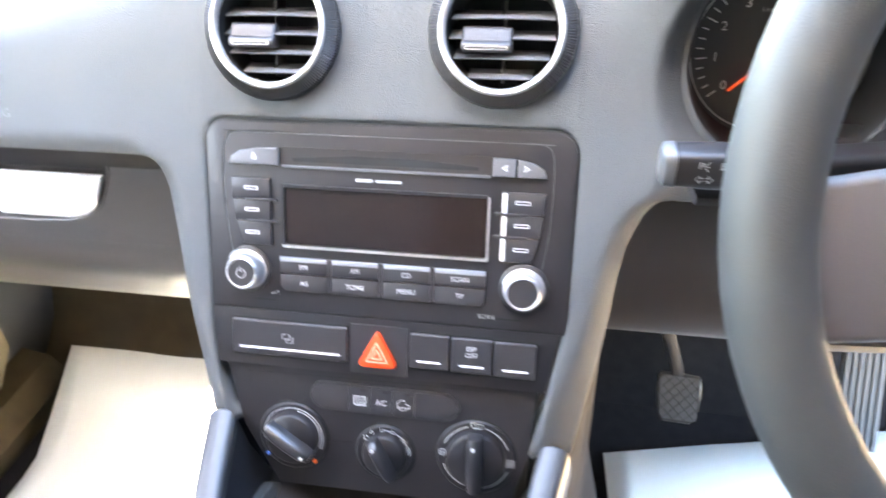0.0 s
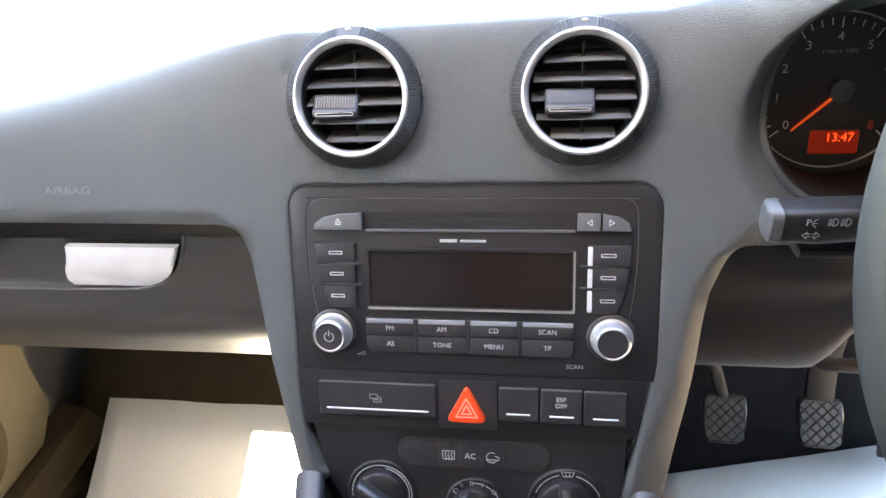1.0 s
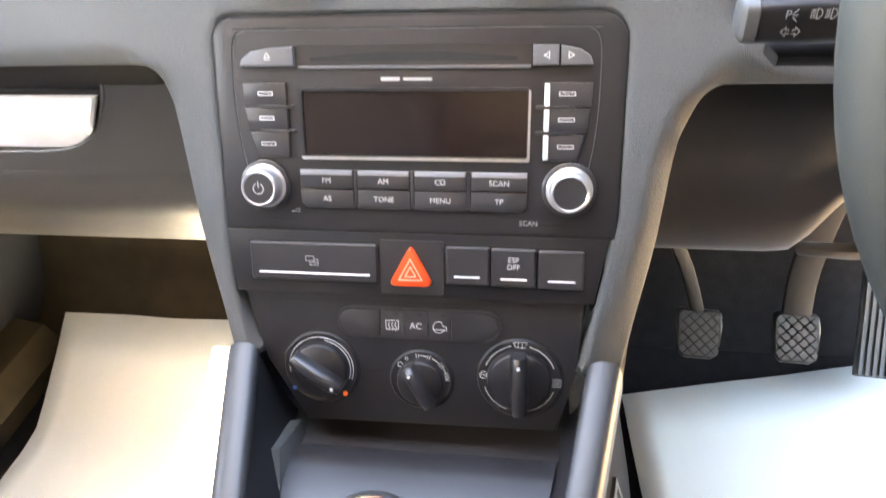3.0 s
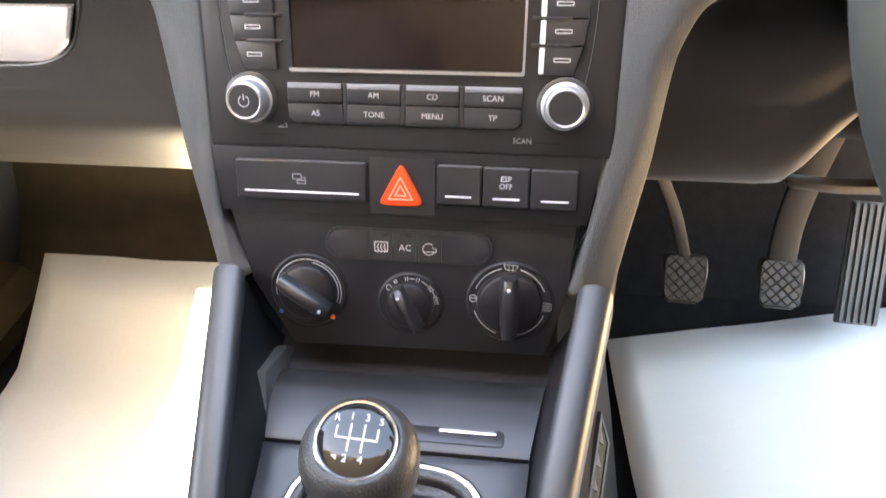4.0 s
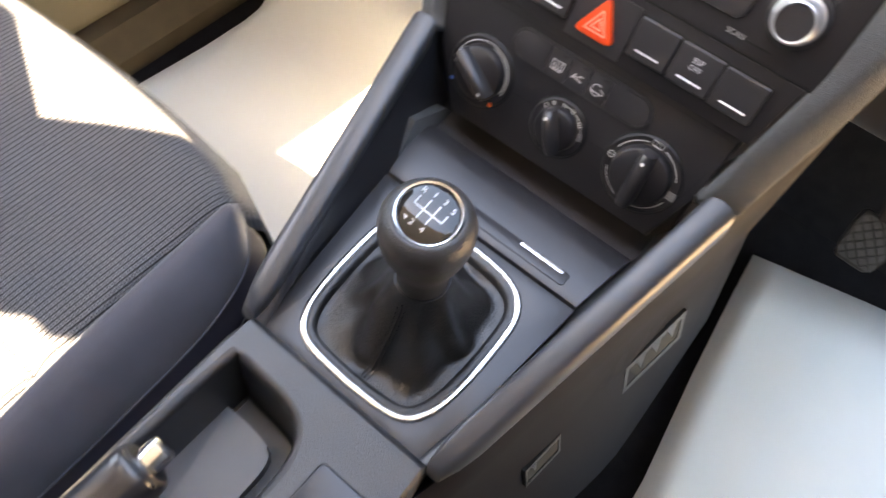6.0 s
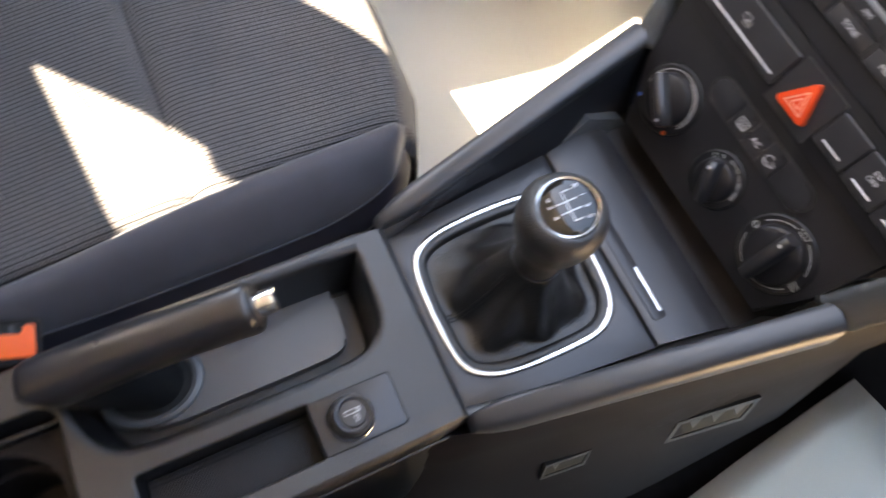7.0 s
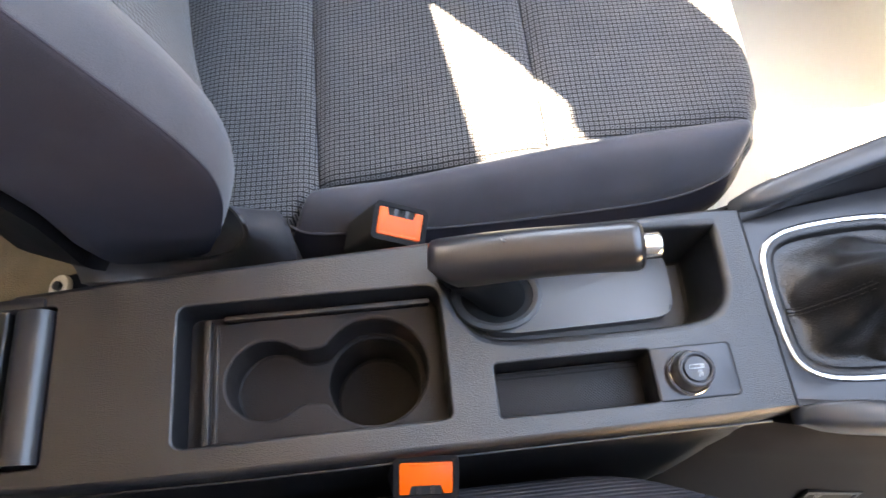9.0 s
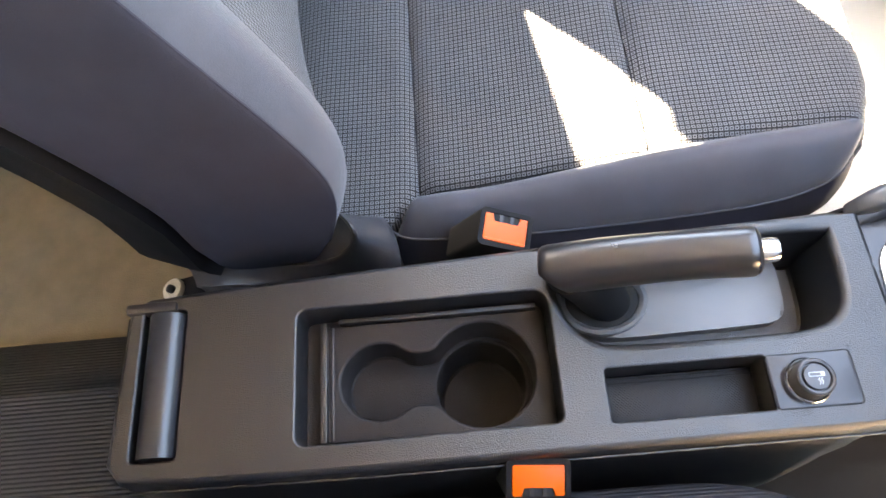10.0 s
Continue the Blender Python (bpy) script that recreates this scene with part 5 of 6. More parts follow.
# screen
part("screen_frame", frame_ring(rrect(-0.0646, 0.0646, -0.0014, 0.0374, 0.0012, 3), rrect(-0.0626, 0.0626, 0.0010, 0.0366, 0.0008, 3), 0.0, 0.0014), SATIN, radio)
part("screen_edge", frame_ring(rrect(-0.0650, 0.0633, 0.0005, 0.0384, 0.0012, 3), rrect(-0.0626, 0.0626, 0.0010, 0.0366, 0.0008, 3), 0.0, 0.0018), PIANO, radio)
part("screen", prism(rrect(-0.0628, 0.0628, 0.0008, 0.0368, 0.0008, 3), 0.0, 0.0005), SCREEN, radio)
# key rows under the screen
xs = (-0.0663, -0.0350, -0.0325, -0.0022, 0.0005, 0.0300, 0.0328, 0.0640)
for i, (a, b) in enumerate((("FM", "AS"), ("AM", "TONE"), ("CD", "MENU"), ("SCAN", "TP"))):
    x0, x1 = xs[2 * i], xs[2 * i + 1]
    cx = (x0 + x1) / 2
    up = [(x0, -0.0180), (x1, -0.0180), (x1, -0.0074), (x0, -0.0074)]
    k = key("band_key", up, 0.0022, KEY, 0.0007)
    part("lit_edge", prism(rrect(x0 + 0.0004, x1 - 0.0004, -0.0102, -0.0074, 0.0004, 2), 0.0016, 0.0026, 0.0005), KEYEDGE, k)
    lettering("key_lettering", a, 0.0044, cx + 0.0, -0.0135, 0.00225, INK, k)
    lo = [(x0 + (0.003 if i == 0 else 0), -0.0296), (x1 - (0.003 if i == 3 else 0), -0.0296), (x1, -0.0265), (x1, -0.0185), (x0, -0.0185), (x0, -0.0265)]
    k = key("menu_key", lo, 0.0019, KEY, 0.0006)
    lettering("key_lettering", b, 0.0044, cx, -0.0240, 0.00195, INK, k)
    if i < 3:
        part("key_divider", prism(rrect(x1 + 0.0004, xs[2 * i + 2] - 0.0004, -0.0290, -0.0074, 0.0003, 2), 0, 0.0018, 0.0003), KEY, radio)


def rotary(cx, cy, power):
    m = pose(cx, cy, 0)
    knob = part("rotary_knob", lathe([(0.0128, 0.0), (0.0128, 0.002), (0.0114, 0.0026), (0.0110, 0.004), (0.0110, 0.0092), (0.0105, 0.0112), (0.0095, 0.0120), (0.0088, 0.0116)], 56, cap=(False, False)), SATIN, radio, "satin silver rotary knob", m=m, sharp=45)
    part("knob_base", lathe([(0.0150, 0.0), (0.0150, 0.0012), (0.0138, 0.0020), (0.0122, 0.0020)], 48, cap=(False, False)), KEY, knob)
    part("knob_cap", lathe([(0.0089, 0.0112), (0.0086, 0.0117), (0.0, 0.0117)], 40, cap=(False, False)), KEY, knob)
    for q in range(40):
        a = 2 * math.pi * q / 40
        part("knurl", box(-0.0002, 0.0002, -0.0002, 0.0002, 0.0048, 0.0088), SATIN, knob, m=pose(0.0111 * math.cos(a), 0.0111 * math.sin(a), 0, 0, 0, math.degrees(a)))
    if power:
        part("power_symbol", stroke([arc(0, 0, 0.0030, 120, 420, 20), [(0, 0.0008), (0, 0.0040)]], 0.0005, 0.0117), INK, knob)


rotary(-0.0880, -0.0172, True)
rotary(0.0868, -0.0165, False)
lettering("key_lettering", "SCAN", 0.0040, 0.0650, -0.0362, 0.0, INKG, radio)
part("volume_wedge", stroke([[(-0.0735, -0.0325), (-0.0685, -0.0325), (-0.0685, -0.0305), (-0.0735, -0.0325)]], 0.0003, 0.0), INKG, radio)
for x0, x1 in ((-0.0850, -0.0700), (0.0700, 0.0860)):
    part("lower_slot", prism(rrect(x0, x1, -0.0372, -0.0362, 0.0004, 2), 0, 0.0002), PIT, radio)

# ---- switch strip ----
strip = thing("switch_strip", "black switch strip with hazard button and blanked switches", "switch panel", FACE)
st = [(-0.1118, -0.0830), (0.1035, -0.0830), (0.1100, -0.0440), (-0.1150, -0.0440)]
part("panel", prism(st, -0.02, 0.0, 0.0012), PIANO, strip)


def switch(name, x0, x1, y0, y1, led):
    part("gap", frame_ring(rrect(x0 - 0.0012, x1 + 0.0012, y0 - 0.0012, y1 + 0.0012, 0.002, 3), rrect(x0, x1, y0, y1, 0.0015, 3), -0.002, 0.0002), PIT, strip)
    rings = []
    sw = part(name, prism(rrect(x0, x1, y0, y1, 0.0015, 3), -0.002, 0.0022, 0.0012, 3), KEY, strip)
    part("indicator_strip", prism(rrect(led[0], led[1], y0 + 0.0044, y0 + 0.0054, 0.0003, 2), 0.0021, 0.0026), LEDW, sw, "white indicator strip")
    return sw


sw = switch("storage_switch", -0.1005, -0.0225, -0.0745, -0.0510, (-0.0955, -0.0270))
part("box_symbol", stroke([[(-0.0660, -0.0590), (-0.0610, -0.0590), (-0.0610, -0.0620), (-0.0660, -0.0620), (-0.0660, -0.0590)], [(-0.0635, -0.0620), (-0.0635, -0.0645), (-0.0585, -0.0645), (-0.0585, -0.0610), (-0.0610, -0.0610)], [(-0.0633, -0.0628), (-0.0586, -0.0628)]], 0.0004, 0.0022), INKG, sw)
part("hazard_bay", prism(rrect(-0.0208, 0.0165, -0.0810, -0.0480, 0.0006, 2), -0.001, 0.0008), KEY, strip)
tri = [(-0.0155, -0.0745), (0.0110, -0.0745), (-0.0022, -0.0500)]


def round_tri(tri, r, n=4):
    out = []
    P = [Vector(p) for p in tri]
    for i in range(3):
        a, b, c = P[i - 1], P[i], P[(i + 1) % 3]
        u, w = (a - b).normalized(), (c - b).normalized()
        for j in range(n + 1):
            t = j / n
            p = (b + u * r) * (1 - t) ** 2 + b * 2 * t * (1 - t) + (b + w * r) * t * t
            out.append((p.x, p.y))
    return out


hz = part("hazard_button", prism(round_tri(tri, 0.004), 0.0, 0.0050, 0.0014, 3), RED, strip, "orange-red triangular hazard button")
c = Vector((-0.0022, -0.0668))
for s in (0.52, 0.24):
    q = [tuple(c + (Vector(p) - c) * s) for p in tri]
    part("triangle_mark", stroke([q + q[:1]], 0.0008, 0.0050), REDP, hz)
switch("blank_switch", 0.0182, 0.0434, -0.0735, -0.0507, (0.0230, 0.0380))
sw = switch("stability_switch", 0.0444, 0.0702, -0.0738, -0.0510, (0.0500, 0.0652))
lettering("switch_lettering", "ESP", 0.0043, 0.0572, -0.0575, 0.00225, INK, sw)
lettering("switch_lettering", "OFF", 0.0043, 0.0572, -0.0617, 0.00225, INK, sw)
switch("blank_switch", 0.0712, 0.0970, -0.0741, -0.0514, (0.0770, 0.0925))

# ---- heater panel ----
heater = thing("heater_panel", "black heater panel with three rotary dials and a row of buttons", "heater controls", FACE @ pose(0, 0, -0.0055))
hp = [(-0.0740, -0.1720), (0.0860, -0.1695), (0.0960, -0.1300), (0.1005, -0.0840), (-0.1095, -0.0840), (-0.0985, -0.1300)]
part("panel", prism(hp, -0.02, 0.0, 0.002), PIANO, heater)
pn = [tuple(p[:2]) for p in spline([(x, y, 0) for x, y in ((-0.0940, -0.100), (-0.0900, -0.0915), (-0.078, -0.0895), (0.084, -0.0880), (0.0945, -0.0910), (0.0955, -0.100), (0.0900, -0.1320), (0.0860, -0.1370))], 5)]
part("panel_seam", stroke([pn], 0.00036, 0.0, 0.0001), PIT, heater)
for x0, x1 in ((-0.036, -0.0215), (0.0215, 0.036)):
    part("panel_seam", stroke([[(x0, -0.1355), (x1, -0.1345)]], 0.00029, 0.0, 0.0001), PIT, heater)
part("button_row_gap", frame_ring(rrect(-0.0505, 0.0505, -0.1120, -0.0918, 0.0098, 8), rrect(-0.0492, 0.0492, -0.1107, -0.0931, 0.0086, 8), 0.0, 0.0010), KEY, heater)
xb = (-0.0490, -0.0232, -0.0086, 0.0060, 0.0208, 0.0490)
for i in range(5):
    rl = 0.0085 if i == 0 else 0.0004
    rr_ = 0.0085 if i == 4 else 0.0004
    b = part("heater_button" if 0 < i < 4 else "blank_button", prism(rrect(xb[i] + 0.0002, xb[i + 1] - 0.0002, -0.1105, -0.0933, [rl, rr_, rr_, rl], 5), 0.0, 0.0014, 0.0006), KEY, heater)
    cx = (xb[i] + xb[i + 1]) / 2
    if i == 1:
        part("rear_screen_symbol", stroke([[(cx - 0.0040, -0.1000), (cx + 0.0040, -0.1000), (cx + 0.0038, -0.1058), (cx - 0.0038, -0.1058), (cx - 0.0040, -0.1000)]] + [[(cx + d, -0.1066), (cx + d + 0.0006, -0.1046), (cx + d - 0.0004, -0.1030), (cx + d + 0.0004, -0.1012)] for d in (-0.0020, 0, 0.0020)], 0.00045, 0.0014), INK, b)
    if i == 2:
        lettering("button_lettering", "AC", 0.0056, cx, -0.1032, 0.00142, INK, b)
    if i == 3:
        part("recirculation_symbol", stroke([arc(cx - 0.0004, -0.1032, 0.0036, 60, 330, 14), [(cx - 0.0040, -0.1048), (cx + 0.0040, -0.1048), (cx + 0.0042, -0.1030), (cx + 0.0016, -0.1020)]], 0.00043, 0.0014), INK, b)
    if 0 < i < 4:
        part("button_lamp", prism(rrect(cx + 0.0010, cx + 0.0045, -0.0962, -0.0946, 0.0003, 2), 0.0012, 0.0016), DARK, b)
    if i in (1, 2):
        part("divider_pin", prism(rrect(xb[i + 1] - 0.0009, xb[i + 1] + 0.0009, -0.1108, -0.1018, 0.0008, 4), 0, 0.0022, 0.0006), KEY, heater)


def dial(cx, cy, r, grip_angle, kind):
    m = pose(cx, cy, 0)
    d = part("dial", lathe([(r + 0.0012, 0.0), (r + 0.0010, 0.0008), (r, 0.0014), (r - 0.0012, 0.0010), (r * 0.80, 0.0012), (r * 0.78, 0.003), (r * 0.76, 0.006), (r * 0.70, 0.0072), (0.0, 0.0078)], 56, cap=(False, False)), PIANO, heater, m=m, sharp=45)
    part("dial_gap", lathe([(r + 0.0022, 0.0), (r + 0.0016, 0.00025), (r + 0.0010, 0.0002)], 56, cap=(False, False)), PIT, d)
    # finger grip across the dial
    rings = []
    gl = r * 0.80
    for k, (t, w, h) in enumerate(((-1.0, 0.5, 0.35), (-0.96, 0.85, 0.8), (-0.6, 1.0, 1.0), (0, 1.0, 1.06), (0.6, 1.0, 1.0), (0.93, 0.85, 0.75), (0.99, 0.5, 0.3))):
        gw = 0.0055 * w * (r / 0.023)
        rings.append([(t * gl, -gw, 0.005), (t * gl, -gw * 0.75, 0.005 + 0.010 * h), (t * gl, -gw * 0.3, 0.005 + 0.0118 * h), (t * gl, gw * 0.3, 0.005 + 0.0118 * h), (t * gl, gw * 0.75, 0.005 + 0.010 * h), (t * gl, gw, 0.005)])
    bm = loft(rings)
    grip = part("finger_grip", bm, LEVER, d, m=pose(0, 0, 0, 0, 0, grip_angle), sharp=50)
    part("pointer_dot", prism(circle(gl * 0.70, 0, 0.0011, 14), 0.0165, 0.0172), INK, grip)
    return d


d1 = dial(-0.0625, -0.1345, 0.0232, -33, 1)
part("temperature_arc", stroke([arc(0, 0, 0.0208, -20, 190, 36), arc(0, 0, 0.0190, -20, 80, 20)], 0.00050, 0.0012), INK, d1)
part("warm_mark", prism(circle(0.0150, -0.0170, 0.0016, 12), 0.0009, 0.0016), ORANGE, d1)
part("cold_mark", prism(circle(-0.0185, -0.0150, 0.0014, 12), 0.0009, 0.0016), BLUE, d1)
d2 = dial(0.0015, -0.1390, 0.0188, 118, 2)
tick = []
for a, n in ((100, 2), (75, 2), (45, 3), (18, 4)):
    for q in range(n):
        b = radians(a - 5 * q)
        tick.append([(0.0152 * math.cos(b), 0.0152 * math.sin(b)), (0.0176 * math.cos(b), 0.0176 * math.sin(b))])
tick += [arc(0, 0, 0.0164, 92, 78, 4), arc(0, 0, 0.0164, 64, 50, 4), arc(0, 0, 0.0164, 32, 20, 4)]
part("fan_marks", stroke(tick, 0.00043, 0.0012), INK, d2)
part("off_mark", stroke([arc(-0.0130, 0.0098, 0.0016, 0, 360, 12), arc(-0.0090, 0.0140, 0.0010, 0, 360, 8)], 0.00036, 0.0012), INK, d2)
d3 = dial(0.0622, -0.1345, 0.0248, 92, 3)
part("flow_arc", stroke([arc(0, 0, 0.0220, 75, 22, 14), arc(0, 0, 0.0220, 105, 158, 14), arc(0, 0, 0.0220, -20, -78, 14), arc(0, 0, 0.0220, 198, 250, 14)], 0.00050, 0.0012), INK, d3)
sx, sy = 0.0, 0.0222
part("screen_flow_symbol", stroke([[(sx - 0.0042, sy + 0.0018), (sx + 0.0042, sy + 0.0018), (sx + 0.0028, sy - 0.0014), (sx - 0.0028, sy - 0.0014), (sx - 0.0042, sy + 0.0018)], [(sx - 0.0012, sy - 0.0020), (sx - 0.0012, sy + 0.0012)], [(sx + 0.0012, sy - 0.0020), (sx + 0.0012, sy + 0.0012)]], 0.00029, 0.0012), INK, d3)
part("face_flow_symbol", stroke([arc(-0.0220, 0.0015, 0.0022, 0, 360, 12), [(-0.0245, 0.0015), (-0.0195, 0.0015)]], 0.00036, 0.0012), INK, d3)
part("foot_flow_symbol", stroke([[(0.0190, 0.0008), (0.0250, 0.0008), (0.0250, -0.0038), (0.0190, -0.0038), (0.0190, 0.0008)], [(0.0200, -0.0008), (0.0240, -0.0008)], [(0.0200, -0.0022), (0.0240, -0.0022)]], 0.00036, 0.0012), INK, d3)

# ---- instrument dial ----
cluster = thing("instrument_dial", "black rev counter with white figures, red needle and lit clock", "rev counter", Matrix.Translation(DIAL) @ pose(0, 0, 0, 74, 0, 0))
part("dial_face", prism(circle(0, 0, 0.0555, 60), -0.004, 0.0), DIALF, cluster)
DX, DY = -0.0042, -0.0008
part("chrome_rim", lathe([(0.0502, 0.0), (0.0502, 0.0012), (0.0497, 0.0016), (0.0492, 0.0012), (0.0492, 0.0)], 72, cap=(False, False), at=(DX, DY, 0)), RIMW, cluster)
def dial_rings(table, n):
    rings = []
    for r, h in table:
        q = min(1.0, max(0.0, h / 0.0805))
        rings.append([(-0.0115 * q + r * math.cos(a), -0.0023 * q + r * math.sin(a) * (1 + (HOOD - 1) * q * (math.sin(a) > 0)), h) for a in [2 * math.pi * k / n for k in range(n)]])
    return loft(rings, (False, False))


part("dial_tube", dial_rings(((0.0550, -0.003), (0.0550, 0.020), (0.0549, 0.045), (0.0548, 0.070), (0.0548, 0.0780), (0.0556, 0.0810), (0.0575, 0.0800)), 72), PIT, cluster, "black tube round the dial", sharp=50)
part("dial_collar", dial_rings(((0.0552, 0.0775), (0.0555, 0.0810), (0.0562, 0.0820), (0.0580, 0.0818), (0.0605, 0.0800), (0.0630, 0.0765), (0.0640, 0.066)), 80), SOFT, cluster, "soft grey collar round the dial", sharp=60)
ticks = []
for q in range(0, 33):
    a = radians(219 - q * 260 / 32)
    r0 = 0.0398 if q % 4 == 0 else 0.0420
    ticks.append([(DX + r0 * math.cos(a), DY + r0 * math.sin(a)), (DX + 0.0460 * math.cos(a), DY + 0.0460 * math.sin(a))])
part("scale_ticks", stroke(ticks, 0.0008, 0.0), INKB, cluster)
for q in range(9):
    a = radians(219 - q * 32.5)
    lettering("dial_figure", str(q), 0.0080, DX + 0.0342 * math.cos(a), DY + 0.0342 * math.sin(a), 0.0, INKB if q < 7 else RED, cluster)
lettering("dial_lettering", "1/min x 1000", 0.0042, -0.003, 0.0245, 0.0, INKG, cluster)
part("needle", prism([(0.0, -0.0011), (0.0, 0.0011), (-0.0380, 0.0005), (-0.0380, -0.0005)], 0.003, 0.0042), NEEDLE, cluster, "lit red needle", m=pose(0, 0, 0, 0, 0, 42))
part("needle_hub", lathe([(0.0078, 0.0), (0.0078, 0.0048), (0.0070, 0.0060), (0.0, 0.0063)], 40, cap=(True, False)), KEYTOP, cluster)
part("clock_panel", prism(rrect(-0.0150, 0.0155, -0.0415, -0.0262, 0.0008, 2), 0.0, 0.0006), CLOCK, cluster, "dim red lit clock panel")
lettering("clock_figures", "13:47", 0.0080, 0.0035, -0.0310, 0.0007, DIGIT, cluster)
speedo = thing("instrument_dial", "black speedometer dial beside the rev counter", "speedometer", Matrix.Translation(DIAL + Vector((0.155, 0.0, 0.0))) @ pose(0, 0, 0, 74, 0, 0))
part("dial_face", prism(circle(0, 0, 0.056, 60), -0.004, 0.0), DARK, speedo)
part("chrome_rim", lathe([(0.0535, 0.0), (0.0535, 0.0022), (0.0525, 0.0032), (0.0515, 0.0022), (0.0515, 0.0)], 72, cap=(False, False)), CHROME, speedo)
part("cowl_back", box(-0.215, 0.08, -0.062, 0.07, -0.02, -0.006), DARK, speedo)

# ---- column stalk ----
stalk = thing("indicator_stalk", "black column stalk with grey end and white light symbols", "indicator stalk")
rings = []
for x, hz, hy, dz in ((0.1472, 0.0058, 0.005, 0.001), (0.1478, 0.0074, 0.007, 0.001), (0.1490, 0.0084, 0.0085, 0.001), (0.1535, 0.0087, 0.009, 0.001)):
    rings.append([(x, -0.040 - a, 0.6895 + dz + b) for a, b in rrect(-hy, hy, -hz, hz, 0.004, 3)])
part("end_cap", loft(rings), CAPGREY, stalk, "grey end cap")
rings = []
for x, hz, hy, dz in ((0.1540, 0.0085, 0.0085, 0.001), (0.170, 0.0090, 0.009, 0.001), (0.190, 0.0086, 0.009, 0.0), (0.21, 0.0085, 0.009, -0.004), (0.30, 0.0085, 0.009, -0.010)):
    rings.append([(x, -0.040 - a + 0.35 * max(0, x - 0.18), 0.6895 + dz + b) for a, b in rrect(-hy, hy, -hz, hz, 0.004, 3)])
part("arm", loft(rings), DARK, stalk, sharp=50)
sm = Matrix.Translation((0.1705, -0.0492, 0.6935)) @ pose(0, 0, 0, 90, 0, 0) @ Matrix.Scale(0.82, 4)
lettering("light_symbol", "P", 0.0056, -0.0080, 0.0015, 0, INKG, stalk, m=sm)
S = [[(-0.0060, 0.002), (-0.0040, 0.004)], [(-0.0060, 0.0012), (-0.0038, 0.0012)], [(-0.0060, 0.0004), (-0.0040, -0.0015)]]
for cx in (0.0045, 0.0110):
    S += [arc(cx, 0.0020, 0.0024, -90, 90, 8), [(cx, -0.0004), (cx, 0.0044)]] + [[(cx - 0.0008, y), (cx - 0.0026, y - 0.0004)] for y in (0.0004, 0.0014, 0.0026, 0.0038)]
for s in (-1, 1):
    c = -0.0055 + s * 0.0022
    S.append([(c - s * 0.0016, -0.0075), (c, -0.0075), (c, -0.0088), (c + s * 0.0022, -0.0066), (c, -0.0044), (c, -0.0057), (c - s * 0.0016, -0.0057)])
part("light_symbols", stroke(S, 0.0004, 0.0), INKG, stalk, m=sm)
part("lower_blade", sweep([(0.165, -0.036, 0.6735), (0.20, -0.033, 0.6720), (0.26, -0.02, 0.668)], rrect(-0.008, 0.008, -0.0025, 0.0025, 0.002, 2)), DARK, stalk)

# ---- steering wheel ----
wheel = thing("steering_wheel", "dark leather steering wheel with three spokes", "steering wheel", Matrix.Translation((0.3514, -0.1075, 0.7165)) @ pose(0, 0, 0, 66.4, 0, 0))
rings = []
for k in range(97):
    a = 2 * math.pi * k / 96
    rings.append([((0.1757 + 0.0160 * math.cos(b)) * math.cos(a), (0.1757 + 0.0160 * math.cos(b)) * math.sin(a), 0.0180 * math.sin(b)) for b in [2 * math.pi * j / 20 for j in range(20)]])
part("rim", loft(rings, (False, False)), WHEELL, wheel, sharp=80)
rings = []
for r, z in ((0.062, -0.06), (0.074, -0.035), (0.076, -0.016), (0.068, -0.004), (0.040, 0.003), (0.0, 0.005)):
    rings.append([((r + 0.004) * math.cos(2 * math.pi * k / 40), r * 0.86 * math.sin(2 * math.pi * k / 40) - 0.005, z) for k in range(40)])
part("hub", loft(rings), SOFT_LOW, wheel, sharp=60)
for a, w in ((189, 0.026), (-9, 0.026), (270, 0.022)):
    rr2 = []
    for t in (0.055, 0.09, 0.13, 0.172):
        ww = w * (1.25 - 1.8 * abs(t - 0.10))
        rr2.append([(t, x, z) for x, z in rrect(-ww, ww, -0.018 + 0.06 * (t - 0.055), -0.006 + 0.05 * (t - 0.055), 0.004, 3)])
    part("spoke", loft(rr2), SOFT_LOW, wheel, m=pose(0, 0, 0, 0, 0, a), sharp=50)
bm = loft([[(0.36 + r * math.cos(2 * math.pi * k / 28) * 1.75, y, z + r * math.sin(2 * math.pi * k / 28)) for k in range(28)] for y, z, r in ((-0.072, 0.692, 0.048), (-0.050, 0.682, 0.054), (-0.01, 0.66, 0.058), (0.06, 0.635, 0.062), (0.14, 0.60, 0.062))])
column = thing("column_shroud", "dark plastic steering column shroud", "column shroud")
part("shroud", bm, PAINT, column, sharp=50)

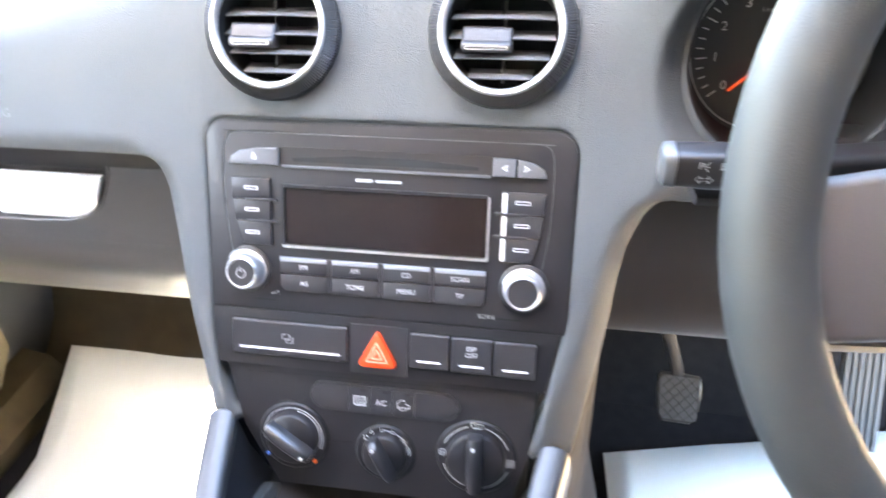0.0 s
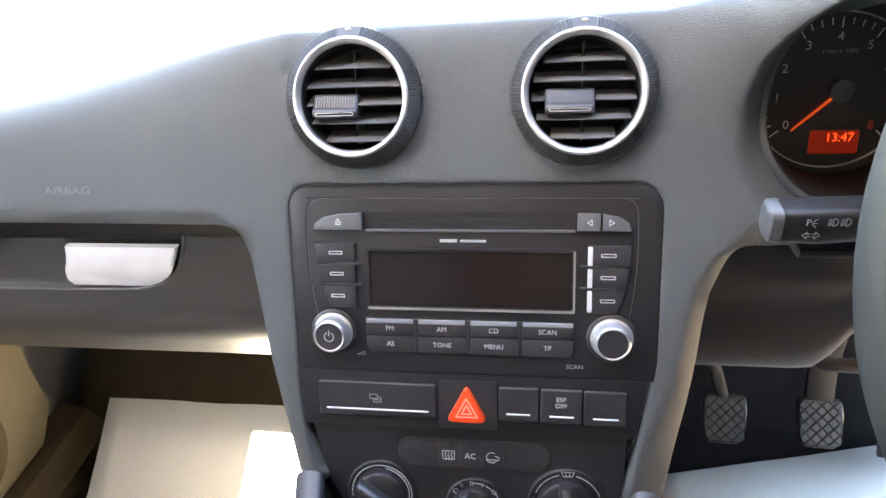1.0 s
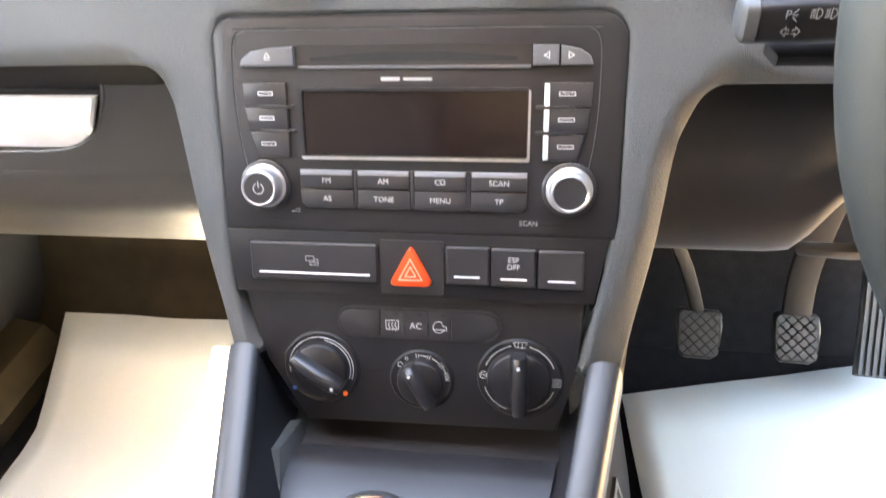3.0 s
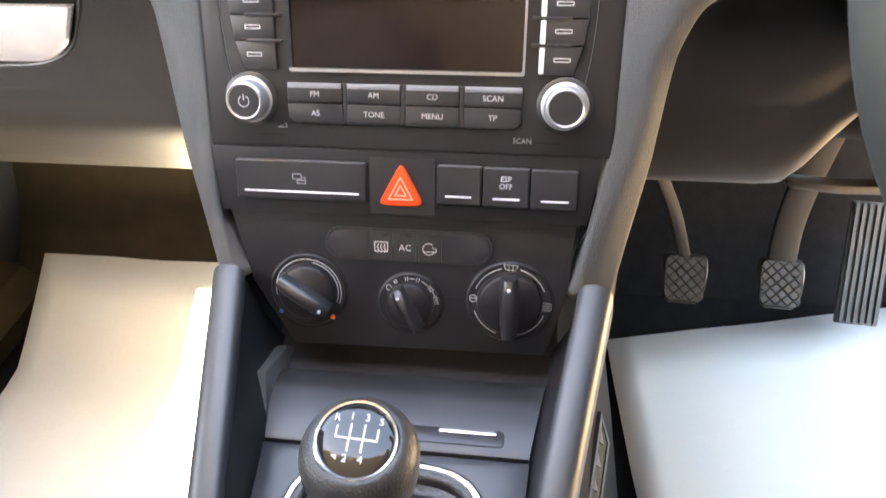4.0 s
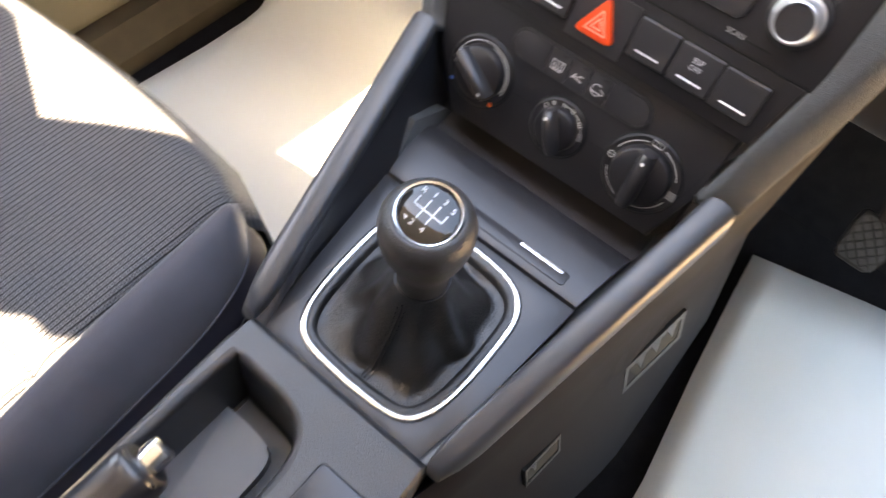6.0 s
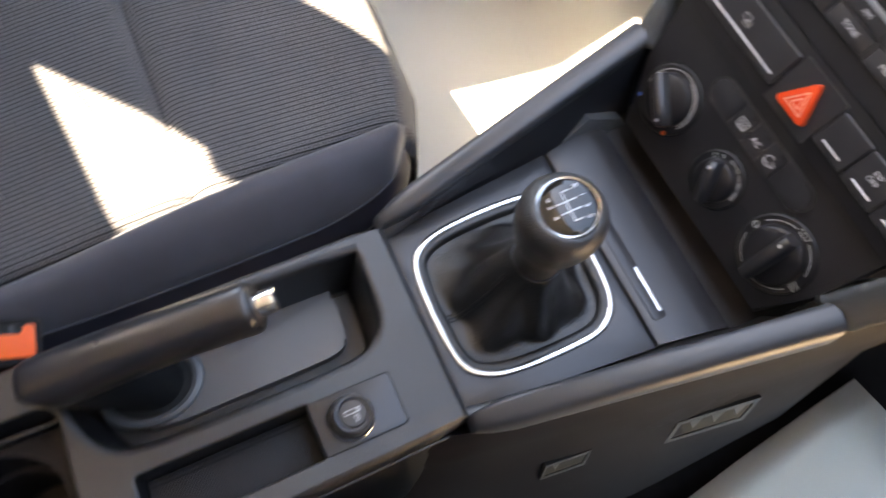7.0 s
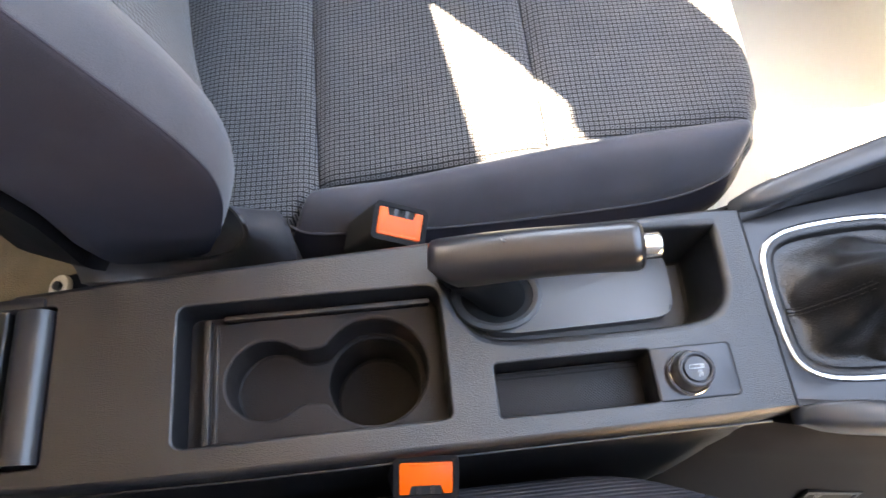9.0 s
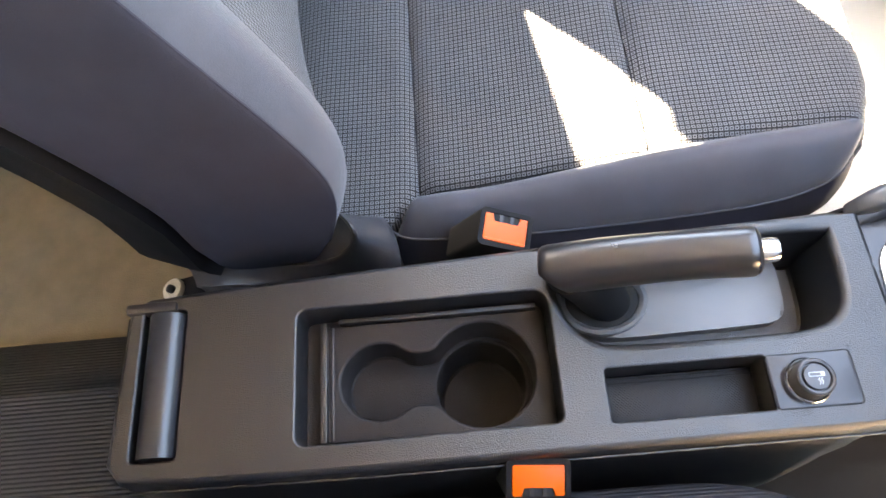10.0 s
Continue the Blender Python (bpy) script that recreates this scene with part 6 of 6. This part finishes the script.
# ---- pedals ----
def pedal(name, label, cx, arm_dx):
    m = Matrix.Translation((cx, 0.306, 0.179)) @ pose(0, 0, 0, 45, 0, -3)
    p = thing(name, label, "pedal", m)
    out = [(-0.018, -0.031), (0.014, -0.031), (0.0200, -0.026), (0.0245, -0.010), (0.0268, 0.010), (0.0255, 0.025), (0.0215, 0.030), (-0.0225, 0.031), (-0.0270, 0.027), (-0.0275, 0.012), (-0.0255, -0.010), (-0.0225, -0.026)]
    pad = part("rubber_pad", prism(out, -0.006, 0.0, 0.002), DARK, p)
    # raised lozenges leave a crossed groove pattern
    def inside(x, y):
        return -0.0245 < x < 0.0235 - max(0, -y - 0.018) * 0.6 and -0.0275 < y < 0.0270
    for i in range(-6, 7):
        for j in range(-6, 7):
            x, y = (i + j) * 0.0068, (i - j) * 0.0068
            s = 0.0056
            q = [(x - s, y), (x, y - s), (x + s, y), (x, y + s)]
            q = [(min(max(a, -0.0245), 0.0225), min(max(b, -0.0275), 0.0265)) for a, b in q]
            area = abs(sum(q[k][0] * q[(k + 1) % 4][1] - q[(k + 1) % 4][0] * q[k][1] for k in range(4))) / 2
            if not (-0.032 < x < 0.030 and -0.034 < y < 0.034) or area < 1.2e-5:
                continue
            q = [a for k, a in enumerate(q) if math.dist(a, q[k - 1]) > 1e-5]
            if len(q) >= 3:
                part("tread", prism(q, -0.0005, 0.0026), RUBBER, pad)
    inv = m.inverted()
    path = [inv @ Vector(q) for q in ((cx, 0.325, 0.190), (cx + arm_dx * 0.3, 0.345, 0.25), (cx + arm_dx, 0.34, 0.36), (cx + arm_dx * 1.2, 0.30, 0.50))]
    part("pedal_arm", sweep(spline(path, 5), rrect(-0.008 if arm_dx < -0.01 else -0.017, 0.008 if arm_dx < -0.01 else 0.017, -0.004, 0.004, 0.003, 2), up=(0, 0, 1)), CUPM, p)
    return p


pedal("clutch_pedal", "clutch pedal with worn cross-hatched rubber pad", 0.2715, -0.068)
pedal("brake_pedal", "brake pedal with cross-hatched rubber pad", 0.3850, 0.004)
acc = thing("accelerator_pedal", "ribbed accelerator pedal hinged at the floor", "pedal", Matrix.Translation((0.503, 0.322, 0.098)) @ pose(0, 0, 0, 56, 0, -4))
part("plate", box(-0.026, 0.026, 0.0, 0.16, -0.008, 0.0, 0.003), RUBBER, acc)
for q in range(6):
    x = -0.022 + 0.0082 * q
    part("rib", box(x, x + 0.0042, 0.004, 0.156, 0, 0.003), RUBBER, acc)
# bracket and wiring beside the pedals
pb = thing("pedal_bracket", "dark pedal bracket under the dashboard", "pedal bracket")
part("plate", box(0.23, 0.34, 0.33, 0.42, 0.36, 0.42, 0.01), STEEL, pb)
part("drum", lathe([(0.03, 0.0), (0.034, 0.01), (0.034, 0.05), (0.028, 0.06)], 28), DARK, pb, m=pose(0.285, 0.33, 0.355, 60, 0, 0))

# ---- passenger seat ----
seat = thing("passenger_seat", "dark cloth front passenger seat with woven centre panels", "car seat")
XC, HALF = -0.365, 0.200


def cushion_top(x, y):
    """Height of the centre panels."""
    z = 0.332 + 0.034 * smooth(-0.58, -0.32, y) - 0.02 * smooth(-0.63, -0.70, y) + 0.006 * ((x - XC) / HALF) ** 2
    z -= 0.006 * smooth(-0.21, -0.145, y) ** 2
    return z


def insert_patch(name, y0, y1, round0=0.006, round1=0.006, front=False):
    nx, ny = 44, 26
    bm = bmesh.new()
    uvl = bm.loops.layers.uv.new("uv")
    grid, st = [], []
    for j in range(ny + 1):
        y = y0 + (y1 - y0) * j / ny
        row, rst = [], []
        for i in range(-1, nx + 2):
            t = -1 + 2 * min(max(i, 0), nx) / nx
            tuck = 0.022 if i < 0 or i > nx else 0.0
            wide = HALF + 0.006 - 0.0125 * smooth(-0.45, -0.17, y) + 0.030 * smooth(-0.552, -0.582, y)
            x = XC + t * wide
            dip = 0.007 * (max(0, 1 - (y - y0) / 0.016) ** 2 * (round0 > 0) + max(0, 1 - (y1 - y) / 0.016) ** 2 * (round1 > 0))
            side = 0.005 * max(0, 1 - (1 - abs(t)) * wide / 0.012) ** 2
            yy, z = y, cushion_top(x, y) - dip - side - tuck
            if front:
                f = smooth(y1 - 0.035, y1, y)
                z -= 0.030 * f * f
                yy = y - 0.016 * ((x - XC) / 0.2) ** 2 * smooth(y0, y1, y) - 0.008 * max(0, abs(x - XC) - 0.15) / 0.03 * smooth(y0, y1, y)
            row.append(bm.verts.new((x, yy, z)))
            rst.append((x, yy))
        grid.append(row)
        st.append(rst)
    if front:
        for d, h in ((0.006, 0.05), (0.006, 0.11), (-0.01, 0.16)):
            row, rst = [], []
            for i in range(nx + 3):
                v = grid[ny][i].co
                row.append(bm.verts.new((v.x, v.y + d, v.z - h)))
                rst.append((v.x, v.y + h))
            grid.append(row)
            st.append(rst)
    for j in range(len(grid) - 1):
        for i in range(nx + 2):
            f = bm.faces.new((grid[j][i], grid[j][i + 1], grid[j + 1][i + 1], grid[j + 1][i]))
            for lp, (a, b) in zip(f.loops, ((j, i), (j, i + 1), (j + 1, i + 1), (j + 1, i))):
                lp[uvl].uv = st[a][b]
    return part(name, bm, WEAVE, cushion, sharp=80)


bm = bmesh.new()
cushion = part("cushion_core", box(-0.56, -0.17, -0.60, -0.21, 0.14, 0.30, 0.02), CLOTH, seat)
insert_patch("centre_panel", -0.700, -0.5535)
insert_patch("centre_panel", -0.5525, -0.3630)
insert_patch("centre_panel", -0.3620, -0.144, front=True)


SEAM = [(-0.152, -0.553), (-0.1525, -0.535), (-0.156, -0.43), (-0.163, -0.33), (-0.1685, -0.255), (-0.1715, -0.212), (-0.1740, -0.184)]
PIPE = [(-0.129, -0.578, 0.330), (-0.1170, -0.552, 0.335), (-0.1120, -0.45, 0.339), (-0.1140, -0.335, 0.342), (-0.1190, -0.263, 0.3450), (-0.1340, -0.2150, 0.3480), (-0.1600, -0.1915, 0.3480)]


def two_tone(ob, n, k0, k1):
    """The strip of faces from k0 to k1 round each section takes the cloth darkened for shade."""
    ob.data.materials.append(CLOTH_SHADE)
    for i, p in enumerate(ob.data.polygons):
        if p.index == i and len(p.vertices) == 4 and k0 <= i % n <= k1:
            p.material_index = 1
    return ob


def bolster(s):
    """Padded side of the cushion between its inner seam and its piped lower seam, rounded at both ends."""
    A, O = spline([(x, y, 0) for x, y in SEAM], 8), spline(PIPE, 8)
    rings = []
    for k, (a, o) in enumerate(zip(A, O)):
        t = k / (len(A) - 1)
        e = math.sin(min(1.0, t / 0.10) * math.pi / 2)
        f = smooth(0.62, 1.0, t)
        zt = cushion_top(a.x, a.y) - 0.0005 - 0.004 * smooth(-0.205, -0.180, a.y) ** 2
        zt -= 0.010 * smooth(0.88, 1.0, t) ** 2
        H = max(0.010, zt - o.z)
        puff = (0.013 * (1 - f) + 0.004) * (0.2 + 0.8 * e)
        d = o - a
        d.z = 0
        wide = d.length
        nxt, prv = O[min(k + 1, len(O) - 1)], O[max(k - 1, 0)]
        nrm = Vector((nxt.y - prv.y, prv.x - nxt.x, 0)).normalized()
        ring = [(-0.014 / wide, zt - 0.024), (-0.004 / wide, zt - 0.006)]
        for q in (0.08, 0.2, 0.35, 0.5, 0.65, 0.78, 0.88, 0.95, 0.985):
            ring.append((q, o.z + H * (1 - q ** 2.6) ** 0.62 + puff * math.sin(math.pi * q ** 0.8)))
        ring.append((1.0, o.z))
        full = [(a.x + d.x * q, a.y + d.y * q, z - 0.020 * (1 - e) * min(1, max(0, q + 0.3))) for q, z in ring]
        b = 0.9 + 0.2 * f
        for out, dz in ((0.0005, 0.003), (0.004 * b, 0.010), (0.0080 * b, 0.024), (0.0088 * b, 0.040), (0.004 * b, 0.070), (-0.008, 0.095)):
            p = o + nrm * out
            full.append((p.x, p.y, o.z - dz - 0.020 * (1 - e)))
        full += [(o.x * 0.5 + a.x * 0.5 - 0.004, o.y, 0.240), (a.x - 0.012, a.y, 0.245)]
        rings.append(full)
    for end, way in ((0, Vector((-0.35, -1, 0))), (-1, Vector((-0.9, 0.6, 0)))):
        E = [Vector(p) for p in rings[end]]
        c = Vector((E[0].x, (E[0].y + E[11].y) / 2, 0.270))
        extra = [[tuple(c + (p - c) * math.cos(w) + way * 0.010 * math.sin(w)) for p in E] for w in (0.3, 0.6, 0.9, 1.2, 1.4)]
        rings = extra[::-1] + rings if end == 0 else rings + extra
    if s < 0:
        rings = [[(2 * XC - x, y, z) for x, y, z in r] for r in rings]
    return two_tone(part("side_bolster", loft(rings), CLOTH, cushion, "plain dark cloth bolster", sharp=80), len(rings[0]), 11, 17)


bolster(1)
bolster(-1)
# piped seam along the lower edge of the visible bolster
part("piping", sweep([p + Vector((0.0004, 0, 0.0004)) for p in spline(PIPE, 8)], circle(0, 0, 0.0011, 8)), CLOTH, cushion)
part("lint_speck", prism([(-0.0006, -0.001), (0.0008, -0.0011), (0.0005, 0.0004), (0.001, 0.0011), (-0.0005, 0.0008)], 0, 0.0005), INKG, cushion, m=Matrix.Translation((-0.1235, -0.297, 0.3605)) @ pose(0, 0, 0, 0, 50, 0))

# backrest: outline in the side view, swept across
back_front = [(-0.629, 0.342), (-0.603, 0.415), (-0.5955, 0.445), (-0.594, 0.476), (-0.602, 0.512), (-0.614, 0.548), (-0.628, 0.585), (-0.648, 0.640), (-0.69, 0.76), (-0.73, 0.88), (-0.75, 0.95)]
back_rear = [(-0.738, 0.314), (-0.7376, 0.395), (-0.7415, 0.43), (-0.755, 0.481), (-0.7700, 0.523), (-0.7830, 0.556), (-0.824, 0.66), (-0.864, 0.77), (-0.904, 0.89), (-0.924, 0.96)]
fr = spline([(0, y, z) for y, z in back_front], 4)
re = spline([(0, y, z) for y, z in back_rear], 4)


def row_at(curve, t):
    f = t * (len(curve) - 1)
    i = min(int(f), len(curve) - 2)
    return curve[i].lerp(curve[i + 1], f - i)


back = part("backrest_core", loft([[(x, row_at(re, t).y, row_at(re, t).z) for x in (-0.58, -0.15)] + [(x, row_at(fr, t).y - 0.045, row_at(fr, t).z) for x in (-0.15, -0.58)] for t in [k / 12 for k in range(13)]]), CLOTH, seat)


def back_bolster(s):
    rings = []
    for k in range(31):
        t = k / 30
        f, r = row_at(fr, t), row_at(re, t)
        low = smooth(0.08, 0.0, t)
        g = 1 - 0.30 * smooth(0.78, 0.97, f.z)
        xo = (0.268 - 0.010 * low) * g
        xi = 0.196 * g
        if s < 0:
            xo -= 0.03
        y0, y1 = f.y - 0.004 * low - (0.075 if s < 0 else 0.0), r.y
        z0, z1 = f.z, r.z
        def P(x, q):
            return (XC + s * x, y0 + (y1 - y0) * q, z0 + (z1 - z0) * q)
        ring = [P(xi, 0.34), P(xi + 0.004, 0.17), P(xi + 0.014, 0.085), P(xi + 0.030, 0.025), P(xi + 0.046, 0.0), P(xo - 0.012, 0.022), P(xo - 0.003, 0.048), P(xo + 0.001, 0.080), P(xo + 0.002, 0.24), P(xo, 0.5), P(xo - 0.005, 0.80), P(xo - 0.016, 0.97), P(xo - 0.04, 1.0), P(xi, 0.98)]
        rings.append(ring)
    bottom = [[(x0 + (XC + s * 0.21 - x0) * q, y + (-0.66 - y) * q, z - dz) for x0, y, z in rings[0]] for q, dz in ((0.80, 0.012), (0.40, 0.010), (0.12, 0.005))]
    bm = loft([[tuple(p) for p in spline(r, 2)] for r in bottom + rings])
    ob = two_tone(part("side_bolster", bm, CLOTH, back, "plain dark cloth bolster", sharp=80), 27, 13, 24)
    seamline = []
    for k in range(2, 31):
        t = k / 30
        f, r = row_at(fr, t), row_at(re, t)
        q = 0.060
        seamline.append((XC + s * 0.2668 * (1 - 0.30 * smooth(0.78, 0.97, f.z)), f.y + (r.y - f.y) * q, f.z + (r.z - f.z) * q))
    part("piping", sweep(seamline, circle(0, 0, 0.0011, 8), up=(1, 0, 0)), CLOTH_SHADE, back)
    return ob


back_bolster(1)
back_bolster(-1)
bm = bmesh.new()
uvl = bm.loops.layers.uv.new("uv")
grid = []
for k in range(41):
    t = k / 40
    f = row_at(fr, t)
    row = []
    for i in range(31):
        q = -1 + 2 * i / 30
        g = 1 - 0.30 * smooth(0.78, 0.97, f.z)
        row.append((bm.verts.new((XC + q * 0.212 * g, f.y - 0.030 - 0.010 * (1 - q * q) + 0.016 * max(0, q) ** 3 - 0.010 * max(0, -q), f.z - 0.002)), (XC + q * 0.212, f.z * 1.05)))
    grid.append(row)
for a, b in zip(grid, grid[1:]):
    for i in range(30):
        q = (a[i], a[i + 1], b[i + 1], b[i])
        f = bm.faces.new([v for v, _ in q])
        for lp, (_, uvq) in zip(f.loops, q):
            lp[uvl].uv = uvq
part("centre_panel", bm, WEAVE, back, "woven grey-black cloth panel", sharp=80)
# hard back shell
rings = []
for k in range(-2, 13):
    t = max(0, k) / 12
    r = row_at(re, t) + Vector((0, (-0.004, 0.0, 0.008)[max(0, -k)], 0.0)) + Vector((0, 0, (0.036, 0.026, 0.020)[max(0, -k)] if k < 1 else 0.0))
    lo = 0.04 * (1 - t) ** 2
    rings.append([(x, r.y - dy - 0.004, r.z - dz - lo * 0.3) for x, dy, dz in ((-0.60, -0.01, 0.0), (-0.585, 0.05, 0.03), (-0.50, 0.085, 0.05), (-0.23, 0.085, 0.05), (-0.145, 0.066, 0.04), (-0.118, 0.016, 0.012), (-0.106, -0.008, 0.0), (-0.14, -0.02, 0.0), (-0.58, -0.02, 0.0))])
part("back_shell", loft(rings), SHELLB, back, "black plastic back shell", sharp=60)
# hinge cover and rail
# a plastic side cover whose raised rim sweeps round the backrest joint and runs out to the cushion's bolster
RIM = [(-0.121, -0.760, 0.312), (-0.118, -0.735, 0.324), (-0.114, -0.711, 0.331), (-0.110, -0.689, 0.3325), (-0.106, -0.662, 0.327), (-0.103, -0.640, 0.331), (-0.100, -0.619, 0.347), (-0.098, -0.6045, 0.371), (-0.098, -0.599, 0.391), (-0.105, -0.602, 0.400), (-0.116, -0.610, 0.397)]
OUTER = [(-0.113, -0.762, 0.285), (-0.106, -0.738, 0.300), (-0.102, -0.711, 0.308), (-0.098, -0.689, 0.310), (-0.094, -0.660, 0.306), (-0.090, -0.628, 0.304), (-0.084, -0.596, 0.312), (-0.086, -0.577, 0.328), (-0.098, -0.571, 0.346), (-0.114, -0.574, 0.356), (-0.128, -0.582, 0.360)]
HUB = Vector((-0.145, -0.655, 0.362))
rings, disc = [], []
for p, o in zip(spline(RIM, 5), spline(OUTER, 5)):
    w = smooth(-0.665, -0.625, p.y)
    into = (Vector((-1, 0, -0.25)) * (1 - w) + (HUB - p).normalized() * w).normalized()
    away = (o - p).normalized()
    lift = Vector((0.25, 0.15 * w, 1)).normalized()
    rings.append([tuple(q) for q in (p + into * 0.012 - lift * 0.012, p + into * 0.0055 - lift * 0.006, p + into * 0.004 - lift * 0.001, p + into * 0.0015 + lift * 0.0008, p + away * 0.0018 + lift * 0.0002, p + away * 0.005 - lift * 0.0035, p.lerp(o, 0.5) - lift * 0.0035, p.lerp(o, 0.85) - lift * 0.0015, o, o - lift * 0.012, Vector((o.x - 0.004, o.y, 0.235)), Vector((p.x - 0.03, p.y, 0.235)))])
    disc.append([tuple(q) for q in (p + into * 0.004 - lift * 0.005, p + into * 0.012 - lift * 0.0065, p + into * 0.026 - lift * 0.004, p + into * 0.045 - lift * 0.006)])
cover = part("side_cover", loft(rings), SHELLP, seat, "curved black plastic seat side cover", sharp=60)
part("hinge_cover", loft(disc, closed=False), CLOTH, cover, "grey hinge cover inside the rim", sharp=60)
rail = part("seat_rail", box(-0.165, -0.135, -0.86, -0.16, FLOOR, 0.10, 0.004), STEEL, seat)
part("rail_riser", box(-0.162, -0.138, -0.70, -0.24, 0.095, 0.27, 0.004), DARK, rail)
part("under_frame", box(-0.58, -0.14, -0.66, -0.24, 0.17, 0.25, 0.02), DARK, seat)
bolt = thing("rail_bolt", "round cream cap over the seat rail bolt", "bolt cover", Matrix.Translation((-0.150, -0.826, 0.195)) @ pose(0, 0, 0, 20, 0, 0))
part("cap", lathe([(0.0125, -0.004), (0.0125, 0.0), (0.0115, 0.0015), (0.0060, 0.0018), (0.0055, 0.0005), (0.0, 0.0005)], 32, cap=(False, False)), BOLTM, bolt)
part("stud", lathe([(0.0045, 0.0), (0.0045, 0.005), (0.003, 0.006), (0.0, 0.006)], 20, cap=(False, False)), DARK, bolt)
part("bracket", box(-0.014, 0.014, -0.012, 0.10, -0.14, -0.005, 0.004), STEEL, bolt)

# ---- seat belt buckles ----
def buckle(label, m):
    b = thing("seat_belt_buckle", label, "seat belt buckle", m, group="seat belt buckles")
    # local: x across, y along the slot face, z up out of the buckle
    body = prism(rrect(-0.0198, 0.0198, -0.0132, 0.0128, 0.004, 4), -0.075, 0.0, 0.0015)
    part("casing", body, PIT, b)
    part("casing_rim", frame_ring(rrect(-0.0198, 0.0198, -0.0132, 0.0128, 0.004, 4), rrect(-0.0165, 0.0165, -0.0098, 0.0098, 0.0025, 4), -0.001, 0.0016), SHELLB, b)
    btn = part("release_button", prism([(-0.0162, -0.0096), (0.0162, -0.0096), (0.0162, 0.0095), (0.0100, 0.0095), (0.0095, 0.0035), (-0.0095, 0.0035), (-0.0100, 0.0095), (-0.0162, 0.0095)], -0.003, 0.0012, 0.0008), BUCKLE, b, "orange-red release button")
    part("tongue_slot", prism(rrect(-0.0098, 0.0098, 0.0032, 0.0096, 0.0006, 2), -0.003, 0.0002), PIT, b)
    for x in (-0.004, 0.004):
        part("slot_tooth", prism(rrect(x - 0.0012, x + 0.0012, 0.004, 0.0095, 0.0004, 2), 0.0, 0.0012), DARK, b)
    part("button_edge", prism(rrect(-0.0155, 0.0155, -0.0093, -0.0075, 0.0005, 2), 0.001, 0.0016, 0.0003), BUCKLE, btn)
    part("stem", box(-0.011, 0.011, -0.004, 0.004, -0.17, -0.07, 0.003), DARK, b)
    return b


buckle("orange-red seat belt buckle beside the passenger seat", frame_matrix((-0.0840, -0.4900, 0.4090), (0.05, 1.0, -0.36), (-1.08, 0.15, 0.26)) @ pose(0, 0, 0, 0, 0, -6) @ Matrix.Diagonal((1.0, 1.05, 1, 1)))
buckle("orange-red seat belt buckle beside the driver seat", frame_matrix((0.0850, -0.4880, 0.4090), (-0.05, -1.0, 0.12), (0.92, -0.06, -0.35)))

# ---- driver seat: only the edge of its cushion shows ----
dseat = thing("driver_seat", "dark cloth driver seat with ribbed cushion edge", "car seat")
rings = []
for k in range(25):
    t = k / 24
    y = -0.62 + 0.36 * t
    f = smooth(0.55, 1.0, t)
    x0 = 0.0900 + 0.03 * f * f + 0.012 * smooth(0.3, 0.0, t)
    zt = 0.398 - 0.03 * f * f
    rings.append([(x, y, z) for x, z in ((x0 + 0.012, 0.22), (x0 + 0.002, 0.30), (x0, 0.36), (x0 + 0.006, zt - 0.016), (x0 + 0.022, zt - 0.003), (x0 + 0.045, zt), (x0 + 0.08, zt - 0.012), (x0 + 0.12, zt - 0.028), (0.60, 0.36), (0.60, 0.22))])
part("cushion", loft([[tuple(p) for p in spline(r, 3)] for r in rings]), ribbed("ribbed_seat_cloth", (0.03, 0.029, 0.034), 0.0024, 0), dseat, sharp=80)
part("backrest", box(0.13, 0.60, -0.86, -0.66, 0.30, 0.95, 0.05, 4), CLOTH, dseat)
